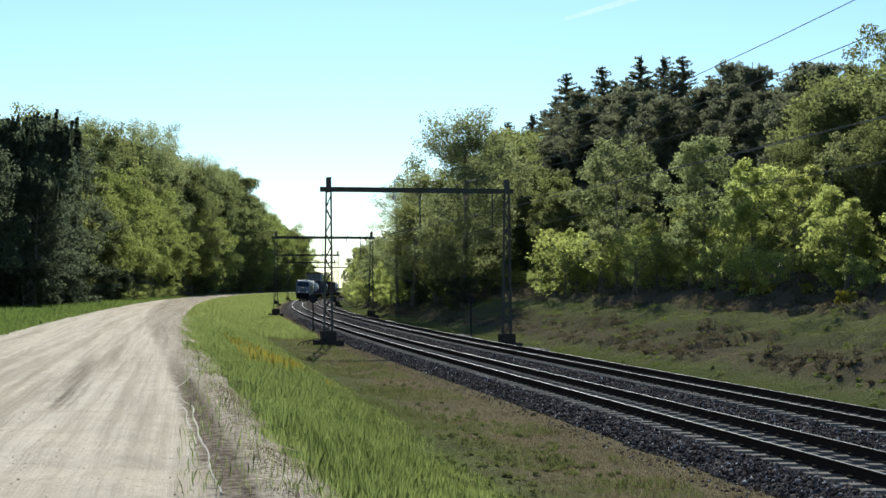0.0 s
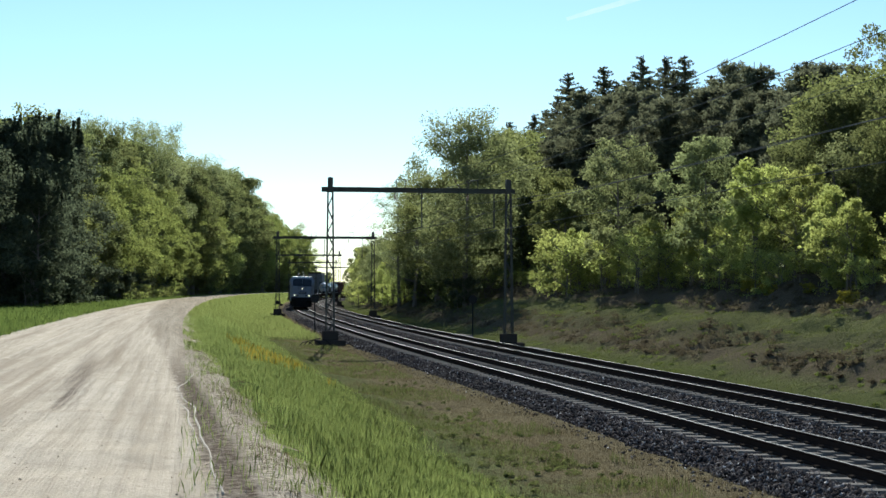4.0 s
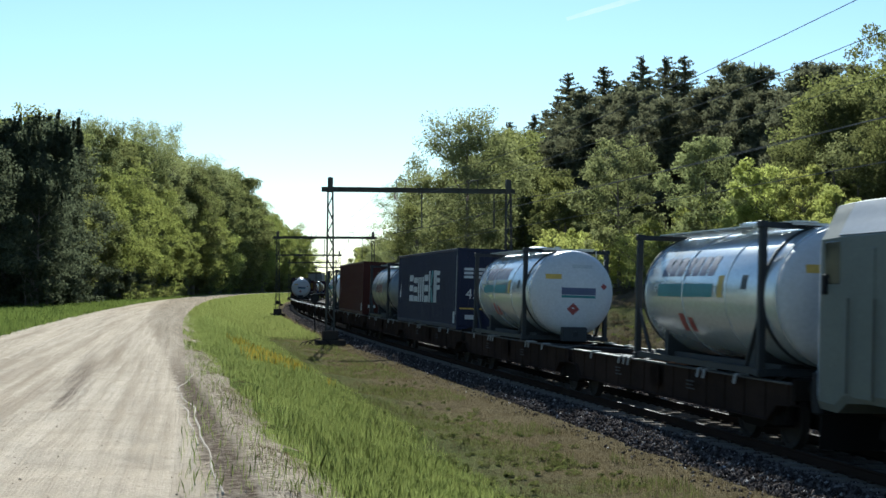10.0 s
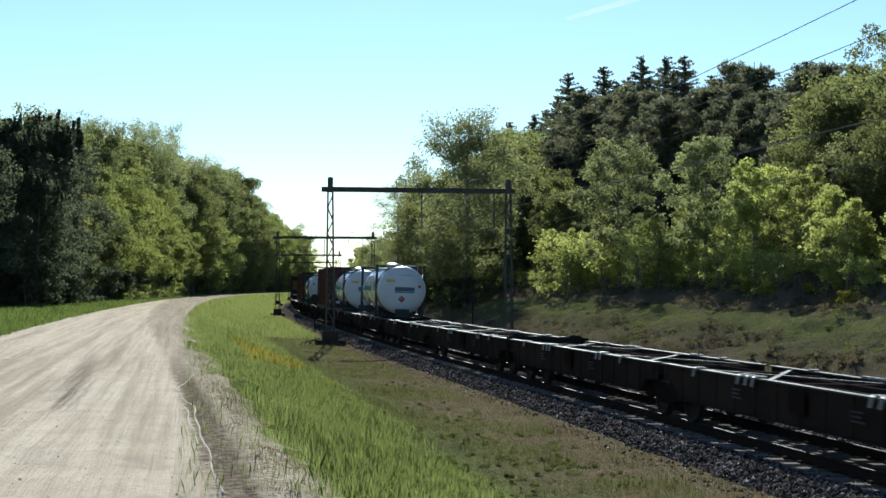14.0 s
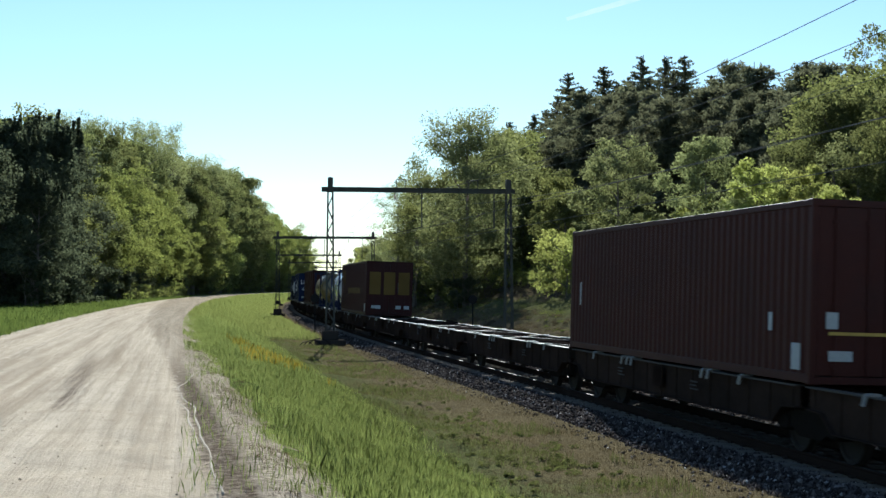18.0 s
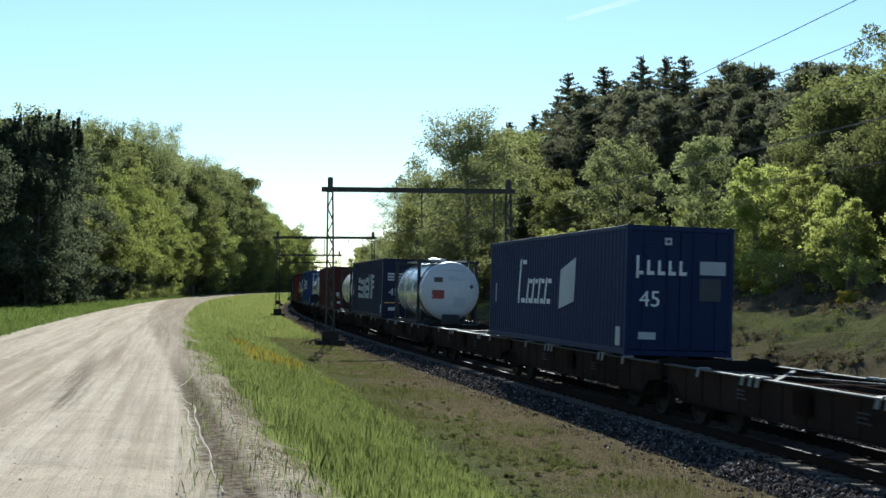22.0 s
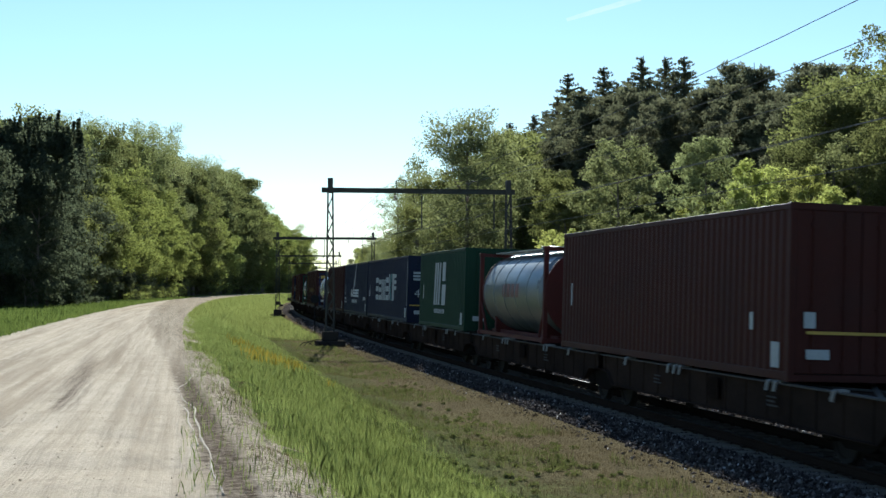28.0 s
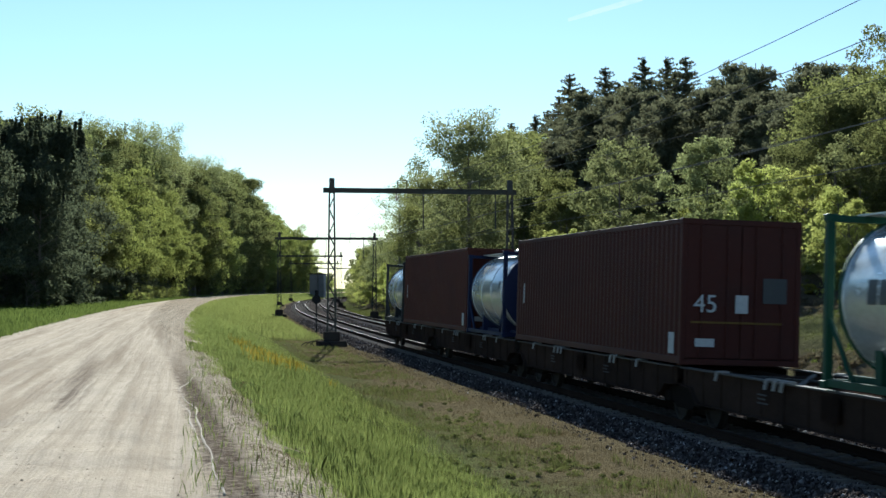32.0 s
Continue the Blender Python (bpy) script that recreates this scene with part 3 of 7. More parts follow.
def bogie(parent, x, name="bogie", base=1.8, r=0.46):
    """A two-axle bogie under a wagon."""
    b = Shape()
    for y in (-0.98, 0.98):
        e = 0.09
        b.slab([(x - base / 2 - 0.35, 0.42), (x - base / 2 - 0.3, 0.62), (x - 0.45, 0.72), (x + 0.45, 0.72), (x + base / 2 + 0.3, 0.62), (x + base / 2 + 0.35, 0.42), (x + base / 2 - 0.25, 0.42), (x + 0.4, 0.3), (x - 0.4, 0.3), (x - base / 2 + 0.25, 0.42)], y - e, y + e)
        for a in (-1, 1):
            b.box(x + a * base / 2 - 0.16, x + a * base / 2 + 0.16, y - 0.16, y + 0.16, 0.36, 0.62, 0.04)
            for k in (-0.3, 0.3):
                b.rod((x + a * base / 2 + k, y, 0.5), (x + a * base / 2 + k, y, 0.72), 0.075, 8)
    b.box(x - 0.3, x + 0.3, -1.05, 1.05, 0.5, 0.78, 0.04)
    bo = part(name, b, M_BOGIE, parent, "grimy cast bogie frame")
    for a in (-1, 1):
        w = Shape()
        for y in (-0.753, 0.753):
            k = 1 if y > 0 else -1
            w.turned([(y - 0.065 * k, r + 0.03), (y - 0.045 * k, r + 0.03), (y - 0.035 * k, r), (y + 0.065 * k, r - 0.004), (y + 0.065 * k, r - 0.07), (y + 0.03 * k, r - 0.09), (y + 0.03 * k, 0.12), (y + 0.09 * k, 0.11)], 24, "y", (x + a * base / 2, 0, r))
        w.rod((x + a * base / 2, -1.0, r), (x + a * base / 2, 1.0, r), 0.08, 10)
        part("wheelset", w, M_WHEEL, bo, "worn steel wheels on an axle")


SILL = {}


def wagon_frame_parts(L):
    """Meshes of a bare skeleton wagon half, shared by all of its length."""
    if L in SILL:
        return SILL[L]
    h = L / 2
    out = {}
    for side in (-1, 1):
        sh = Shape()
        y = side * 1.16
        lo = [(-h + 0.2, 0.78), (-h + 0.7, 0.76), (-h + 1.1, 0.48), (h - 1.1, 0.48), (h - 0.7, 0.76), (h - 0.2, 0.78)]
        up = [(h - 0.2, 1.10), (-h + 0.2, 1.10)]
        sh.slab(lo + up, y - 0.012, y + 0.012)
        out["flange", side] = Shape().box(-h + 0.2, h - 0.2, y - 0.09, y + 0.09, 1.10, 1.125).mesh("top_flange", M_FLANGE)
        for (x0, z0), (x1, z1) in zip(lo[:-1], lo[1:]):
            sh.loft([[(x0, y - 0.09, z0 - 0.02), (x0, y + 0.09, z0 - 0.02), (x0, y + 0.09, z0), (x0, y - 0.09, z0)], [(x1, y - 0.09, z1 - 0.02), (x1, y + 0.09, z1 - 0.02), (x1, y + 0.09, z1), (x1, y - 0.09, z1)]])
        n = int(L / 0.95)
        for i in range(n + 1):
            x = -h + 0.4 + (L - 0.8) * i / n
            zl = float(np.interp(x, [p[0] for p in lo], [p[1] for p in lo]))
            sh.box(x - 0.012, x + 0.012, y - 0.035 if side < 0 else y, y if side < 0 else y + 0.035, zl, 1.10)
        out["sill", side] = sh.mesh("side_sill", M_FRAME)
    sh = Shape()
    for i in range(6):
        x = -h + 0.5 + (L - 1.0) * i / 5
        sh.box(x - 0.13, x + 0.13, -1.15, 1.15, 0.82, 1.06, 0.015)
    for a in (-1, 1):
        sh.box(-h + 0.25, h - 0.25, a * 0.42 - 0.05, a * 0.42 + 0.05, 0.74, 1.06)
    sh.box(-h + 2.6, h - 2.6, -0.5, -0.44, 0.34, 0.8)
    sh.box(-h + 2.6, h - 2.6, -0.44, 0.5, 0.34, 0.38)
    for a in (-1, 1):
        for k in (-1, 1):
            br = Shape().loft([[(a * 1.5, k * -1.1 - 0.05, 1.06), (a * 1.5, k * -1.1 + 0.05, 1.06), (a * 1.5, k * -1.1 + 0.05, 1.09), (a * 1.5, k * -1.1 - 0.05, 1.09)], [(a * (h - 1.2), k * 1.1 - 0.05, 1.06), (a * (h - 1.2), k * 1.1 + 0.05, 1.06), (a * (h - 1.2), k * 1.1 + 0.05, 1.09), (a * (h - 1.2), k * 1.1 - 0.05, 1.09)]])
            out["brace", a, k] = br.mesh("brace", M_FLANGE)
    out["cross"] = sh.mesh("underframe", M_FRAME)
    sh = Shape()
    sh.rod((-h + 3.2, -1.02, 0.5), (h - 3.2, -1.02, 0.5), 0.03, 6).rod((-h + 3.2, 0.3, 0.6), (h - 3.2, 0.3, 0.6), 0.035, 6)
    sh.box(-1.2, -0.2, -0.95, -0.45, 0.42, 0.78, 0.05).rod((0.8, -0.7, 0.62), (2.1, -0.7, 0.62), 0.2, 12)
    for x in (-3.2, -2.2, 2.9):
        sh.box(x - 0.03, x + 0.03, -1.06, -1.0, 0.42, 0.62)
    out["gear"] = sh.mesh("brake_gear", M_BOGIE)
    sp = Shape()
    sp.box(-0.09, 0.09, -0.07, 0.10, 0.0, 0.035)
    sp.loft([[(-0.11, -0.125, -0.15), (0.01, -0.125, -0.15), (0.01, -0.11, -0.15), (-0.11, -0.11, -0.15)], [(-0.05, -0.12, 0.01), (0.08, -0.12, 0.01), (0.08, -0.095, 0.03), (-0.05, -0.095, 0.03)]])
    out["spigot"] = sp.mesh("container_lock", M_LOCK)
    st = Shape()
    st.box(-0.3, 0.3, -1.265, -1.25, 0.66, 1.04)
    out["board"] = st.mesh("plate", M_FRAME)
    SILL[L] = out
    return out


def wagon_half(D0, L, bogies, loaded):
    """Half of an articulated container wagon, from D0 to D0 + L behind the headlamps. bogies: where along it, from its front."""
    m = wagon_frame_parts(L)
    w = thing("container_wagon", "grimy brown skeleton container wagon, %s" % ("loaded with containers" if loaded else "running empty"), "freight wagon", "container wagons")
    for side in (-1, 1):
        part("top_flange", m["flange", side], None, part("side_sill", m["sill", side], None, w), "bare steel flange, toned lighter for its glint")
    part("underframe", m["cross"], None, w)
    for a in (-1, 1):
        for k in (-1, 1):
            part("brace", m["brace", a, k], None, w)
    part("brake_gear", m["gear"], None, w)
    h = L / 2
    for x in (-h + 2.2, -2.35, -2.0, -1.7, 2.5, 2.8, h - 2.4):
        for y in (-1, 1):
            part("container_lock", m["spigot"], None, w, at=pose(x, y * 1.16, 1.125, 0, 0, 0 if y < 0 else 180))
    for x in (-h + 4.3, h - 4.6):
        part("plate", m["board"], None, w)
        w.children[-1].location.x = x
        for w_, z_ in ((0.44, 0.74), (0.32, 0.81), (0.38, 0.88)):
            sign(w, -1.266, x - 0.22 + w_ / 2, z_, w_, 0.03, M_DULL, "lettering")
    for fx, kind in bogies:
        bogie(w, h - fx)
        if kind == "end":
            e = 1 if fx < L / 2 else -1
            bf = Shape().box(e * (h - 0.2) - 0.06, e * (h - 0.2) + 0.06, -1.2, 1.2, 0.84, 1.2, 0.02)
            beam = part("buffer_beam", bf, M_BOGIE, w)
            for y in (-0.875, 0.875):
                one = Shape().rod((e * (h - 0.15), y, 1.05), (e * (h + 0.22), y, 1.05), 0.1, 10)
                one.turned([(0, 0.22), (0.04 * e, 0.22), (0.06 * e, 0.18)], 14, "x", (e * (h + 0.22), y, 1.05))
                part("buffer", one, M_BOGIE, beam)
    MOVING.append((w, D0 + h, 4.6))
    return w


def sign(parent, y, x, z, w, h, material, name="marking", t=0.006):
    """A flat mark on the near side (y below 0)."""
    return part(name, Shape().box(x - w / 2, x + w / 2, y - t, y, z - h / 2, z + h / 2), material, parent)


def front_sign(parent, x, y, z, w, h, material, name="marking", t=0.006):
    return part(name, Shape().box(x, x + t, y - w / 2, y + w / 2, z - h / 2, z + h / 2), material, parent)


def number_45(parent, m, size, material):
    cu = bpy.data.curves.new("size_mark", "FONT")
    cu.body, cu.size, cu.extrude = "45", size, 0.003
    cu.materials.append(material)
    ob = new("size_mark", cu)
    ob.parent = parent
    ob.matrix_basis = m
    return tagged(ob, "painted length number")


SIDE_TEXT = Matrix(((1, 0, 0, 0), (0, 0, -1, 0), (0, 1, 0, 0), (0, 0, 0, 1)))      # reads along x, faces -y
FRONT_TEXT = Matrix(((0, 0, 1, 0), (1, 0, 0, 0), (0, 1, 0, 0), (0, 0, 0, 1)))      # reads along y, faces +x

FLOOR = 1.155


def corrugated(x0, x1, y, out, z0, z1, pitch=0.28, deep=0.036):
    """A wall along x with upright trapezoid folds; out: -1 or 1, the side it faces."""
    n = max(1, round((x1 - x0) / pitch))
    p = (x1 - x0) / n
    xs = []
    for i in range(n):
        a = x0 + i * p
        xs += [(a, 0), (a + 0.24 * p, 0), (a + 0.5 * p, deep), (a + 0.74 * p, deep)]
    xs.append((x1, 0))
    sh = Shape()
    sh.add([(x, y - out * d, z) for x, d in xs for z in (z0, z1)], [(2 * i, 2 * i + 2, 2 * i + 3, 2 * i + 1) for i in range(len(xs) - 1)])
    return sh


def box_container(D0, L, H, colour, label, decorate=None, smooth_side=False, W=2.5):
    """A freight container with its front end at D0 behind the headlamps."""
    c = thing("freight_container", label, "container", "containers on the train")
    h, y = L / 2, W / 2
    zb, zt = FLOOR, FLOOR + H
    for side in (-1, 1):
        if smooth_side:
            wall = Shape().box(-h + 0.12, h - 0.12, min(side * (y - 0.03), side * y), max(side * (y - 0.03), side * y), zb + 0.15, zt - 0.1)
        else:
            wall = corrugated(-h + 0.12, h - 0.12, side * (y - 0.008), side, zb + 0.15, zt - 0.1)
        part("side_wall", wall, colour, c)
        part("bottom_rail", Shape().box(-h + 0.1, h - 0.1, min(side * (y - 0.07), side * y), max(side * (y - 0.07), side * y), zb + 0.02, zb + 0.16, 0.008), colour, c)
        part("top_rail", Shape().box(-h + 0.1, h - 0.1, min(side * (y - 0.06), side * y), max(side * (y - 0.06), side * y), zt - 0.11, zt - 0.01, 0.008), colour, c)
    r = Shape()
    n = max(2, round(L / 0.5))
    pts = []
    for i in range(n):
        a = -h + 0.1 + (L - 0.2) * i / n
        p = (L - 0.2) / n
        pts += [(a, 0), (a + 0.3 * p, 0), (a + 0.5 * p, 0.02), (a + 0.8 * p, 0.02)]
    pts.append((h - 0.1, 0))
    r.add([(a, b, zt - 0.03 + d) for a, d in pts for b in (-y + 0.05, y - 0.05)], [(2 * i, 2 * i + 2, 2 * i + 3, 2 * i + 1) for i in range(len(pts) - 1)])
    part("roof", r, colour, c)
    part("floor", Shape().box(-h + 0.1, h - 0.1, -y + 0.05, y - 0.05, zb + 0.05, zb + 0.14), M_BLACK, c)
    for e in (-1, 1):
        for side in (-1, 1):
            px = [e * h, e * (h - 0.13)]
            py = [side * y, side * (y - 0.11)]
            post = part("corner_post", Shape().box(min(px), max(px), min(py), max(py), zb + 0.1, zt - 0.1, 0.012), colour, c)
            for z in (zb, zt - 0.118):
                part("corner_casting", Shape().box(min(e * (h - 0.178), e * (h + 0.004)), max(e * (h - 0.178), e * (h + 0.004)), min(side * (y - 0.162), side * (y + 0.004)), max(side * (y - 0.162), side * (y + 0.004)), z, z + 0.118, 0.01), colour, post)
    # doors at the front end, a plain ribbed wall at the back
    for side in (-1, 1):
        d = Shape().box(h - 0.06, h - 0.02, min(side * 0.01, side * (y - 0.11)), max(side * 0.01, side * (y - 0.11)), zb + 0.14, zt - 0.12, 0.008)
        door = part("door", d, colour, c)
        for k in (0.3, 0.85):
            bar = Shape().rod((h, side * k, zb + 0.12), (h, side * k, zt - 0.1), 0.017, 6)
            for z in (zb + 0.3, zb + 1.2, zt - 0.35):
                bar.box(h - 0.02, h + 0.02, side * k - 0.04, side * k + 0.04, z - 0.03, z + 0.03)
            part("lock_rod", bar, colour, door)
    part("end_wall", Shape().box(-h + 0.02, -h + 0.05, -y + 0.1, y - 0.1, zb + 0.12, zt - 0.1), colour, c)
    for z in (zb + 0.07, zt - 0.06):
        for e in (-1, 1):
            xs = sorted((e * h, e * (h - 0.1)))
            part("end_beam", Shape().box(xs[0], xs[1], -y + 0.1, y - 0.1, z - 0.06, z + 0.055, 0.008), colour, c)
    if decorate:
        decorate(c, h, -y - 0.003, zb, zt)
    MOVING.append((c, D0 + h, 4.6))
    return c


def word_blocks(c, y, x, z, widths, height, material, gap=0.1, foot=0):
    """A word as plain blocks of its size, in its colour."""
    for w in widths:
        sign(c, y, x + w / 2, z, w, height, material, "logo_block")
        x += w + gap


def tank_container(D_rear, D_front, label, shell, frame, over=0.95, radius=1.215, marks=None, ends=None, rings=4):
    """A tank in a steel frame; its rear frame at D_rear and its front frame at D_front behind the headlamps."""
    t = thing("tank_container", label, "tank container", "tank containers on the train")
    L = D_rear - D_front
    h = L / 2
    zc = FLOOR + 0.16 + radius
    r = radius
    a, b = -h + 0.12, h + over
    body = Shape().turned([(a, 0.02), (a + 0.01, r * 0.35), (a + 0.06, r * 0.66), (a + 0.16, r * 0.87), (a + 0.3, r * 0.965), (a + 0.44, r), (b - 0.44, r), (b - 0.3, r * 0.965), (b - 0.16, r * 0.87), (b - 0.06, r * 0.66), (b - 0.01, r * 0.35), (b, 0.02)], 40, "x", (0, 0, zc))
    tank = part("tank", body, shell, t, smooth=True)
    if ends:
        part("front_head", Shape().turned([(b - 0.44, r + 0.003), (b - 0.3, r * 0.965 + 0.004), (b - 0.16, r * 0.87 + 0.005), (b - 0.06, r * 0.66 + 0.004), (b - 0.006, r * 0.35), (b + 0.004, 0.02)], 40, "x", (0, 0, zc)), ends, tank, "painted dished end", smooth=True)
    for k in range(rings):
        x = a + 0.44 + (b - a - 0.9) * k / (rings - 1)
        part("band", Shape().turned([(x - 0.03, r + 0.004), (x - 0.025, r + 0.014), (x + 0.025, r + 0.014), (x + 0.03, r + 0.004)], 40, "x", (0, 0, zc)), shell, tank, smooth=True)
    for x in (a + 0.4, h - 0.02):
        part("edge_ring", Shape().turned([(x - 0.05, r + 0.005), (x - 0.045, r + 0.03), (x + 0.045, r + 0.03), (x + 0.05, r + 0.005)], 40, "x", (0, 0, zc)), frame, tank, "dark strap round the shell", smooth=True)
    y = 1.2
    zt = FLOOR + 2.62
    for e in (-1, 1):
        x = e * (h - 0.09)
        f = Shape()
        for s_ in (-1, 1):
            f.box(x - 0.07, x + 0.07, s_ * y - 0.06, s_ * y + 0.06, FLOOR, zt, 0.012)
            f.rod((x, s_ * y, FLOOR + 0.1), (x - e * 0.7, s_ * (y - 0.05), FLOOR + 0.1), 0.05, 5)
            f.rod((x, s_ * y, FLOOR + 1.1), (x - e * 0.75, s_ * (y - 0.05), FLOOR + 0.1), 0.045, 5)
        f.box(x - 0.06, x + 0.06, -y, y, zt - 0.1, zt)
        f.box(x - 0.06, x + 0.06, -y, y, FLOOR + 0.02, FLOOR + 0.14)
        fr = part("end_frame", f, frame, t)
        for s_ in (-1, 1):
            for z in (FLOOR, zt - 0.1):
                part("corner_casting", Shape().box(x - 0.09, x + 0.09, s_ * y - 0.085, s_ * y + 0.085, z, z + 0.118, 0.012), frame, fr)
    s = Shape()
    for s_ in (-1, 1):
        s.box(-h + 0.1, h - 0.1, s_ * 0.75 - 0.06, s_ * 0.75 + 0.06, FLOOR + 0.02, FLOOR + 0.2)
        s.box(-h + 0.1, h - 0.1, s_ * y - 0.045, s_ * y + 0.045, FLOOR + 0.03, FLOOR + 0.14)
    for x in (-h + 1.2, h - 1.0):
        s.box(x - 0.1, x + 0.1, -0.95, 0.95, FLOOR + 0.1, FLOOR + 0.62)
    part("saddle", s, frame, t)
    wk = Shape()
    for yy in (-0.55, 0.55):
        wk.box(-h + 0.05, h + 0.2, yy - 0.2, yy + 0.2, zt + 0.0, zt + 0.03)
    for i in range(9):
        x = -h + 0.1 + (L) * i / 8
        wk.box(x - 0.02, x + 0.02, -0.75, 0.75, zt - 0.04, zt)
    part("walkway", wk, M_GALV, t, "galvanised top walkway")
    man = part("manhole", Shape().turned([(0, 0.3), (0.16, 0.3), (0.16, 0.34), (0.2, 0.34), (0.23, 0.2)], 18, "z", (0.2, 0, zc + r - 0.03)), shell, t)
    part("valve", Shape().rod((h - 1.1, 0, zc + r), (h - 1.1, 0, zc + r + 0.14), 0.1, 12).rod((-h + 1.4, 0.2, zc + r - 0.05), (-h + 1.4, 0.2, zc + r + 0.12), 0.07, 12), M_GALV, t)
    lad = Shape()
    for yy in (0.5, 0.86):
        lad.rod((h + 0.02, yy, FLOOR + 0.2), (h + 0.02, yy, zt), 0.018, 5)
    for i in range(7):
        z = FLOOR + 0.35 + 0.33 * i
        lad.rod((h + 0.02, 0.5, z), (h + 0.02, 0.86, z), 0.014, 5)
    part("ladder", lad, M_GALV, t)
    part("outlet", Shape().rod((b - 0.25, 0, FLOOR + 0.32), (b + 0.12, 0, FLOOR + 0.22), 0.08, 10).box(b - 0.2, b + 0.1, -0.35, 0.35, FLOOR + 0.02, FLOOR + 0.42, 0.02), frame, t)
    if marks:
        marks(t, h, zc, r, a, b)
    MOVING.append((t, (D_rear + D_front) / 2, 4.6))
    return t


def curved_mark(t, x0, x1, z0, z1, zc, r, material, name="marking"):
    """A mark that lies on the near side of a tank's shell."""
    sh = Shape()
    n = 6
    vs = []
    for i in range(n + 1):
        z = z0 + (z1 - z0) * i / n
        rr = r + 0.006
        yy = -math.sqrt(max(0.0004, rr * rr - (z - zc) ** 2))
        vs += [(x0, yy, z), (x1, yy, z)]
    sh.add(vs, [(2 * i, 2 * i + 1, 2 * i + 3, 2 * i + 2) for i in range(n)])
    return part(name, sh, material, t)


def head_mark(t, b, r, y, z, w, h_, zc, material, name="marking", diamond=False):
    """A mark on the front head of a tank."""
    prof_r = [0.02, 0.35, 0.66, 0.87, 0.965, 1.0]
    prof_x = [0.0, -0.01, -0.06, -0.16, -0.3, -0.44]

    def at(yy, zz):
        k = min(1.0, math.hypot(yy, zz - zc) / r)
        return (b + float(np.interp(k, prof_r, prof_x)) + 0.012, yy, zz)
    sh = Shape()
    if diamond:
        sh.add([at(y, z - h_ / 2), at(y + w / 2, z), at(y, z + h_ / 2), at(y - w / 2, z)], [(0, 1, 2, 3)])
    else:
        n = 5
        vs = [at(y - w / 2 + w * i / n, z + k * h_ / 2) for i in range(n + 1) for k in (-1, 1)]
        sh.add(vs, [(2 * i, 2 * i + 2, 2 * i + 3, 2 * i + 1) for i in range(n)])
    return part(name, sh, material, t)


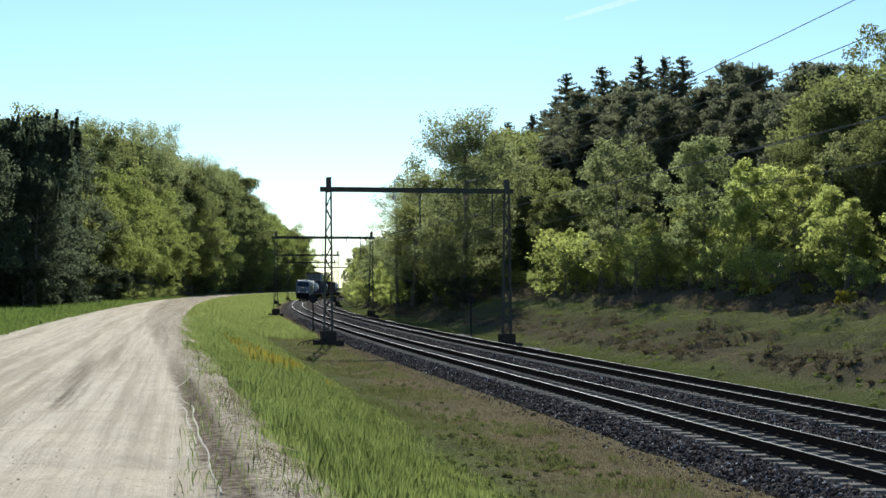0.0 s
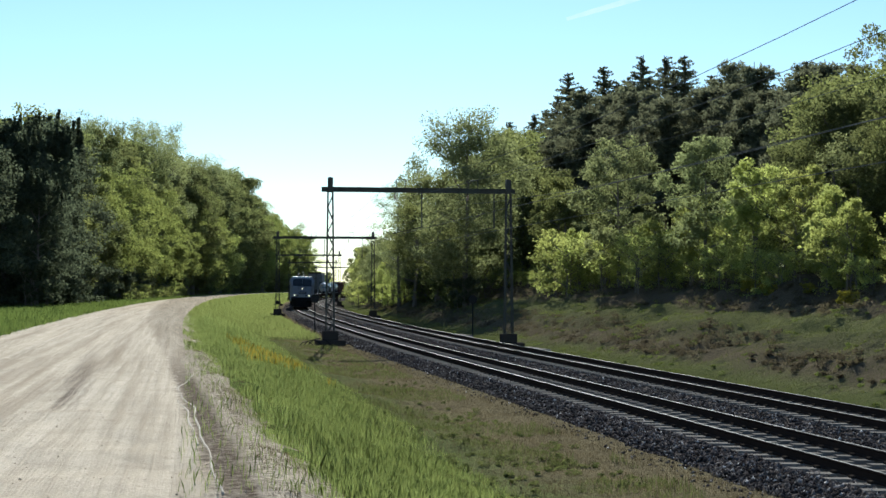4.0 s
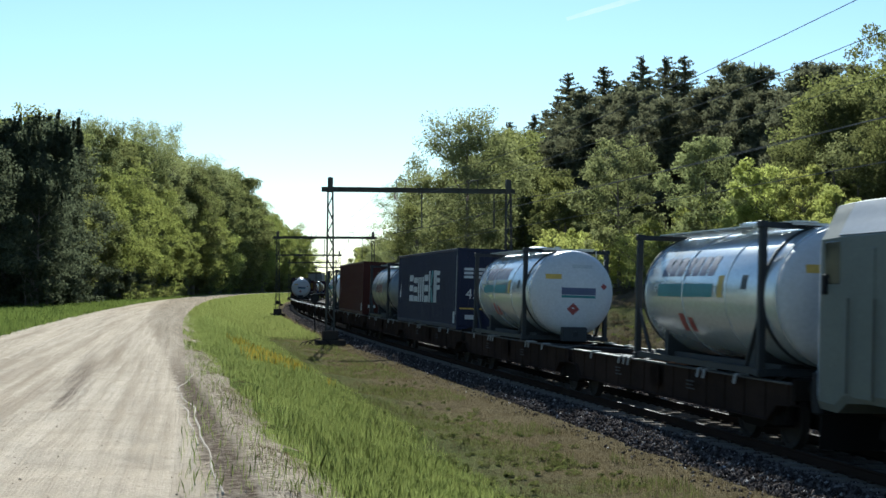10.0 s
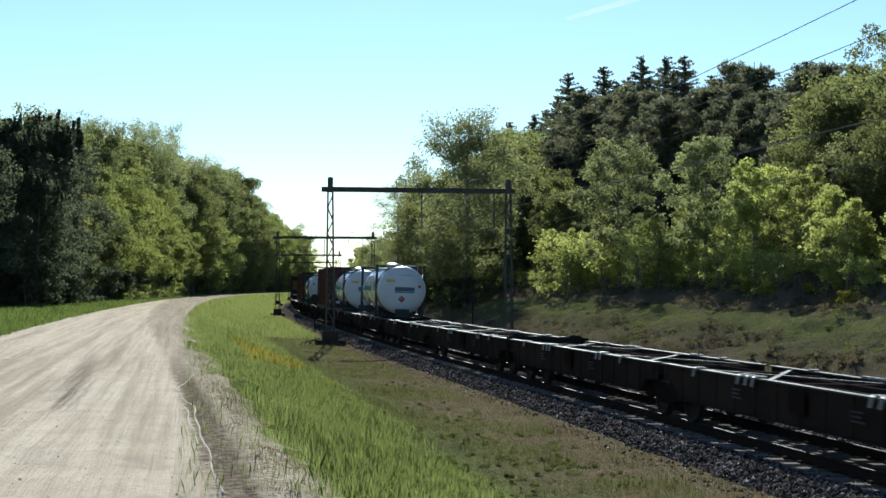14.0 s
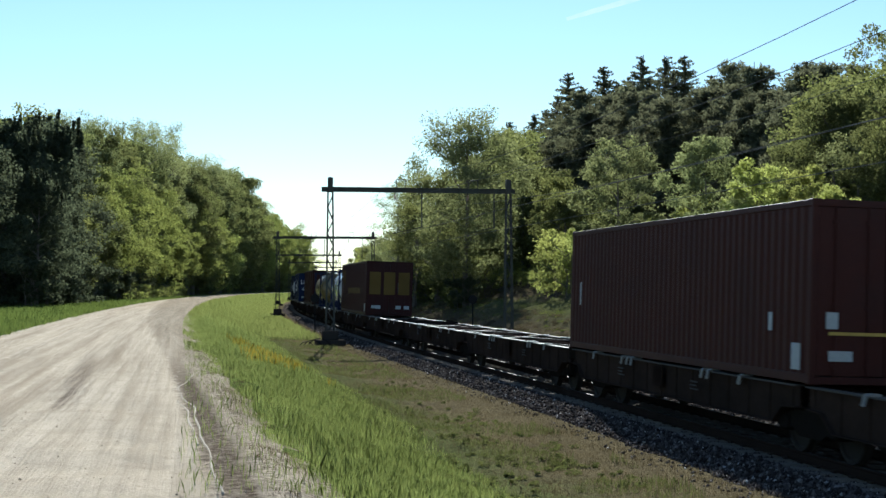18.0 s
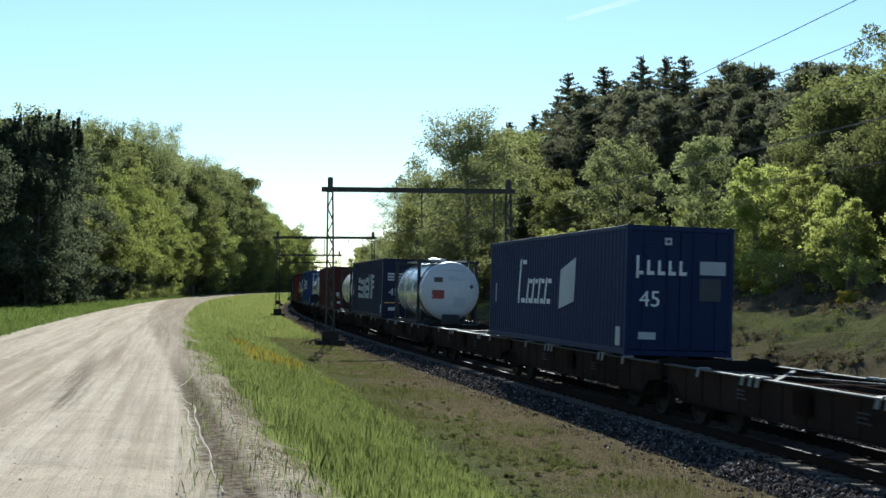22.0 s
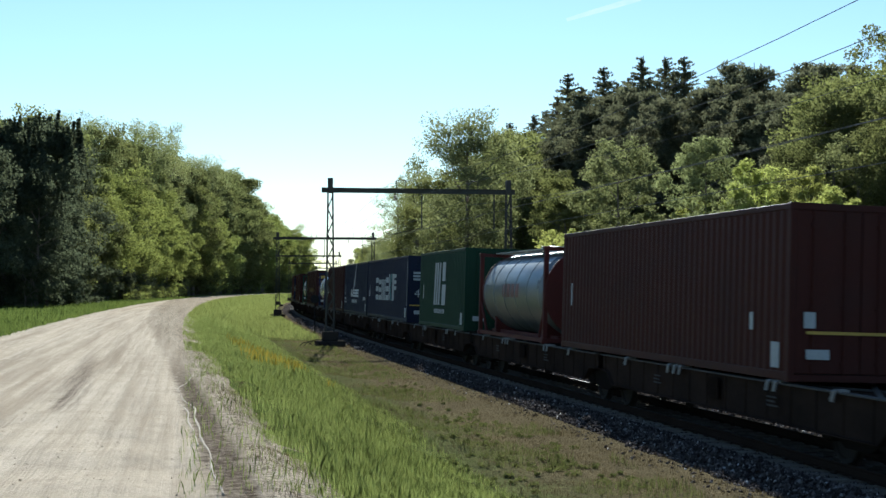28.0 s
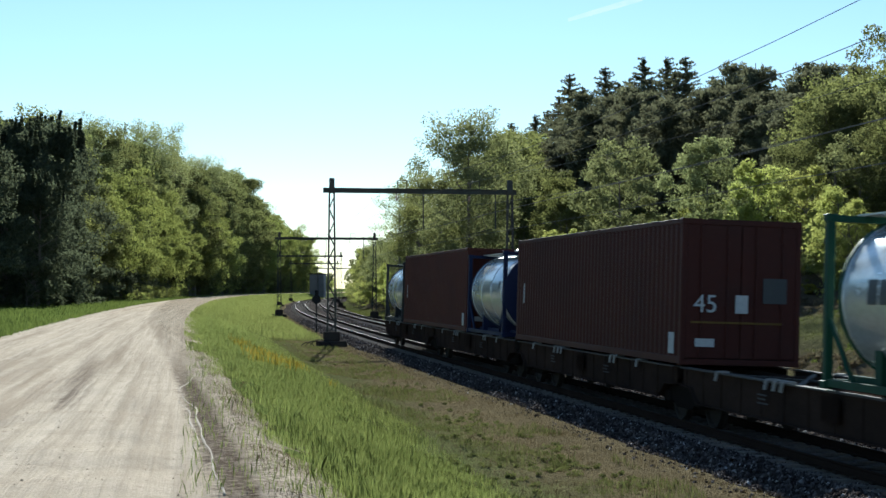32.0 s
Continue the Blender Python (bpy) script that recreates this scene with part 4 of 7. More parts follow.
# ---- the locomotive ----
def locomotive():
    silver = paint("silver_grey_paint", (0.1, 0.114, 0.106), 0.5, 0.4, (0.06, 0.068, 0.068), spec=0.16)
    # Paler and bluer than the sides: the sky's reflection put into colour.
    light = paint("skylit_silver_paint", (0.18, 0.212, 0.275), 0.45, 0.3, (0.14, 0.16, 0.19), spec=0.2)
    panel = paint("dark_blue_panel", (0.014, 0.018, 0.04), 0.5, 0.3, (0.02, 0.022, 0.035))
    glass = bpy.data.materials.new("tinted_glass")
    glass.use_nodes = True
    gb = glass.node_tree.nodes["Principled BSDF"]
    gb.inputs["Base Color"].default_value, gb.inputs["Roughness"].default_value = (0.012, 0.016, 0.02, 1), 0.08
    lamp = bpy.data.materials.new("headlamp_glow")
    lamp.use_nodes = True
    lb = lamp.node_tree.nodes["Principled BSDF"]
    lb.inputs["Emission Color"].default_value, lb.inputs["Emission Strength"].default_value = (1.0, 0.8, 0.5, 1), 0.85
    faint = surface("faint_blue_marking", (0.02, 0.024, 0.05), rough=0.5, bump=0)
    loco = thing("locomotive", "silver electric locomotive with dark blue side panel and lit headlamps", "locomotive")

    def ring(x, w, zb, zs, ws, zt, wt):
        """One cross section: half width, bottom, top of the side, shoulder and roof."""
        half = [(w - 0.05, zb), (w, zb + 0.12), (w, zs), (ws, zt - 0.04), (wt, zt)]
        return [(x, -a, z) for a, z in half] + [(x, a, z) for a, z in reversed(half)]
    nose = [(9.02, 1.12, 1.30, 2.56, 1.06, 2.66, 0.9), (8.94, 1.2, 1.2, 2.74, 1.12, 2.84, 0.95), (8.62, 1.42, 0.95, 3.2, 1.20, 3.62, 1.05), (8.44, 1.49, 0.86, 3.36, 1.22, 3.92, 1.08)]
    xs = [nose[3], (7.9, 1.49, 0.84, 3.38, 1.22, 3.94, 1.08), (7.6, 1.49, 1.0, 3.38, 1.22, 3.94, 1.08), (7.0, 1.49, 1.04, 3.38, 1.22, 3.94, 1.08)]
    body = [ring(*r) for r in xs] + [ring(-r[0], *r[1:]) for r in reversed(xs)]
    part("body", Shape().loft(body), silver, loco)
    for e in (1, -1):
        part("nose", Shape().loft([ring(e * r[0], *r[1:]) for r in nose]), light, loco, "sloping silver cab nose, toned pale for the sky's reflection")
    # cab fronts
    for e in (1, -1):
        fr = Shape()
        pts = [(9.035, -1.10, 1.40), (9.035, 1.10, 1.40), (9.045, 1.08, 2.5), (9.045, -1.08, 2.5)]
        fr.loft([[(e * (x - 0.02), y, z) for x, y, z in pts], [(e * x, y, z) for x, y, z in pts]])
        cab = part("cab_front", fr, light, loco, "silver cab front, toned pale for the sky's reflection")
        for s_ in (-1, 1):
            w = Shape()
            a, b = (0.012, 1.17)
            q = [(8.99, s_ * a, 2.70), (8.95, s_ * b, 2.74), (8.56, s_ * (b - 0.02), 3.62), (8.59, s_ * a, 3.66)]
            w.loft([[(e * (x - 0.05), y, z) for x, y, z in q], [(e * (x + 0.045), y, z + 0.02) for x, y, z in q]])
            part("windscreen", w, glass, cab, "dark tinted windscreen pane")
            # the chamfered corner beside the front
            part("wiper", Shape().rod((e * 9.1, s_ * 0.5, 2.5), (e * 8.95, s_ * 0.15, 3.2), 0.018, 5), M_BLACK, cab)
            part("lamp_housing", Shape().box(min(e * 9.03, e * 9.055), max(e * 9.03, e * 9.055), s_ * 0.78 - 0.27, s_ * 0.78 + 0.27, 1.46, 1.74, 0.01), M_GREYMARK, cab, "grey lamp housing")
            for y, z, r in ((0.88, 1.60, 0.105),):
                lp = part("headlamp", Shape().turned([(9.03, 0.12), (9.075, 0.125), (9.09, 0.10)] if e > 0 else [(-9.03, 0.12), (-9.075, 0.125), (-9.09, 0.10)], 20, "x", (0, s_ * y, z)), M_GREYMARK, cab, "round headlamp housing")
                part("lens", Shape().turned([(e * 9.06, r * 0.8), (e * 9.10, r * 0.72), (e * 9.118, 0.02)], 20, "x", (0, s_ * y, z)), lamp if e > 0 else glass, lp, "glowing lamp")
            part("tail_lamp", Shape().turned([(e * 9.03, 0.1), (e * 9.08, 0.1), (e * 9.09, 0.06)], 16, "x", (0, s_ * 0.52, 1.60)), M_BLACK, cab)
            part("mirror", Shape().box(min(e * 8.2, e * 8.32), max(e * 8.2, e * 8.32), s_ * 1.50 - 0.04, s_ * 1.50 + 0.04, 2.55, 2.85, 0.015), M_BLACK, cab)
            part("cab_window", Shape().box(min(e * 7.8, e * 8.3), max(e * 7.8, e * 8.3), min(s_ * 1.46, s_ * 1.502), max(s_ * 1.46, s_ * 1.502), 2.70, 3.33, 0.015), glass, loco, "narrow dark cab side window")
            bf = Shape().rod((e * 9.0, s_ * 0.875, 1.05), (e * 9.3, s_ * 0.875, 1.05), 0.11, 12)
            bf.box(min(e * 9.3, e * 9.42), max(e * 9.3, e * 9.42), s_ * 0.875 - 0.3, s_ * 0.875 + 0.3, 0.85, 1.25, 0.05)
            part("buffer", bf, M_BLACK, loco)
        lc = part("headlamp", Shape().turned([(e * 9.03, 0.11), (e * 9.07, 0.115), (e * 9.085, 0.09)], 20, "x", (0, 0, 2.42)), M_GREYMARK, cab, "round headlamp housing")
        part("lens", Shape().turned([(e * 9.06, 0.075), (e * 9.095, 0.068), (e * 9.112, 0.02)], 20, "x", (0, 0, 2.42)), lamp if e > 0 else glass, lc, "glowing lamp")
        part("logo_panel", Shape().box(min(e * 9.04, e * 9.06), max(e * 9.04, e * 9.06), -0.42, 0.52, 1.82, 2.08), panel, cab, "blue panel with pale bars")
        for k in range(4):
            part("lettering", Shape().box(min(e * 9.06, e * 9.068), max(e * 9.06, e * 9.068), -0.34 + 0.2 * k, -0.22 + 0.2 * k, 1.9, 2.0), M_GREYMARK, cab)
        for k in range(5):
            part("lettering", Shape().box(min(e * 9.04, e * 9.052), max(e * 9.04, e * 9.052), -0.4 + 0.17 * k, -0.3 + 0.17 * k, 1.48, 1.62), M_GREYMARK, cab)
        sk = Shape().box(min(e * 8.75, e * 9.1), max(e * 8.75, e * 9.1), -1.3, 1.3, 0.72, 1.385, 0.04)
        sk.loft([[(e * 8.9, -1.25, 0.2), (e * 9.1, -1.1, 0.2), (e * 9.1, 1.1, 0.2), (e * 8.9, 1.25, 0.2)], [(e * 8.7, -1.3, 0.75), (e * 9.15, -1.1, 0.75), (e * 9.15, 1.1, 0.75), (e * 8.7, 1.3, 0.75)]])
        part("plough", sk, M_BLACK, loco)
        part("coupling", Shape().rod((e * 9.1, 0, 1.02), (e * 9.45, 0, 1.0), 0.06, 8).rod((e * 9.40, 0, 1.03), (e * 9.42, 0, 0.55), 0.04, 6), M_BLACK, loco)
        for y in (-0.5, 0.5):
            part("brake_hose", Shape().rod((e * 9.1, y, 0.98), (e * 9.28, y * 0.9, 0.5), 0.03, 6), M_BLACK, loco)
    # side panels
    for s_ in (-1, 1):
        yy = lambda a, b: (min(s_ * a, s_ * b), max(s_ * a, s_ * b))
        sp = part("side_panel", Shape().box(-4.55, 4.35, *yy(1.48, 1.502), 1.72, 3.17), light, loco, "pale frame round a dark blue panel")
        part("panel_face", Shape().box(-4.38, 4.18, *yy(1.5, 1.51), 1.83, 3.07), panel, sp, "dark blue name panel")
        for k in range(7):
            part("lettering", Shape().box(-3.7 + k * 1.12, -2.95 + k * 1.12, *yy(1.508, 1.516), 2.1, 2.8), faint, sp)
        part("cab_door", Shape().box(6.75, 7.35, *yy(1.48, 1.504), 1.1, 3.3, 0.004), silver, loco)
        part("handrail", Shape().rod((6.66, s_ * 1.54, 1.15), (6.66, s_ * 1.54, 2.5), 0.018, 6).rod((7.44, s_ * 1.54, 1.15), (7.44, s_ * 1.54, 2.5), 0.015, 6), M_MAST, loco)
        part("cab_door", Shape().box(-7.35, -6.75, *yy(1.48, 1.504), 1.1, 3.2, 0.004), silver, loco)
        part("handrail", Shape().rod((-6.66, s_ * 1.54, 1.15), (-6.66, s_ * 1.54, 2.5), 0.018, 6).rod((-7.44, s_ * 1.54, 1.15), (-7.44, s_ * 1.54, 2.5), 0.015, 6), M_MAST, loco)
        part("hatch", Shape().box(6.9, 7.2, *yy(1.48, 1.51), 1.1, 1.36), M_BLACK, loco)
        for x_, z_ in ((2.2, 1.4), (-1.6, 1.3), (7.5, 1.9), (7.5, 2.5), (8.1, 1.3)):
            part("latch", Shape().box(x_ - 0.05, x_ + 0.05, *yy(1.48, 1.512), z_ - 0.1, z_ + 0.1), M_BLACK, loco)
        part("step", Shape().box(7.3, 7.75, *yy(1.3, 1.5), 0.5, 0.56), M_BLACK, loco)
        # sloping roof edge with grilles
        for x0, x1, gr in ((-7.9, -6.4, False), (-6.3, -3.6, True), (-3.5, -1.6, False), (-1.5, 2.6, False), (2.7, 4.3, True), (4.35, 6.5, True), (6.6, 8.4, False)):
            sh = Shape()
            a, b = (s_ * 1.475, 3.41), (s_ * 1.225, 3.89)
            n = Vector((0, s_ * 0.9, 0.45)).normalized() * 0.012
            sh.loft([[(x0, a[0], a[1]), (x1, a[0], a[1]), (x1, b[0], b[1]), (x0, b[0], b[1])], [(x0 + 0.03, a[0] + n.y, a[1] + n.z), (x1 - 0.03, a[0] + n.y, a[1] + n.z), (x1 - 0.03, b[0] + n.y, b[1] + n.z), (x0 + 0.03, b[0] + n.y, b[1] + n.z)]])
            pn = part("roof_panel", sh, M_BLACK if gr else light, loco, "dark ventilation grille" if gr else "pale sloping roof panel")
            if gr:
                sl = Shape()
                for k in range(1, 3):
                    x = x0 + (x1 - x0) * k / 3
                    sl.rod((x, a[0] + n.y * 1.5, a[1] + n.z), (x, b[0] + n.y * 1.5, b[1] + n.z), 0.03, 4)
                for p_ in (a, b):
                    sl.rod((x0, p_[0] + n.y, p_[1] + n.z), (x1, p_[0] + n.y, p_[1] + n.z), 0.03, 4)
                part("grille_frame", sl, light, pn)
    # running gear
    for x in (5.2, -5.2):
        b = Shape()
        for y in (-1.05, 1.05):
            b.slab([(x - 2.0, 0.55), (x - 1.9, 0.8), (x - 0.5, 0.95), (x + 0.5, 0.95), (x + 1.9, 0.8), (x + 2.0, 0.55), (x + 0.8, 0.38), (x - 0.8, 0.38)], y - 0.1, y + 0.1)
            for k in (-1.3, 1.3):
                b.box(x + k - 0.2, x + k + 0.2, y - 0.2, y + 0.2, 0.42, 0.82, 0.05)
                for kk in (-0.4, 0.4):
                    b.rod((x + k + kk, y, 0.62), (x + k + kk, y, 1.0), 0.1, 10)
            b.rod((x - 0.7, y * 1.12, 0.4), (x + 0.7, y * 1.12, 0.8), 0.05, 8)
        bo = part("bogie", b, M_BOGIE, loco, "dirty bogie frame with coil springs")
        for k in (-1.3, 1.3):
            w = Shape()
            for y in (-0.753, 0.753):
                w.turned([(y - 0.07, 0.6), (y + 0.07, 0.61), (y + 0.07, 0.5), (y + 0.04, 0.45), (y + 0.04, 0.15)], 28, "y", (x + k, 0, 0.61))
            w.rod((x + k, -1.05, 0.61), (x + k, 1.05, 0.61), 0.1, 10)
            part("wheelset", w, M_WHEEL, bo)
    part("underframe_box", Shape().box(-2.6, 2.6, -1.35, 1.35, 0.42, 1.1, 0.06), M_BOGIE, loco, "transformer case between the bogies")
    # roof gear
    for x in (-7.2, -6.6, -1.0, 0.4, 1.6, 5.9, 7.2):
        for y in (-0.5, 0.5):
            part("roof_insulator", Shape().rod((x, y, 3.94), (x, y, 4.16), 0.06, 8), M_INSUL, loco)
    part("roof_line", Shape().rod((-7.2, -0.5, 4.17), (7.2, -0.5, 4.17), 0.02, 6).box(-3.6, -2.2, -0.7, 0.7, 3.94, 4.12, 0.04), M_GALV, loco)
    for x, up in ((5.6, False), (-5.6, True)):
        p = Shape()
        d = 1 if x > 0 else -1
        if up:
            k1, k2 = (x + 1.3 * d, 4.75), (x - 0.1 * d, 5.28)
        else:
            k1, k2 = (x + 1.5 * d, 4.2), (x - 0.6 * d, 4.28)
        for y in (-0.35, 0.35):
            p.rod((x - 0.9 * d, y, 4.05), (k1[0], y * 0.8, k1[1]), 0.035, 6).rod((k1[0], y * 0.8, k1[1]), (k2[0], y, k2[1]), 0.028, 6)
            p.rod((x - 0.9 * d, y, 3.94), (x - 0.9 * d, y, 4.1), 0.06, 8)
        pan = part("pantograph", p, M_MAST, loco, "raised current collector" if up else "folded current collector")
        hd = Shape()
        for dx in (-0.25, 0.25):
            hd.rod((k2[0] + dx, -0.6, k2[1] + 0.04), (k2[0] + dx, 0.6, k2[1] + 0.04), 0.025, 6)
            for s_ in (-1, 1):
                hd.rod((k2[0] + dx, s_ * 0.6, k2[1] + 0.04), (k2[0] + dx, s_ * 0.95, k2[1] - 0.2), 0.02, 6)
        part("collector_head", hd, M_MAST, pan)
    MOVING.append((loco, 9.0, 5.2))


# ---- marks on the load ----
def plates(c, h, y, zb, zt):
    sign(c, y, -h + 0.9, zb + 1.35, 0.1, 0.55, M_GREYMARK, "plate")
    sign(c, y, h - 0.5, zb + 0.42, 0.32, 0.42, M_GREYMARK, "plate")
    front_sign(c, h + 0.012, -0.75, zb + 0.45, 0.4, 0.16, M_GREYMARK, "plate")
    front_sign(c, h + 0.012, 0.7, zb + 1.5, 0.5, 0.5, M_DARKMARK, "lettering")


def front_45(c, h, y, zb, zt, mat=None):
    plates(c, h, y, zb, zt)
    number_45(c, pose(h + 0.02, -0.95, zb + 1.1) @ FRONT_TEXT, 0.5, mat or M_WHITE)


def side_45(c, h, y, zb, zt):
    plates(c, h, y, zb, zt)
    number_45(c, pose(h + 0.025, -1.0, zb + 1.05) @ FRONT_TEXT, 0.5, M_GREYMARK)
    front_sign(c, h + 0.025, -0.1, zb + 0.85, 1.9, 0.04, M_GOLD)
    front_sign(c, h + 0.025, 0.0, zb + 1.22, 0.26, 0.36, M_GREYMARK)


def mark_group(c, y, x, z0, w, h_, kind, material):
    """One emblem block of a name, broken into plain strokes: bars lying, bars standing, or slanting."""
    if kind == "lying":
        for k in range(3):
            sign(c, y, x + w / 2, z0 + h_ * (0.12 + 0.38 * k), w, h_ * 0.23, material, "logo_block")
    elif kind == "slant":
        for k in (-1, 1):
            sh = Shape()
            pts = [(x, z0 + h_ / 2 + k * 0.03), (x + w * 0.45, z0 + h_ / 2 + k * 0.03), (x + w, z0 + h_ / 2 + k * h_ / 2), (x + w * 0.5, z0 + h_ / 2 + k * h_ / 2)]
            sh.loft([[(a, y - 0.006, b) for a, b in pts], [(a, y, b) for a, b in pts]])
            part("logo_block", sh, material, c)
    else:
        n = int(kind)
        for k in range(n):
            bw = w / (n + (n - 1) * 0.6)
            sign(c, y, x + bw / 2 + k * bw * 1.6, z0 + h_ / 2, bw, h_, material, "logo_block")


def fleet_a(c, h, y, zb, zt):
    """A row of grey-white strokes on navy, with one teal slant, and marks on the doors."""
    x = -3.6
    for w, hh, kind in ((0.95, 1.1, "lying"), (0.9, 1.0, "lying"), (1.35, 1.0, "3"), (0.9, 1.1, "lying"), (0.28, 1.24, "1"), (0.6, 1.24, "slant"), (0.28, 1.24, "1"), (0.28, 1.24, "1"), (0.62, 0.72, "lying")):
        up = 0.5 if (w, hh) == (0.62, 0.72) else 0.0
        mark_group(c, y, x, zb + 0.9 + up, w, hh, kind, M_TEALMARK if kind == "slant" else M_GREYMARK)
        x += w + (0.04 if hh == 1.24 and kind == "1" else 0.15)
    front_45(c, h, y, zb, zt, M_GREYMARK)
    for k in range(4):
        for j in range(3 if k != 2 else 1):
            front_sign(c, h + 0.012, -0.85 + 0.42 * k, zb + 1.87 + 0.14 * j, 0.33, 0.09, M_GREYMARK, "logo_block")
    sign(c, y, -h + 0.75, zb + 1.2, 0.16, 0.3, M_GREYMARK, "plate")
    sign(c, y, h - 0.16, zb + 1.6, 0.03, 2.2, M_GREYMARK, "edge_stripe")
    front_sign(c, h + 0.012, -0.2, zb + 0.75, 1.9, 0.05, M_YELLOW)


def fleet_b(c, h, y, zb, zt):
    """A slanting white word and a flag on blue."""
    for i, (w, hh) in enumerate(((0.85, 1.25), (0.5, 0.7), (0.55, 0.7), (0.6, 0.7), (0.6, 0.7))):
        x = -3.1 + sum((0.95, 0.6, 0.65, 0.7, 0.7)[:i])
        sh = Shape()
        z0 = zb + 1.05
        k = 0.22
        sh.loft([[(x, y - 0.006, z0), (x + 0.15, y - 0.006, z0), (x + 0.15 + k, y - 0.006, z0 + hh), (x + k, y - 0.006, z0 + hh)], [(x, y, z0), (x + 0.15, y, z0), (x + 0.15 + k, y, z0 + hh), (x + k, y, z0 + hh)]])
        part("logo_block", sh, M_WHITE, c)
        sign(c, y, x + w * 0.5 + 0.2, z0 + 0.08, w * 0.55, 0.13, M_WHITE, "logo_block")
        sign(c, y, x + w * 0.5 + 0.3, z0 + hh - 0.08, w * 0.5, 0.12, M_WHITE, "logo_block")
    fl = Shape()
    p = [(1.35, 0.95), (2.75, 1.15), (2.85, 2.25), (1.45, 1.95)]
    fl.loft([[(a, y - 0.006, zb + b) for a, b in p], [(a, y, zb + b) for a, b in p]])
    part("logo_flag", fl, M_GREYMARK, c)
    front_45(c, h, y, zb, zt)
    for k in range(5):
        front_sign(c, h + 0.012, -0.95 + 0.25 * k, zb + 1.84, 0.17, 0.08, M_WHITE, "logo_block")
        front_sign(c, h + 0.012, -1.0 + 0.25 * k, zb + 1.97, 0.06, 0.3 if k else 0.5, M_WHITE, "logo_block")
    front_sign(c, h + 0.012, 0.75, zb + 1.98, 0.6, 0.3, M_GREYMARK, "logo_flag")
    front_sign(c, h + 0.012, -0.3, zb + 2.55, 0.16, 0.16, M_GREYMARK)


M_GOLD = surface("dull_gold_marking", (0.12, 0.078, 0.024), rough=0.8, bump=0, spec=0.1)


def gold_sides(c, h, y, zb, zt):
    """Dull gold bars along the side and three tall pale strokes near the rear."""
    plates(c, h, y, zb, zt)
    for k in range(13):
        sign(c, y, -h + 4.6 + 0.5 * k, zb + 1.3, 0.34, 0.3 if k not in (0, 7) else 0.42, M_GOLD, "lettering")
    for k in range(3):
        sign(c, y, -h + 1.0 + 0.62 * k, zb + 2.05, 0.16, 0.95, M_GOLD, "logo_block")
    for k in range(8):
        sign(c, y, -h + 0.7 + 0.5 * k, zb + 0.95 + 0.1 * math.sin(k * 1.3), 0.14, 0.12, M_DULL, "lettering")


def yellow_name(c, h, y, zb, zt):
    gold_sides(c, h, y, zb, zt)
    for k in range(3):
        front_sign(c, h + 0.025, -0.78 + 0.78 * k, zb + 1.72, 0.6, 1.2, M_GOLD, "logo_block")
    for k in (-0.6, 0.5, 0.95):
        front_sign(c, h + 0.025, k, zb + 0.45, 0.28, 0.18, M_GREYMARK, "plate")


def yellow_doors(c, h, y, zb, zt):
    gold_sides(c, h, y, zb, zt)
    for yy, z, w, hh in ((-0.75, 2.35, 0.55, 0.22), (-0.75, 1.95, 0.55, 0.2), (-0.75, 1.55, 0.55, 0.18), (0.45, 2.0, 0.7, 0.5), (0.45, 1.3, 0.7, 0.35)):
        front_sign(c, h + 0.025, yy, zb + z, w, hh, M_YELLOW)


def two_letters(c, h, y, zb, zt):
    """Two tall white emblems of leaning strokes, with a row of small bars below."""
    plates(c, h, y, zb, zt)
    for p in ([(-1.35, 0.85), (-1.05, 0.85), (-0.82, 2.45), (-1.12, 2.45)], [(-0.9, 0.85), (-0.62, 0.85), (-0.4, 2.45), (-0.68, 2.45)], [(-0.45, 0.85), (-0.15, 0.85), (0.08, 2.45), (-0.22, 2.45)],
              [(0.34, 1.75), (0.95, 1.75), (1.02, 2.45), (0.42, 2.45)], [(0.26, 0.85), (0.98, 0.85), (1.06, 1.62), (0.33, 1.62)]):
        part("logo_block", Shape().loft([[(a, y - 0.006, zb + b) for a, b in p], [(a, y, zb + b) for a, b in p]]), M_GREYMARK, c)
    word_blocks(c, y, -1.2, zb + 0.62, [0.14] * 9, 0.16, M_GREYMARK, 0.1)


def blue_word(c, h, y, zb, zt):
    """A slanting white emblem and a row of strokes on bright blue."""
    plates(c, h, y, zb, zt)
    for k in range(3):
        p = [(-4.5 + 0.12 * k, 1.15 + 0.42 * k), (-3.75 + 0.12 * k, 1.15 + 0.42 * k), (-3.6 + 0.12 * k, 1.42 + 0.42 * k), (-4.4 + 0.12 * k, 1.42 + 0.42 * k)]
        part("logo_block", Shape().loft([[(a, y - 0.006, zb + b) for a, b in p], [(a, y, zb + b) for a, b in p]]), M_WHITE, c)
    x = -2.7
    for w, kind in ((0.42, "2"), (0.15, "1"), (0.68, "3"), (0.45, "lying"), (0.45, "lying"), (0.15, "1"), (0.4, "slant"), (0.15, "1"), (0.45, "lying")):
        mark_group(c, y, x, zb + 1.3, w, 0.75, kind, M_WHITE)
        x += w + 0.11


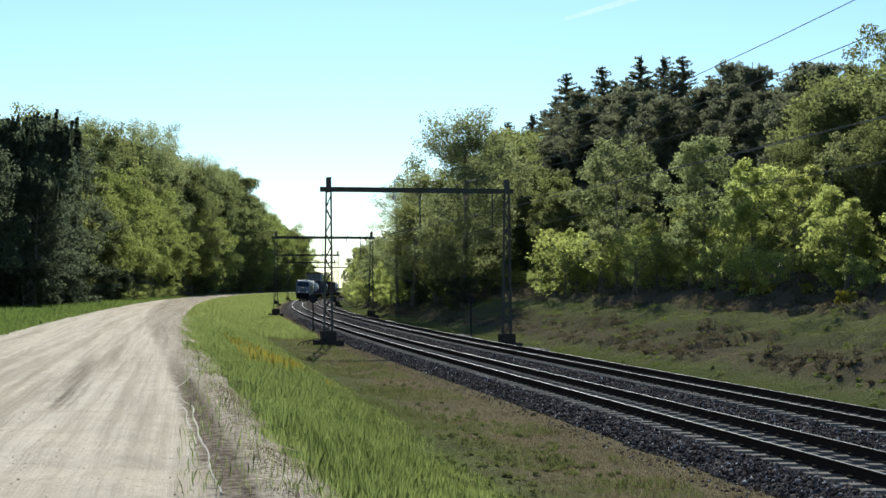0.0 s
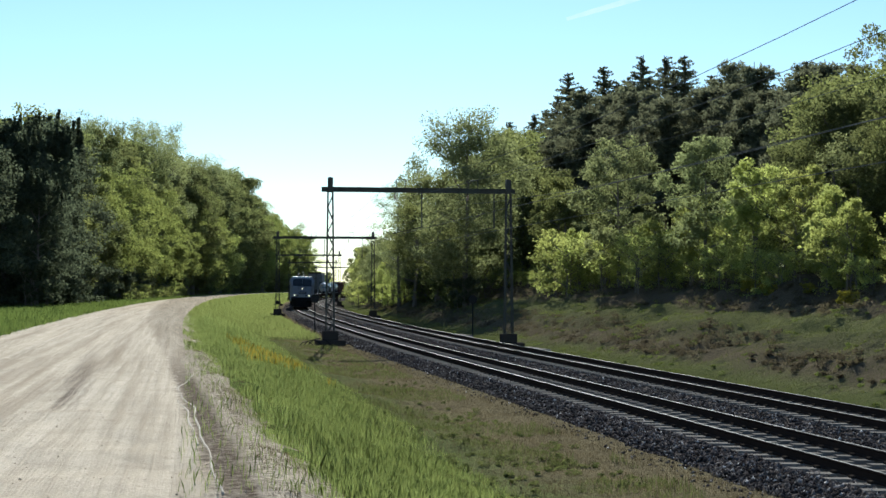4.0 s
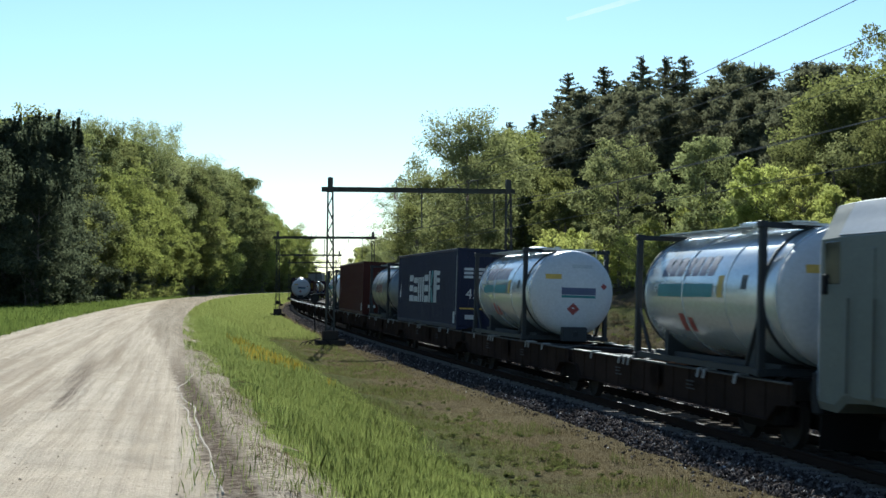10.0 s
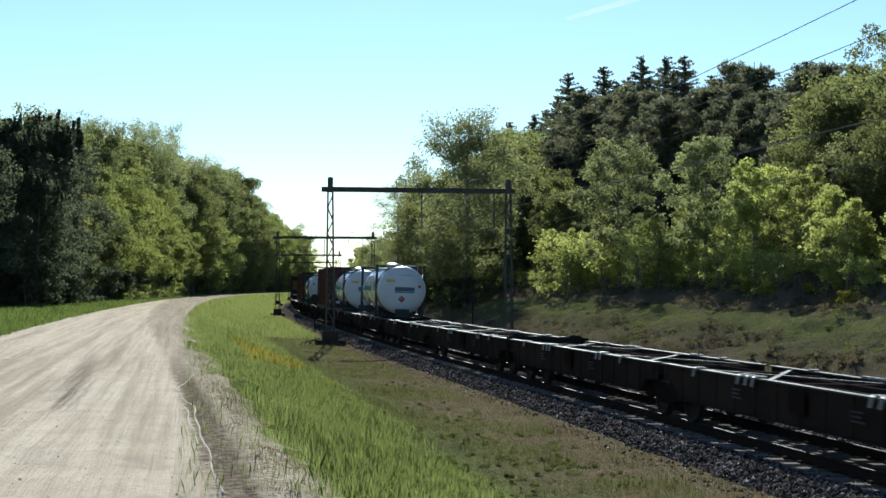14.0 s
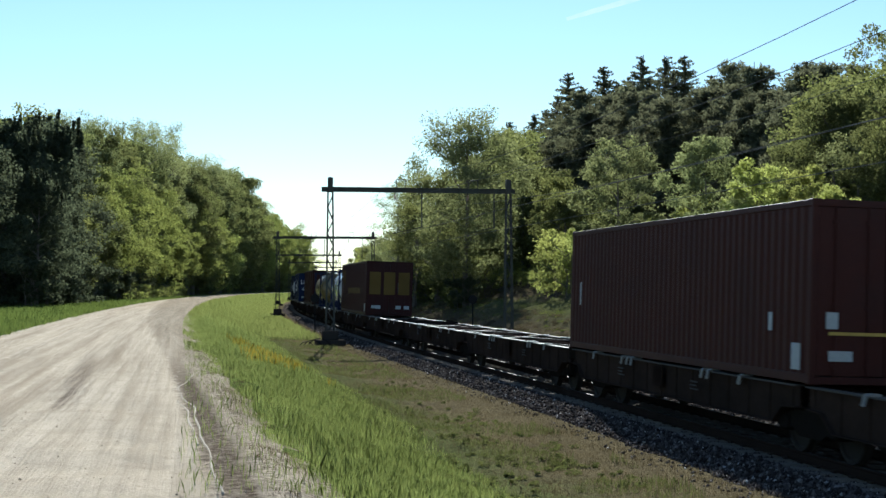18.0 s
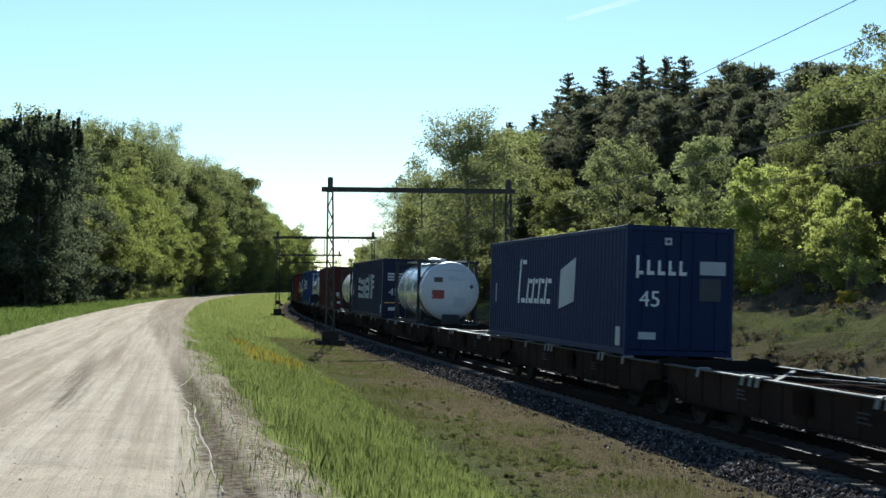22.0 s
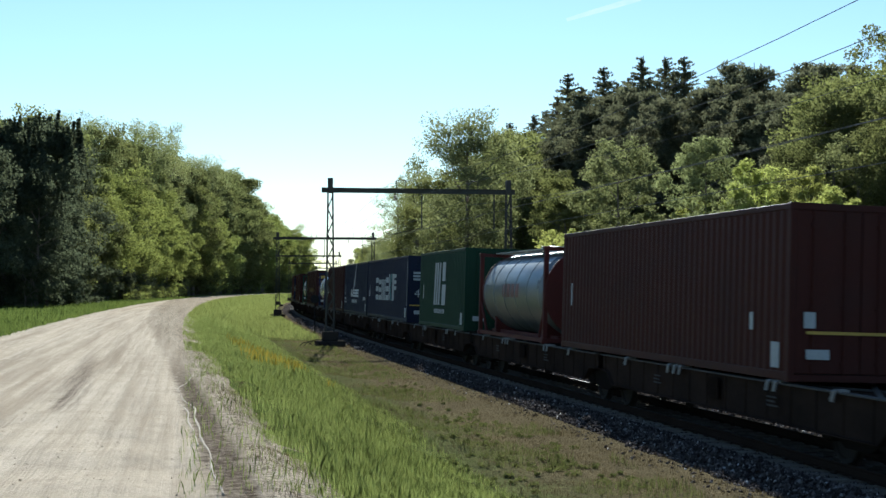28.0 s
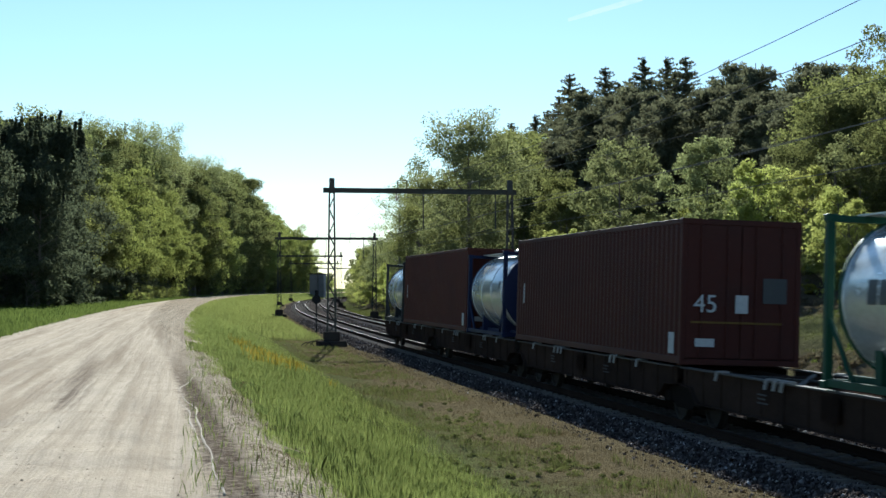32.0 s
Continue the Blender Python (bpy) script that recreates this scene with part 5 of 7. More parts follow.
def wing_logo(c, h, y, zb, zt):
    """A white wing of slanting feathers over two rows of strokes."""
    plates(c, h, y, zb, zt)
    for k in range(7):
        x1, z1 = 0.05 + 0.1 * k, 1.42 + 0.19 * k
        x0 = x1 - 1.15 + 0.13 * k
        p = [(x0, z1 - 0.16 + 0.01 * k), (x0 + 0.12, z1 - 0.22 + 0.01 * k), (x1 + 0.12, z1 + 0.28), (x1 + 0.06, z1 + 0.4)]
        part("logo_block", Shape().loft([[(a, y - 0.006, zb + b) for a, b in p], [(a, y, zb + b) for a, b in p]]), M_GREYMARK, c)
    x = -1.95
    for w, kind in ((0.32, "2"), (0.3, "slant"), (0.3, "slant"), (0.26, "1"), (0.36, "lying"), (0.36, "lying"), (0.12, "1"), (0.34, "lying"), (0.2, "1"), (0.12, "1"), (0.34, "lying"), (0.34, "lying")):
        mark_group(c, y, x, zb + 0.98, w, 0.42, kind, M_WHITE)
        x += w + 0.06
    word_blocks(c, y, -1.5, zb + 0.72, [0.13] * 12, 0.2, M_GREYMARK, 0.11)
    word_blocks(c, y, -h + 0.55, zb + 0.85, [0.16] * 4, 0.14, M_GREYMARK, 0.05)
    word_blocks(c, y, -h + 0.55, zb + 0.65, [0.1] * 7, 0.1, M_GREYMARK, 0.06)
    word_blocks(c, y, h - 1.7, zb + 0.9, [0.14] * 6, 0.18, M_GREYMARK, 0.07)


def white_mark(c, h, y, zb, zt):
    plates(c, h, y, zb, zt)
    for x, w in ((-0.9, 0.24), (-0.35, 0.24), (0.2, 0.24)):
        sign(c, y, x, zb + 1.6, w, 0.9, M_GREYMARK, "logo_block")


def side_stripe(c, h, y, zb, zt):
    plates(c, h, y, zb, zt)
    sign(c, y, h - 1.5, zb + 0.95, 0.14, 0.3, M_GREYMARK, "plate")
    front_sign(c, h + 0.012, -0.9, zb + 1.0, 0.2, 0.26, M_GREYMARK, "plate")
    front_sign(c, h + 0.012, 0.6, zb + 1.75, 0.05, 0.5, M_DULL)
    front_sign(c, h + 0.012, 0.0, zb + 0.8, 1.9, 0.05, M_YELLOW)


faded = surface("faded_red_marking", (0.14, 0.05, 0.045), rough=0.6, bump=0)


def tank_marks(kind):
    def deco(t, h, zc, r, a, b):
        m = M_DARKMARK
        if kind == "wine":
            for k in range(7):
                curved_mark(t, -1.9 + 0.42 * k, -1.58 + 0.42 * k, zc + 0.35, zc + 0.72, zc, r, M_BLUEMARK, "lettering")
            curved_mark(t, -2.0, 1.0, zc - 0.05, zc + 0.2, zc, r, M_TEALMARK, "lettering_panel")
            curved_mark(t, -0.9, -0.55, zc - 0.72, zc - 0.38, zc, r, M_REDMARK)
            curved_mark(t, -0.45, -0.2, zc - 0.72, zc - 0.45, zc, r, M_REDMARK)
            curved_mark(t, 1.25, 1.5, zc - 0.05, zc + 0.35, zc, r, M_YELLOW)
            head_mark(t, b, r, 0.1, zc + 0.05, 1.0, 0.2, zc, M_BLUEMARK, "lettering")
            head_mark(t, b, r, 0.1, zc - 0.1, 1.0, 0.07, zc, M_TEALMARK)
            head_mark(t, b, r, -0.05, zc - 0.45, 0.36, 0.36, zc, M_REDMARK, diamond=True)
            head_mark(t, b, r, -0.62, zc + 0.45, 0.45, 0.14, zc, M_YELLOW)
            head_mark(t, b, r, 0.2, zc + 0.75, 0.6, 0.1, zc, M_GREYMARK)
        elif kind == "haul":
            for k in range(3):
                curved_mark(t, -1.9 + 0.36 * k, -1.62 + 0.36 * k, zc - 0.1, zc + 0.26, zc, r, m, "lettering")
            for k in range(5):
                curved_mark(t, 0.1 + 0.36 * k, 0.38 + 0.36 * k, zc - 0.1, zc + 0.26, zc, r, m, "lettering")
            head_mark(t, b, r, 0.1, zc - 0.2, 0.75, 0.5, zc, M_GREYMARK)
            for k in (0, 1, 2, 4, 5, 6, 7):
                head_mark(t, b, r, -0.45 + 0.14 * k, zc + 0.2, 0.08, 0.1, zc, m, "lettering")
            head_mark(t, b, r, 0.1, zc + 0.58, 0.4, 0.2, zc, m, "plate")
            head_mark(t, b, r, 0.1, zc + 0.58, 0.3, 0.12, zc, M_WHITE, "plate")
            head_mark(t, b, r, 0.1, zc + 0.86, 0.7, 0.07, zc, M_GREYMARK, "lettering")
            head_mark(t, b, r, -0.78, zc + 0.4, 0.22, 0.22, zc, m, diamond=True)
            head_mark(t, b, r, -0.55, zc - 0.18, 0.16, 0.26, zc, M_GREYMARK)
            head_mark(t, b, r, 0.1, zc - 0.6, 0.95, 0.05, zc, M_GREYMARK)
        elif kind == "shield":
            for k in range(12):
                curved_mark(t, -2.2 + 0.36 * k, -1.94 + 0.36 * k, zc - 0.15, zc + 0.18, zc, r, M_REDMARK if k % 4 else m, "lettering")
        elif kind == "sun":
            for k in range(8):
                curved_mark(t, -1.6 + 0.26 * k, -1.4 + 0.26 * k, zc - 0.02, zc + 0.3, zc, r, m, "lettering")
        elif kind == "patch":
            head_mark(t, b, r, -0.55, zc - 0.15, 0.5, 0.36, zc, M_REDMARK)
            head_mark(t, b, r, -0.55, zc + 0.45, 0.35, 0.2, zc, m)
            head_mark(t, b, r, 0.2, zc + 0.65, 0.7, 0.45, zc, M_GREYMARK)
            head_mark(t, b, r, 0.35, zc - 0.45, 0.5, 0.4, zc, M_GREYMARK)
            curved_mark(t, 1.2, 1.5, zc - 0.5, zc - 0.2, zc, r, M_YELLOW)
        elif kind == "name":
            for k in range(4):
                curved_mark(t, -1.0 + 0.55 * k, -0.6 + 0.55 * k, zc - 0.15, zc + 0.25, zc, r, faded, "lettering")
        elif kind == "diamonds":
            curved_mark(t, -0.6, -0.25, zc - 0.7, zc - 0.3, zc, r, M_REDMARK)
            curved_mark(t, 0.9, 1.25, zc - 0.75, zc - 0.4, zc, r, M_REDMARK)
            curved_mark(t, -2.0, -1.7, zc - 0.3, zc + 0.1, zc, r, M_YELLOW)
        curved_mark(t, h - 1.0, h - 0.75, zc + 0.1, zc + 0.35, zc, r, m)
        head_mark(t, b, r, 0.85, zc + 0.2, 0.2, 0.2, zc, M_REDMARK if kind == "wine" else m, diamond=True)
    return deco


def build_train():
    locomotive()
    # wagons: pairs of halves on three bogies
    edges = [18.8 + 26.8 * i for i in range(20)] + [557.2, 584.0, 611.0, 637.8, 664.9, 692.2]
    empty = {(99.2, 0), (99.2, 1), (126.0, 0), (126.0, 1), (152.8, 0), (152.8, 1), (260.0, 0), (260.0, 1), (286.8, 0)}
    for a, b in zip(edges[:-1], edges[1:]):
        L = (b - a) / 2
        wagon_half(a, L, [(2.0, "end"), (L, "joint")], (round(a, 1), 0) not in empty)
        wagon_half(a + L, L, [(L - 2.0, "end")], (round(a, 1), 1) not in empty)
    brown = paint("brown_container_paint", (0.0428, 0.0112, 0.00893), 0.6, 0.5)
    maroon = paint("maroon_container_paint", (0.0316, 0.00893, 0.00893), 0.6, 0.5)
    rust = paint("red_brown_container_paint", (0.0558, 0.013, 0.0093), 0.6, 0.5)
    navy = paint("navy_container_paint", (0.0115, 0.0145, 0.035), 0.55, 0.35)
    blue = paint("deep_blue_container_paint", (0.00818, 0.0167, 0.0558), 0.55, 0.35)
    bright = paint("bright_blue_container_paint", (0.00744, 0.0372, 0.123), 0.55, 0.35)
    green = paint("green_container_paint", (0.008, 0.032, 0.018), 0.55, 0.35)
    teal = paint("sea_green_container_paint", (0.008, 0.042, 0.029), 0.55, 0.35)
    red = paint("red_container_paint", (0.0967, 0.0112, 0.0112), 0.55, 0.4)
    slate = paint("slate_blue_container_paint", (0.0112, 0.0162, 0.036), 0.55, 0.35)
    C45, HC = 13.716, 2.896
    boxes = [
        (46.6, C45, HC, navy, "navy blue corrugated container with white name blocks", fleet_a),
        (73.7, C45, HC, brown, "dull brown corrugated container with small plates", plates),
        (208.6, C45, HC, rust, "red-brown corrugated container with a yellow stripe on its doors", side_stripe),
        (246.3, C45, HC, brown, "brown corrugated container behind a white tank", side_stripe),
        (300.2, C45, HC, maroon, "dark maroon container with large yellow letter shapes", yellow_name),
        (343.2, C45, HC, maroon, "plain maroon corrugated container", plates),
        (369.6, C45, HC, blue, "deep blue container with a slanting white word and flag", fleet_b),
        (407.5, C45, HC, navy, "navy container with white name blocks and yellow stripe", fleet_a),
        (434.6, C45, HC, rust, "red-brown corrugated container with white edge mark", side_stripe),
        (460.5, C45, HC, bright, "bright blue container with a white word", blue_word),
        (487.7, C45, HC, red, "red corrugated container with small plates", plates),
        (504.9, C45, HC, teal, "sea green container with pale letter shapes", white_mark),
        (532.1, C45, HC, brown, "brown corrugated container with white plates", side_stripe),
        (558.3, 9.125, HC, green, "green container with two large white letter shapes", two_letters),
        (570.6, C45, HC, navy, "navy container with white name blocks beside a green one", fleet_a),
        (584.9, 12.192, HC, slate, "slate blue container with a white wing emblem", wing_logo),
        (598.0, 12.192, HC, maroon, "maroon corrugated container with upright white marks", plates),
        (623.2, C45, HC, maroon, "dark maroon container with gold bars and yellow patched doors", yellow_doors),
        (651.2, C45, HC, brown, "brown container with a white length number and yellow stripe", side_45),
        (672.2, C45, HC, rust, "red-brown corrugated container near the train's end", plates),
    ]
    for D0, L, H, m, label, deco in boxes:
        box_container(D0, L, H, m, label, deco)
    white = paint("white_tank_cladding", (0.46, 0.49, 0.52), 0.24, 0.35, (0.34, 0.35, 0.34), metal=0.45, spec=0.6)
    cream = paint("cream_tank_cladding", (0.5, 0.46, 0.38), 0.3, 0.3, spec=0.5)
    steel = paint("grey_steel_cladding", (0.15, 0.165, 0.18), 0.4, 0.5, metal=0.6, spec=0.5)
    bright_steel = paint("bright_steel_cladding", (0.55, 0.57, 0.58), 0.22, 0.3, metal=0.85, spec=0.5)
    yellow = paint("yellow_tank_paint", (0.135, 0.092, 0.03), 0.3, 0.4, spec=0.6)
    white_end = paint("white_tank_end", (0.42, 0.43, 0.46), 0.4, 0.35, (0.32, 0.32, 0.31), spec=0.4)
    dark = paint("dark_frame_paint", (0.03, 0.032, 0.035), 0.6)
    gframe = paint("green_frame_paint", (0.012, 0.05, 0.03), 0.55)
    bframe = paint("blue_frame_paint", (0.01, 0.016, 0.05), 0.55)
    rframe = paint("red_frame_paint", (0.075, 0.018, 0.016), 0.6)
    wframe = paint("pale_frame_paint", (0.2, 0.21, 0.21), 0.5)
    wine = "white tank container with red diamond marks in a dark frame"
    tanks = [
        (26.9, 20.2, wine, white, dark, "wine", 0.95), (43.7, 36.9, wine, white, dark, "wine", 0.95),
        (70.5, 63.8, "dull grey steel tank container with faded red letters", steel, dark, "name", 0.95),
        (97.4, 90.7, wine, white, dark, "wine", 0.95),
        (188.7, 182.2, wine, white, dark, "wine", 0.95), (205.5, 198.9, wine, white, dark, "wine", 0.95),
        (242.7, 236.2, "white tank container in a green frame with dark lettering", white, gframe, "haul", 0.95),
        (322.5, 316.3, "pale white tank container in a blue frame", white, bframe, "", 0.8),
        (340.0, 333.4, "yellow tank container with a dark name in a blue frame", yellow, bframe, "sun", 0.85),
        (403.2, 397.0, "white tank container with a red patch on its head", white, dark, "patch", 0.9),
        (428.6, 422.6, "cream white tank container in a dark frame", cream, dark, "", 0.5),
        (457.2, 451.2, "white tank container with dark red lettering in a pale frame", white, wframe, "shield", 0.6),
        (484.4, 478.6, "shiny steel tank container in a dark frame", bright_steel, dark, "name", 0.6),
        (555.9, 547.6, "long grey tank container in a red frame", steel, rframe, "name", -0.3),
        (619.5, 613.2, "white tank container with red marks in a blue frame", white, bframe, "diamonds", 0.3),
        (644.9, 638.4, "white tank container in a bright green frame", white, gframe, "haul", 0.2),
        (672.0, 666.6, "bright white tank container with a blue frame", white, bframe, "", -0.1),
        (691.8, 686.4, "small white tank container at the end of the train", white, dark, "", -0.1),
    ]
    for Dr, Df, label, shell, frame_, kind, over in tanks:
        tank_container(Dr, Df, label, shell, frame_, over, marks=tank_marks(kind), ends=cream if kind == "shield" else white_end if shell is white else None, rings=6 if kind in ("shield", "name") else 4)


build_train()


def motions():
    """The whole train runs along the nearer track at one speed."""
    times = [float(t) for t in range(0, 33)]
    for ob, behind, half in MOVING:
        walk(ob, [(t, running(START + behind - SPEED * t, half)) for t in times])


# ---- plants ----
M_LEAF_OAK = leafy("young_oak_leaves", (0.056, 0.065, 0.03), (0.118, 0.131, 0.057), (2.75, 2.6, 1.95), share=0.6)
M_LEAF_DEEP = leafy("deep_green_leaves", (0.043, 0.05, 0.025), (0.094, 0.106, 0.048), (2.7, 2.55, 1.95), share=0.58)
M_LEAF_LIME = leafy("yellow_green_leaves", (0.098, 0.112, 0.04), (0.2, 0.22, 0.082), (2.6, 2.5, 1.9), share=0.7)
# Brighter than the oak leaves: sunlight on roadside trees put into colour.
M_LEAF_BRIGHT = leafy("sunlit_toned_leaves", (0.066, 0.078, 0.03), (0.138, 0.155, 0.056), (2.65, 2.6, 1.9), share=0.6)
M_LEAF_PALE = leafy("pale_spring_leaves", (0.076, 0.085, 0.041), (0.158, 0.172, 0.082), (2.45, 2.4, 2.1), share=0.55)
# Darker, less translucent leaves: the wood's shade is put into their colour.
M_LEAF_SHADED = leafy("shade_toned_leaves", (0.036, 0.042, 0.029), (0.085, 0.096, 0.058), (2.1, 2.1, 1.9), share=0.45)
M_NEEDLE = leafy("pine_needles", (0.056, 0.06, 0.042), (0.108, 0.114, 0.074), (2.1, 2.0, 1.7), share=0.5)
M_BARK = surface("grey_bark", (0.13, 0.112, 0.09), rough=0.9, fine=12, bump=0.6, stretch=(1, 1, 0.25))
M_PINEBARK = surface("pine_bark", (0.13, 0.075, 0.045), rough=0.9, fine=12, bump=0.6, stretch=(1, 1, 0.25))
M_GRASS = leafy("fresh_grass", (0.098, 0.118, 0.04), (0.194, 0.216, 0.084), (2.0, 2.0, 1.6), share=0.5)
# Darker than the verge grass: shade on the field put into colour.
M_FIELD = leafy("shade_toned_field_grass", (0.055, 0.072, 0.024), (0.11, 0.135, 0.046), (1.7, 1.7, 1.2), share=0.42)
M_DRYGRASS = leafy("dry_grass", (0.095, 0.077, 0.047), (0.2, 0.164, 0.1), (1.1, 1.0, 0.7), share=0.25)
M_BANKGRASS = leafy("bank_grass", (0.046, 0.05, 0.02), (0.105, 0.114, 0.044), (1.6, 1.6, 1.0), share=0.35)
M_VERGE = leafy("olive_verge_grass", (0.06, 0.066, 0.028), (0.135, 0.142, 0.06), (1.6, 1.6, 1.2), share=0.4)
M_HEATH = leafy("heath_twigs", (0.052, 0.045, 0.034), (0.115, 0.1, 0.07), (1.5, 1.4, 1.1), share=0.4)
M_TUSSOCK = leafy("tussock_leaves", (0.055, 0.065, 0.024), (0.14, 0.158, 0.058), (1.7, 1.75, 1.1), share=0.35)
M_BROOM = leafy("yellow_broom_flowers", (0.10, 0.11, 0.03), (0.42, 0.36, 0.07), (1.1, 1.1, 0.5), share=0.3)
M_ORANGE = leafy("orange_flowers", (0.2, 0.18, 0.04), (0.52, 0.4, 0.09), (1.1, 1.1, 0.5), share=0.3)


def leaf_cloud(rng, centres, spread, per, size, long=1.0, flat=0.7):
    """Vertices and faces of small folded leaves round the given centres."""
    n = len(centres) * per
    c = np.repeat(centres, per, axis=0)
    sp = np.repeat(np.broadcast_to(spread, len(centres)), per)[:, None]
    off = rng.normal(size=(n, 3))
    off *= (rng.random((n, 1)) ** 0.4) * 1.25 / np.maximum(0.6, np.linalg.norm(off, axis=1, keepdims=True))
    p = c + off * sp * np.array([1, 1, flat])
    u = rng.normal(size=(n, 3))
    u /= np.linalg.norm(u, axis=1, keepdims=True)
    w = np.cross(u, rng.normal(size=(n, 3)))
    w /= np.linalg.norm(w, axis=1, keepdims=True) + 1e-9
    k = size * (0.6 + 0.8 * rng.random((n, 1)))
    nrm = np.cross(u, w)
    a, b = u * k * long, w * k * 0.55
    v = np.stack([p - a, p + b + nrm * k * 0.18, p + a, p - b + nrm * k * 0.18], 1).reshape(-1, 3)
    f = np.arange(n * 4).reshape(n, 4)
    return v, f


def trunk_shape(rng, h, r0, lean=0.03, top=0.85):
    sh = Shape()
    pts, x, y = [], 0.0, 0.0
    n = 7
    for i in range(n + 1):
        t = i / n
        pts.append((x, y, h * top * t - 0.3 * (i == 0), r0 * (1.25 if i == 0 else 1) * (1 - 0.85 * t)))
        x += float(rng.normal()) * lean * h / n
        y += float(rng.normal()) * lean * h / n
    sh.loft([[(px + r * math.cos(2 * math.pi * k / 8), py + r * math.sin(2 * math.pi * k / 8), pz) for k in range(8)] for px, py, pz, r in pts])
    return sh, pts


def broadleaf(name, seed, h, r, base, leaves, per, size, leaf, clumps, stems=1, label="", open_=0.0, shoots=0):
    """A broad-leaved tree: tapered trunk, limbs, and a crown of leaf clumps with gaps."""
    rng = np.random.default_rng(seed)
    tree = thing(name, label, "tree" if h > 5 else "shrub")
    wood = Shape()
    tips = []
    for st in range(stems):
        sh, pts = trunk_shape(rng, h * (1 if st == 0 else 0.8), max(0.03, h * 0.016), 0.03 if stems == 1 else 0.12)
        dx, dy = (0, 0) if st == 0 else rng.normal(size=2) * r * 0.25
        wood.add([(a + dx, b + dy, c) for a, b, c in sh.v], sh.f)
        for i in range(13 if stems == 1 else 6):
            t = base + (0.93 - base) * (i + rng.random()) / (13 if stems == 1 else 6)
            k = min(len(pts) - 2, int(t / 0.85 * (len(pts) - 1))) if t < 0.85 else len(pts) - 2
            p0 = Vector((pts[k][0] + dx, pts[k][1] + dy, min(h * t, pts[-1][2])))
            ang = i * 2.4 + rng.random()
            u = (t - base) / max(0.01, 1 - base)
            reach = r * (0.45 + 0.45 * math.sin(math.pi * min(1, u * 0.8 + 0.22))) * (0.65 + 0.3 * rng.random())
            rise = reach * (0.25 + 0.55 * u + 0.25 * rng.random())
            p1 = p0 + Vector((math.cos(ang) * reach * 0.5, math.sin(ang) * reach * 0.5, rise * 0.45))
            p2 = p0 + Vector((math.cos(ang + 0.2) * reach, math.sin(ang + 0.2) * reach, rise))
            rr = max(0.02, h * 0.006 * (1.1 - 0.6 * u))
            wood.rod(p0, p1, rr, 5, rr * 0.6).rod(p1, p2, rr * 0.6, 4, rr * 0.15)
            tips += [tuple(p1 * 0.4 + p2 * 0.6), tuple(p2)]
            for kk in range(2):
                q = p1 + Vector(rng.normal(size=3).tolist()) * reach * 0.3
                wood.rod(p1, q, rr * 0.4, 4, rr * 0.1)
                tips.append(tuple(q))
    cs = list(tips)
    lobes = []
    for k in range(19 if h > 5 else 9):
        u = (k + rng.random()) / (19 if h > 5 else 9)
        env = r * (math.sin(math.pi * (0.14 + 0.8 * u)) ** 0.7)
        ang = k * 2.4 + rng.random()
        big_ = r * (0.27 + 0.15 * rng.random())
        rad = max(0.0, env * (0.75 + 0.35 * rng.random()) - big_ * 0.55)
        lobes.append((math.cos(ang) * rad, math.sin(ang) * rad, h * (base + (1.0 - base) * u) - big_ * 0.5 * u, big_))
    while len(cs) < clumps:
        x, y, z, big_ = lobes[int(rng.integers(len(lobes)))]
        d = rng.normal(size=3) + np.array([x, y, 0]) / r * 0.7 + np.array([0, 0, 0.35])
        d *= big_ * (0.62 + 0.42 * rng.random()) / np.linalg.norm(d)
        cs.append((x + d[0], y + d[1], min(h, max(h * base * 0.6, z + d[2] * 0.85))))
    cs = np.array(cs)[: max(clumps, len(tips))]
    part("trunk", wood, M_BARK, tree)
    spread = r * (0.11 + 0.08 * rng.random(len(cs))) * (1 - 0.3 * open_)
    for k in range(shoots):
        ang, rad = rng.random() * 6.28, r * 0.68 * rng.random() ** 0.5
        z0, up = h * (0.96 - 0.3 * (rad / r) ** 2), h * (0.1 + 0.1 * rng.random())
        lx, ly = rng.normal(size=2) * 0.12
        line = np.array([(math.cos(ang) * rad + lx * up * j / 9, math.sin(ang) * rad + ly * up * j / 9, z0 - 0.8 + up * j / 9) for j in range(10)])
        cs = np.concatenate([cs, line])
        spread = np.concatenate([spread, (0.26 - 0.017 * np.arange(10)) * (0.5 + 0.8 * rng.random(10))])
    v, f = leaf_cloud(rng, cs, spread, per, size)
    part("crown", bulk_mesh("crown", v, f, leaf), None, tree)
    return tree


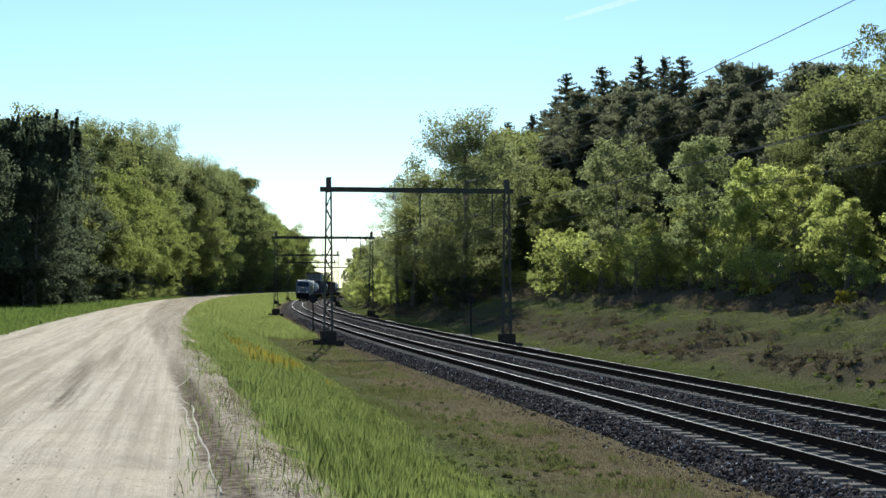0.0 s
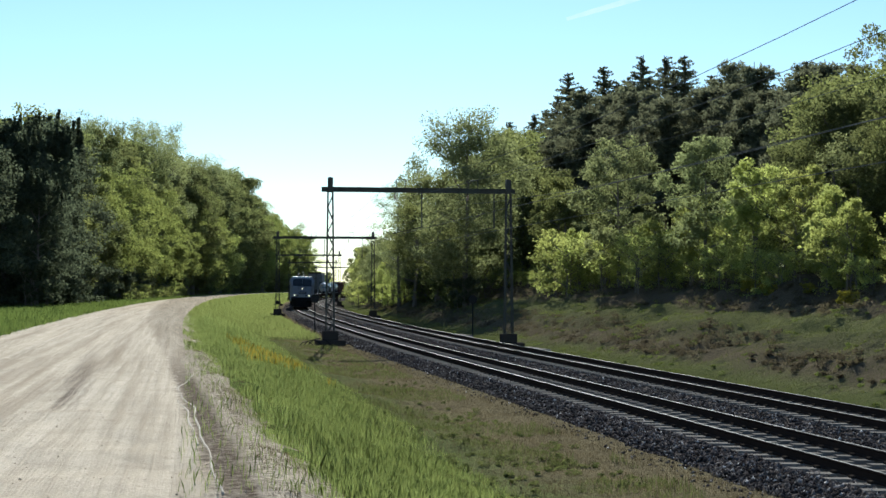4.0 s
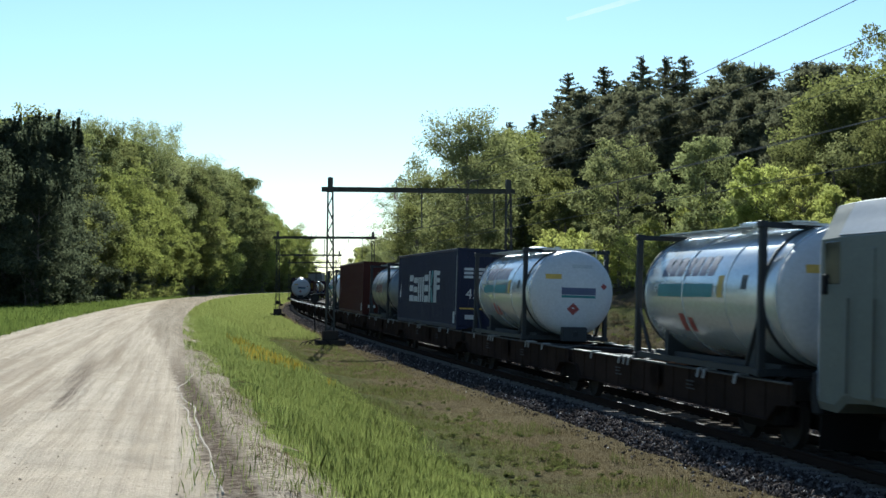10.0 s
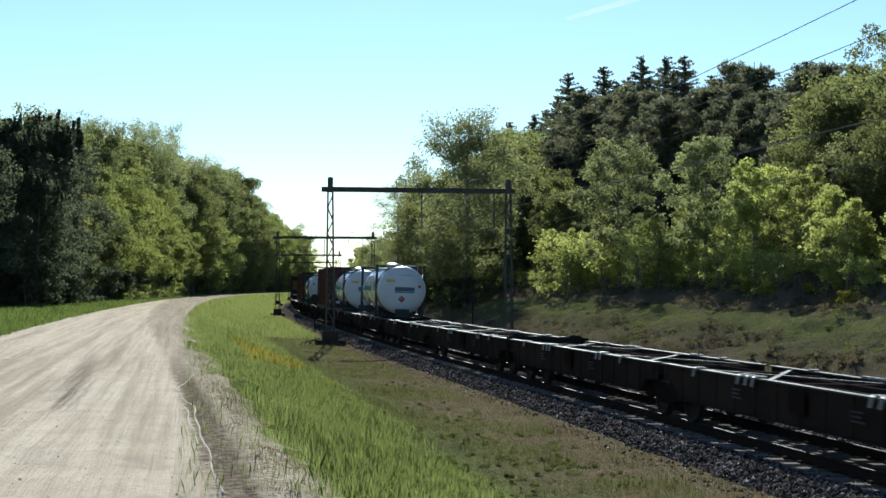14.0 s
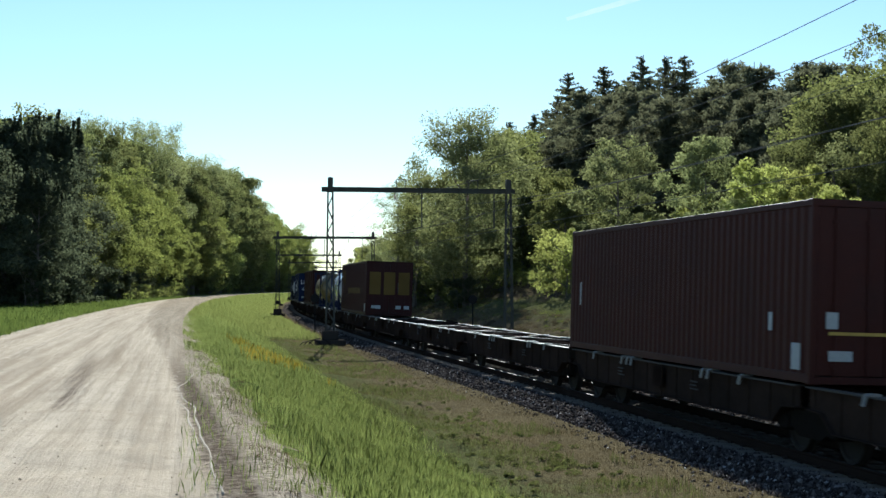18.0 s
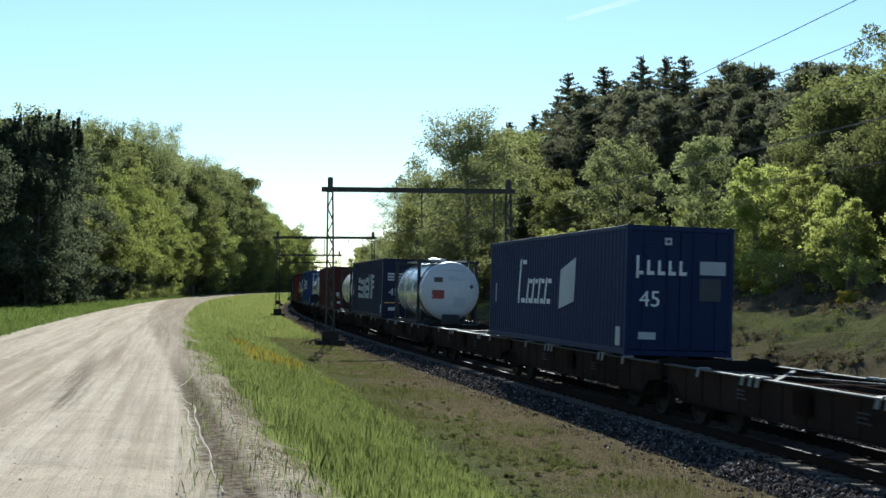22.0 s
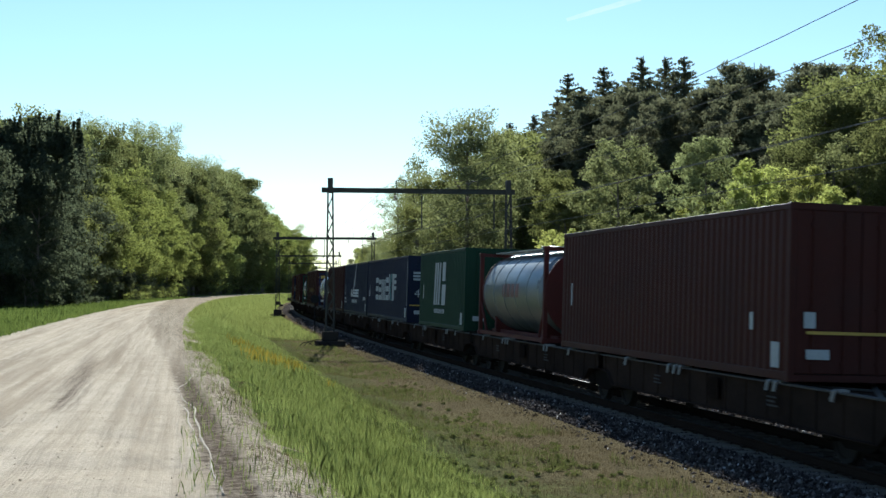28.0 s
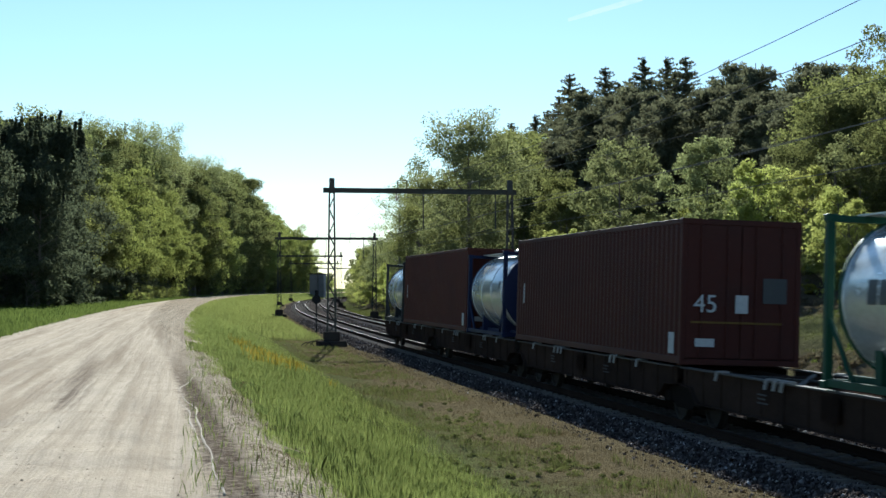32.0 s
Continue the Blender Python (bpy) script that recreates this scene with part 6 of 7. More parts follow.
def conifer(name, seed, h, r, base, label, bare=False):
    """A spruce with drooping whorls, or a pine with a bare stem and flat tufts."""
    rng = np.random.default_rng(seed)
    tree = thing(name, label, "tree")
    wood, pts = trunk_shape(rng, h, h * 0.011, 0.012, 1.0)
    cen, spr, along = [], [], []
    n = 44 if not bare else 17
    for i in range(n):
        u = (i + 0.5 * rng.random()) / n
        z = h * (base + (0.985 - base) * u)
        reach = r * ((1 - u) ** 0.62 * 0.97 + 0.03) if not bare else r * (math.sin(math.pi * (0.2 + 0.75 * u)) ** 0.8)
        for k in range(7 if not bare else 5):
            ang = k * 2 * math.pi / (7 if not bare else 5) + i * 0.7 + rng.random() * 0.9
            L = reach * (0.55 + 0.6 * rng.random())
            z = h * (base + (0.985 - base) * min(1.0, max(0.0, u + rng.normal() * 0.012)))
            drop = (0.45 * u * u - 0.25 + 0.2 * rng.random()) * L if not bare else 0.35 * L
            p0, p1 = Vector((0, 0, z)), Vector((math.cos(ang) * L, math.sin(ang) * L, z + drop))
            wood.rod(p0, p1, 0.035 * (1.2 - u), 3, 0.008)
            m = max(3, int(L / 0.2)) if not bare else max(2, int(L / 0.42))
            for j in range(m):
                t = (j + 0.6) / m
                cen.append(tuple(p0.lerp(p1, t)))
                spr.append((0.07 + 0.04 * min(L, 2.0) if not bare else 0.5) * (0.7 + 0.5 * rng.random()))
    if not bare:
        for j in range(9):
            cen.append((0, 0, h * (0.93 + 0.0078 * j)))
            spr.append(0.07 - 0.006 * j)
    part("trunk", wood, M_PINEBARK, tree)
    v, f = leaf_cloud(rng, np.array(cen), np.array(spr), 8 if not bare else 40, 0.09 if not bare else 0.115, 1.7, 0.75)
    part("crown", bulk_mesh("crown", v, f, M_NEEDLE), None, tree)
    return tree


def plant(proto, s, q, turn, scale=1.0, label="", group=""):
    """A copy of a plant that stands on the ground at (s, q)."""
    z = float(rough_ground(np.array([float(s)]), np.array([float(q)]))[0])
    c = copy_thing(proto, Matrix.Translation(spot(s, q, z - 0.05)) @ pose(0, 0, 0, 0, 0, turn))
    c.scale = (scale, scale, scale)
    tagged(c, label, "", group)
    return c


def build_plants():
    rng = random.Random(4)
    oak = "tall broad-leaved tree in fresh spring leaf"
    big = [broadleaf("oak_tree", 11 + i, 16, 5.2, 0.2, None, 105, 0.11, M_LEAF_OAK if i != 1 else M_LEAF_DEEP, 280, label=oak) for i in range(3)]
    wide = [broadleaf("oak_tree", 21 + i, 16, 5.2, 0.14, None, 80, 0.15, (M_LEAF_OAK, M_LEAF_DEEP)[i], 230, label=oak) for i in range(2)]
    tall = [broadleaf("poplar_tree", 31 + i, 20, 5.0, 0.12, None, 70, 0.15, (M_LEAF_DEEP, M_LEAF_OAK)[i], 290, label="tall leafy tree at the edge of the wood") for i in range(2)]
    airy = broadleaf("birch_tree", 47, 15, 4.2, 0.2, None, 105, 0.062, M_LEAF_PALE, 150, label="thin-leaved spring tree with visible branches", open_=0.35)
    young = [broadleaf("young_tree", 51 + i, 9, 2.7, 0.25, None, 80, 0.075, M_LEAF_PALE, 210, label="young tree with fresh green leaves on the bank") for i in range(2)]
    lime = broadleaf("lime_green_tree", 61, 7, 2.2, 0.08, None, 76, 0.07, M_LEAF_LIME, 165, stems=3, label="bright yellow-green young tree on the bank")
    shrubs = [broadleaf("shrub", 71 + i, 2.6, 1.7, 0.04, None, (30, 28, 24)[i], (0.062, 0.08, 0.12)[i], (M_LEAF_LIME, M_LEAF_OAK, M_LEAF_DEEP)[i], (60, 66, 70)[i], stems=4, label=("bright yellow-green shrub on the bank", "green shrub at the wood's edge", "dark green shrub in the shade of trees")[i]) for i in range(3)]
    broom = broadleaf("broom_bush", 81, 1.1, 0.9, 0.05, None, 30, 0.06, M_BROOM, 46, stems=5, label="broom bush with yellow flowers on the bank")
    spruce = [conifer("spruce_tree", 91 + i, 21, 4.9, 0.12, "dark spruce with a pointed top above the wood") for i in range(2)]
    pine = [conifer("pine_tree", 101 + i, 18, 3.6, 0.34, "dark pine with a bare trunk", bare=True) for i in range(2)]
    bright = broadleaf("bright_tree", 43, 14, 5.0, 0.16, None, 84, 0.11, M_LEAF_BRIGHT, 270, label="green tree reaching down beside the road, sunlight put into its leaf colour")
    # The shaded near face of the wood is coloured into this tree's leaves.
    shaded_tree = broadleaf("dark_leaved_tree", 41, 16, 5.0, 0.06, None, 70, 0.14, M_LEAF_SHADED, 260, label="tree with upright shoots beside the field, shade put into its leaf colour", shoots=28)
    # Shrub whose leaf colour carries the darkness under the trees.
    shade = broadleaf("shade_shrub", 75, 2.6, 1.7, 0.04, None, 40, 0.09, M_LEAF_SHADED, 70, stems=4, label="shrub under the wood, shade put into its leaf colour")
    dome = broadleaf("oak_tree", 19, 17, 5.5, 0.2, None, 90, 0.1, M_LEAF_PALE, 400, label="large round-crowned oak beside the railway")
    protos = [dome, shade, bright, shaded_tree] + big + wide + tall + [airy] + young + [lime] + shrubs + [broom] + spruce + pine
    spin = lambda: rng.uniform(0, 360)
    put = lambda p, s, q, h, label="": plant(p, s, q, spin(), h / HEIGHT[p], label, "trees of the wood" if HEIGHT[p] > 5 else "shrubs on the bank")
    HEIGHT.update({p: h for p, h in zip(protos, [17, 2.6, 14, 16] + [16] * 5 + [20] * 2 + [15] + [9] * 2 + [7] + [2.6] * 3 + [1.1] + [21] * 2 + [18] * 2)})
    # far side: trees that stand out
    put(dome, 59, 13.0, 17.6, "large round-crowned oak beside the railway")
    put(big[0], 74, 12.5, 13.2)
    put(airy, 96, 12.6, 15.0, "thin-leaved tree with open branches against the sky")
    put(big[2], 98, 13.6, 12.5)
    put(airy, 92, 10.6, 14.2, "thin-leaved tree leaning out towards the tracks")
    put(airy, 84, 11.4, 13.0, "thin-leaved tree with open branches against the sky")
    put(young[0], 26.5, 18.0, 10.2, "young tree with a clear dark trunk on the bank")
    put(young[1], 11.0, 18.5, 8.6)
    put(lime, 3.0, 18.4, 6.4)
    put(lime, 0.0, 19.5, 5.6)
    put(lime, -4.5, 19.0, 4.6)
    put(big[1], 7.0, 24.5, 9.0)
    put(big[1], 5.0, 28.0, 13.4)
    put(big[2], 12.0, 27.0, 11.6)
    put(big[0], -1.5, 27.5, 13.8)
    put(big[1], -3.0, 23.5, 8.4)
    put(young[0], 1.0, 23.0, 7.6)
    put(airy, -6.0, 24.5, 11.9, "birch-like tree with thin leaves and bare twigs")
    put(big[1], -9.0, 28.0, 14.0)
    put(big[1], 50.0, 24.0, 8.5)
    # dark conifers behind: single spires, then the mass below them
    for s, h in ((158, 25.4), (149, 22.0), (137, 24.3), (126, 23.5), (117, 24.4), (110, 26.2), (104, 24.0), (98, 21.8), (92, 24.3), (86, 21.6), (80, 21.8), (75, 22.8), (71, 20.0), (67, 21.8), (62.6, 19.8), (60, 20.6), (83, 20.4), (54, 17.6), (32, 15.9), (35.5, 14.4)):
        put(spruce[int(s) % 2], s, 34 + rng.uniform(-0.4, 0.4), h)
    crest = lambda s: float(np.interp(s, [20, 26, 32, 38, 46, 56, 74, 92, 110, 130, 160], [14.6, 14.6, 15.4, 14.8, 17.4, 18.4, 20.6, 22.2, 24.0, 23.0, 24.0]))
    for i in range(13):
        s = 14 + i * 6.0
        put(pine[i % 2], s + rng.uniform(-1, 1), 28.0 + rng.uniform(-1.5, 1.5), rng.uniform(0.8, 0.88) * crest(s))
        put(pine[(i + 1) % 2], s + 3.0 + rng.uniform(-1.5, 1.5), 32 + rng.uniform(-1.0, 1.5), rng.uniform(0.9, 0.98) * crest(s + 3))
    for i in range(24):
        s = 24 + i * 5.6
        put(pine[i % 2] if i % 3 else spruce[0], s + rng.uniform(-2, 2), 39 + rng.uniform(-2, 3), rng.uniform(0.84, 0.93) * crest(s - 6))
    for s in (44, 49, 33, 30):
        put(pine[s % 2], s, 34.5, crest(s) * 1.02)
    for s, q, h in ((98, 24, 17.5), (90, 22.5, 15.5), (106, 26, 18.0), (84, 24, 13.5), (112, 28, 19.0), (120, 24, 17)):
        put(wide[s % 2], s, q, h)
    for i in range(10):
        s = 82 + i * 12
        put(wide[i % 2], s + rng.uniform(-2, 2), 22 + rng.uniform(-1, 3), rng.uniform(10.5, 13.5))
        put(tall[i % 2], s + 5 + rng.uniform(-2, 2), 31 + rng.uniform(-2, 4), rng.uniform(13, 17))
    # low undergrowth deep in the wood
    for i in range(26):
        put(shrubs[2], -14 + i * 4.6 + rng.uniform(-1.5, 1.5), 26 + rng.uniform(-1, 3), rng.uniform(3.0, 4.6))
        put(wide[1], -20 + i * 5.2 + rng.uniform(-2, 2), 50 + rng.uniform(-4, 8), rng.uniform(7, 9.5))
    for s, q, h in ((128, 12.5, 9.0), (140, 11.5, 8.0), (152, 12, 9.5), (168, 12, 8.5), (185, 12, 9.5), (203, 12.5, 9.0), (222, 12, 10), (240, 12, 9), (262, 12, 10), (285, 13, 9)):
        put(rng.choice(wide + [young[0], lime]), s, q, h)
        put(rng.choice(shrubs[:2]), s + 5, q - 2.5, rng.uniform(2.2, 3.6))
    for i in range(16):
        put(rng.choice(wide + tall), 300 + 14 * i, 12 + rng.uniform(0, 6) + i * 0.3, rng.uniform(8, 12))
    # low growth under the oaks down the line
    for i in range(22):
        s = 56 + i * 3.6
        put((shade, shrubs[2], shrubs[1])[i % 3], s + rng.uniform(-1, 1), rng.uniform(12.2, 14.5), rng.uniform(2.0, 4.2))
    for s, q, h in ((52, 20.5, 8.0), (58, 21.5, 9.5), (65, 22.0, 11.0), (72, 21.0, 12.0)):
        put(wide[s % 2], s, q, h)
    for s, q, h in ((101, 10.6, 5.0), (109, 10.4, 5.6), (92, 11.4, 3.6)):
        put(lime, s, q, h)
    # shrubs along the top of the bank
    for i in range(46):
        s = -24 + i * 3.1 + rng.uniform(-1, 1)
        p = shrubs[rng.choice((0, 0, 1, 1, 0))]
        put(p, s, rng.uniform(18.4, 21.0), rng.uniform(1.5, 3.4))
        if i % 2 == 0 and s > 28:
            put(shrubs[rng.choice((1, 2))], s + 1.5, rng.uniform(21.0, 25.0), rng.uniform(2.2, 4.0))
    for i in range(24):
        put(shrubs[0], -22 + i * 3.6 + rng.uniform(-0.8, 0.8), rng.uniform(17.2, 18.4), rng.uniform(1.0, 2.4))
    for s, q, h in ((42, 17.5, 5.2), (37, 17.8, 4.6), (30, 18.0, 4.4), (21.5, 18.8, 4.6), (-8, 18.0, 4.2), (-12, 19.5, 5.0), (14, 19.0, 5.4)):
        put(lime, s, q, h)
    for s, q, h in ((35, 16.5, 4.2), (33, 16.8, 3.4), (26, 18.5, 3.6), (19, 17.2, 3.2), (16, 17.4, 2.6)):
        put(shrubs[0], s, q, h)
    for s, q in ((2.3, 17.6), (1.4, 17.4), (0.2, 17.7), (-0.8, 17.5), (-4.8, 17.6), (-12.0, 16.0)):
        put(broom, s, q, rng.uniform(0.4, 0.6))
    # near side: the wood beyond the road
    for i in range(15):
        s = 34 + i * 13.5
        put(shaded_tree if i < 3 else tall[i % 2], s + rng.uniform(-3, 3), -25 + rng.uniform(-2.0, 1.0), rng.uniform(0.9, 1.05) * (0.88 if i < 3 else 1.0) * float(np.interp(s, [34, 60, 120, 180, 240], [14.6, 16.6, 21.8, 26.0, 28.5])))
        put(shaded_tree if i < 2 else wide[i % 2], s + 6, -23.0 + rng.uniform(-1.2, 1.2), rng.uniform(0.55, 0.72) * float(np.interp(s, [34, 60, 120, 200], [14, 16.5, 21.5, 25])))
        put(tall[(i + 1) % 2], s + 4, -33 + rng.uniform(-3, 3), rng.uniform(0.92, 1.05) * float(np.interp(s, [34, 60, 120, 200], [15.0, 17.5, 22.5, 25.5])))
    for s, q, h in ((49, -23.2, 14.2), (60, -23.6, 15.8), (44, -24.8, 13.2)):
        put(shaded_tree, s, q, h)
    for s, q, h in ((112, -27, 23.5), (124, -28, 23.0), (152, -24.5, 27.4), (163, -24.0, 28.2), (176, -25.0, 27.6), (210, -21.8, 27.6), (222, -21.0, 28.6)):
        put(airy, s, q, h, "tall thin-leaved tree above the wood")
    for i in range(22):
        s = 182 + i * 9.5
        put(tall[0] if s < 290 else bright if i % 2 else tall[1], s, -20.5 + rng.uniform(-1.5, 1.0), float(np.interp(s, [180, 210, 240, 285, 300, 330, 375, 395], [23.6, 25.8, 28.2, 30.4, 25.0, 22.4, 18.6, 16])) * rng.uniform(0.9, 1.0))
        put(wide[i % 2], s + 5, -25 + rng.uniform(-2, 2), 15)
    # Shade at the foot of the wood comes from these shrubs' dark leaves.
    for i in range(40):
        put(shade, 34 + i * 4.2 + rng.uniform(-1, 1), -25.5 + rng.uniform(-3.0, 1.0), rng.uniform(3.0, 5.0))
    # Back rows added to keep light out of the gaps in the wood.
    for i in range(10):
        put(tall[i % 2], 30 + i * 22 + rng.uniform(-3, 3), -46 + rng.uniform(-4, 4), rng.uniform(14, 18))
        put(wide[i % 2], 22 + i * 22 + rng.uniform(-3, 3), -40 + rng.uniform(-4, 4), rng.uniform(12, 15))
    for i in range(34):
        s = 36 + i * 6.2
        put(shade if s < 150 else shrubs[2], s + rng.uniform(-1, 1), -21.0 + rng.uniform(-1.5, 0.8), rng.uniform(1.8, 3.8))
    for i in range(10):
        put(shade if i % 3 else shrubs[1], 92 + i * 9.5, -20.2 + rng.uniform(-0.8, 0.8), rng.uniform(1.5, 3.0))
    for s, q, h in ((88, -22.5, 12.5), (104, -21.8, 15.0), (120, -21.5, 14.5), (138, -21.0, 15.5), (158, -20.8, 14.5), (182, -20.2, 17.5), (204, -19.8, 19.0), (224, -19.4, 16.0)):
        put(bright, s, q, h)
    for i in range(16):
        put(shrubs[i % 2], 84 + i * 4.6 + rng.uniform(-1, 1), -18.2 + rng.uniform(-0.8, 0.5), rng.uniform(0.9, 1.9))
    for i in range(30):
        put(rng.choice(shrubs), 215 + i * 7, -19.0 + rng.uniform(-1.5, 1.2), rng.uniform(2.5, 5.5))
        put(shrubs[2], 218 + i * 7, -23.0 + rng.uniform(-2.5, 2.5), rng.uniform(4.0, 6.5))
    # beyond the bend
    for i in range(14):
        put(rng.choice(wide + tall), 560 + rng.uniform(-30, 30), -95 + i * 11, rng.uniform(8, 10.5))
    for p in protos:
        for o in (*p.children_recursive, p):
            bpy.data.objects.remove(o)


HEIGHT = {}


def blades(name, seed, count, s_rng, q_rng, low, high, width, material, label, mask=None, near_bias=True):
    """Grass blades, thinner with distance, as one mesh."""
    rng = np.random.default_rng(seed)
    if near_bias:
        a, b = s_rng[0] + 64.5, s_rng[1] + 64.5
        s = a * (b / a) ** rng.random(count) - 64.5
    else:
        s = rng.uniform(*s_rng, count)
    q = rng.uniform(*q_rng, count)
    if mask is not None:
        keep = rng.random(count) < mask(s, q)
        s, q = s[keep], q[keep]
    n = len(s)
    far = np.clip((s + 64.5) / 30.0, 1.0, 6.0)
    p = place(s, q, np.where(q < -9.0, np.maximum(rough_ground(s, q), road_height(s, np.minimum(q, -9.25))), rough_ground(s, q)) - 0.02)
    hgt = rng.uniform(low, high, n) * (0.4 + 0.5 * lattice_noise(s * 0.7, q * 0.9, 21) + 0.5 * lattice_noise(s * 7.0, q * 9.0, 22)) * (1 + 0.04 * far)
    ang = rng.uniform(0, 2 * np.pi, n)
    d = np.stack([np.cos(ang), np.sin(ang), np.zeros(n)], 1)
    side = np.stack([-d[:, 1], d[:, 0], np.zeros(n)], 1) * (width * far)[:, None]
    tip = p + d * (hgt * rng.uniform(0.03, 0.38, n))[:, None] + np.stack([np.zeros(n), np.zeros(n), hgt], 1)
    midp = p + d * (hgt * 0.12)[:, None] + np.stack([np.zeros(n), np.zeros(n), hgt * 0.6], 1)
    v = np.stack([p - side, p + side, midp + side * 0.7, tip, midp - side * 0.7], 1).reshape(-1, 3)
    k = np.arange(n)[:, None] * 5
    f = k + np.array([[0, 1, 2, 3, 4]])
    return tagged(new(name, bulk_mesh(name, v, f, material)), label, "grass", kind="stuff")


def tufts(name, seed, count, q_rng, material, label, size):
    """Low leafy tufts with gaps, strewn over the ground in drifts."""
    rng = np.random.default_rng(seed)
    s = 15.0 * (190.0 / 15.0) ** rng.random(count) - 64.5
    q = rng.uniform(*q_rng, count)
    keep = lattice_noise(s * 0.35, q * 0.6, seed) + 0.35 * rng.random(count) > 0.66
    s, q = s[keep], q[keep]
    c = place(s, q, rough_ground(s, q) + size * 0.25)
    far = np.clip((s + 64.5) / 60.0, 0.7, 1.8)
    v, f = leaf_cloud(rng, c, size * (0.4 + 0.8 * rng.random(len(s))) * far, 40, size * 0.15, 1.6, 0.45)
    return tagged(new(name, bulk_mesh(name, v, f, material)), label, "ground cover", kind="stuff")


def stones(name, seed, count, s_rng, q_rng, height, size, material, label, category):
    rng = np.random.default_rng(seed)
    a, b = s_rng[0] + 64.5, s_rng[1] + 64.5
    s = a * (b / a) ** rng.random(count) - 64.5
    q = rng.uniform(*q_rng, count)
    c = place(s, q, height(s, q))
    k = size * rng.uniform(0.5, 1.3, (count, 1, 1)) * rng.uniform(0.7, 1.3, (count, 1, 3))
    base = np.array([[1, 0, 0], [-1, 0, 0], [0, 1, 0], [0, -1, 0], [0, 0, 1], [0, 0, -1]], float)[None] + rng.normal(size=(count, 6, 3)) * 0.25
    ang = rng.uniform(0, 2 * np.pi, count)
    rot = np.zeros((count, 3, 3))
    rot[:, 0, 0], rot[:, 0, 1], rot[:, 1, 0], rot[:, 1, 1], rot[:, 2, 2] = np.cos(ang), -np.sin(ang), np.sin(ang), np.cos(ang), 1
    v = np.einsum("nij,nkj->nki", rot, base * k) + c[:, None, :]
    tri = np.array([[0, 2, 4], [2, 1, 4], [1, 3, 4], [3, 0, 4], [2, 0, 5], [1, 2, 5], [3, 1, 5], [0, 3, 5]])
    f = (np.arange(count)[:, None, None] * 6 + tri[None]).reshape(-1, 3)
    return tagged(new(name, bulk_mesh(name, v.reshape(-1, 3), f, material)), label, category, kind="stuff")


def build_ground_cover():
    edge = lambda s: np.interp(s, [-55, -48, -43, -29, -21], [-9.6, -9.88, -10.06, -10.42, -10.7])
    tall = lambda s, q: np.clip((q - edge(s)) / 1.0 + 0.9 * (lattice_noise(s * 1.3, q * 2.5, 52) - 0.5), 0.03, 1.0) * np.interp(q, [-8.4, -7.0, -6.2], [1, 0.6, 0.08]) * np.where(q > -8.6, np.clip(0.35 + 1.3 * lattice_noise(s * 0.5, q * 0.9, 51), 0, 1), 1)
    blades("tall_grass", 1, 430000, (-54, 150), (-10.7, -6.2), 0.04, 0.17, 0.0019, M_GRASS, "tall fresh green grass on the verge", tall)
    blades("dry_grass", 2, 130000, (-54, 90), (-7.4, -2.1), 0.02, 0.09, 0.0035, M_DRYGRASS, "short dry straw-coloured grass beside the ballast", lambda s, q: np.interp(q + lattice_noise(s * 0.9, q * 0, 71) * 0.5 - 0.2, [-7.4, -5.6, -4.6, -2.7, -2.15], [0.1, 0.5, 1, 1, 0.0]))
    blades("rim_grass", 13, 22000, (-55, -15), (-10.5, -9.2), 0.02, 0.06, 0.003, M_DRYGRASS, "sparse dry tufts along the road's crumbling edge", lambda s, q: (lattice_noise(s * 1.5, q * 3.0, 61) > 0.45) * np.clip((q - edge(s) + 0.4) / 0.3, 0, 1))
    blades("verge_grass", 3, 80000, (-54, 90), (-7.4, -3.2), 0.04, 0.16, 0.0035, M_VERGE, "patchy olive grass on the verge", lambda s, q: (lattice_noise(s * 0.6, q * 0.8, 31) > 0.5) * 1.0)
    blades("grass_tufts", 23, 24000, (-54, 60), (-9.9, -6.8), 0.1, 0.22, 0.002, M_GRASS, "taller tufts in the green verge", lambda s, q: (lattice_noise(s * 1.6, q * 2.2, 55) > 0.64) * np.clip((q - edge(s)) / 0.6, 0, 1))
    blades("far_grass", 12, 60000, (15, 330), (-10.6, -3.0), 0.12, 0.3, 0.004, M_GRASS, "green grass on the verge farther down the line")
    blades("field_grass", 4, 60000, (-36, 150), (-26, -16.4), 0.1, 0.26, 0.008, M_FIELD, "green grass beyond the road, coloured darker for the wood's shade")
    blades("bank_grass", 5, 90000, (-50, 130), (6.9, 19.0), 0.03, 0.11, 0.006, M_BANKGRASS, "patchy olive green grass on the railway bank", lambda s, q: np.clip(np.interp(q, [6.9, 8.5, 9.5, 11.5, 13.5, 15.5, 19], [0.9, 1, 0.45, 0.7, 1, 0.45, 0.2]) + (lattice_noise(s * 0.4, q * 0.5, 33) - 0.5), 0, 1))
    tufts("heath", 6, 1500, (9.2, 12.2), M_HEATH, "dark brown heather and dead bracken on the bank", 0.26)
    tufts("heath", 16, 1500, (15.0, 20.0), M_HEATH, "dark brown heather at the top of the bank", 0.3)
    tufts("tussocks", 17, 1300, (7.6, 19.0), M_TUSSOCK, "low green tussocks on the railway bank", 0.2)
    tufts("verge_tussocks", 18, 900, (-7.2, -3.6), M_VERGE, "low green tussocks on the dry verge", 0.13)
    blades("verge_flowers", 7, 1300, (-30, -14), (-9.2, -6.9), 0.22, 0.38, 0.006, M_ORANGE, "orange-yellow flowering stems in the grass", lambda s, q: (lattice_noise(s * 0.5, q * 1.2, 41) > 0.55) * 1.0, False)
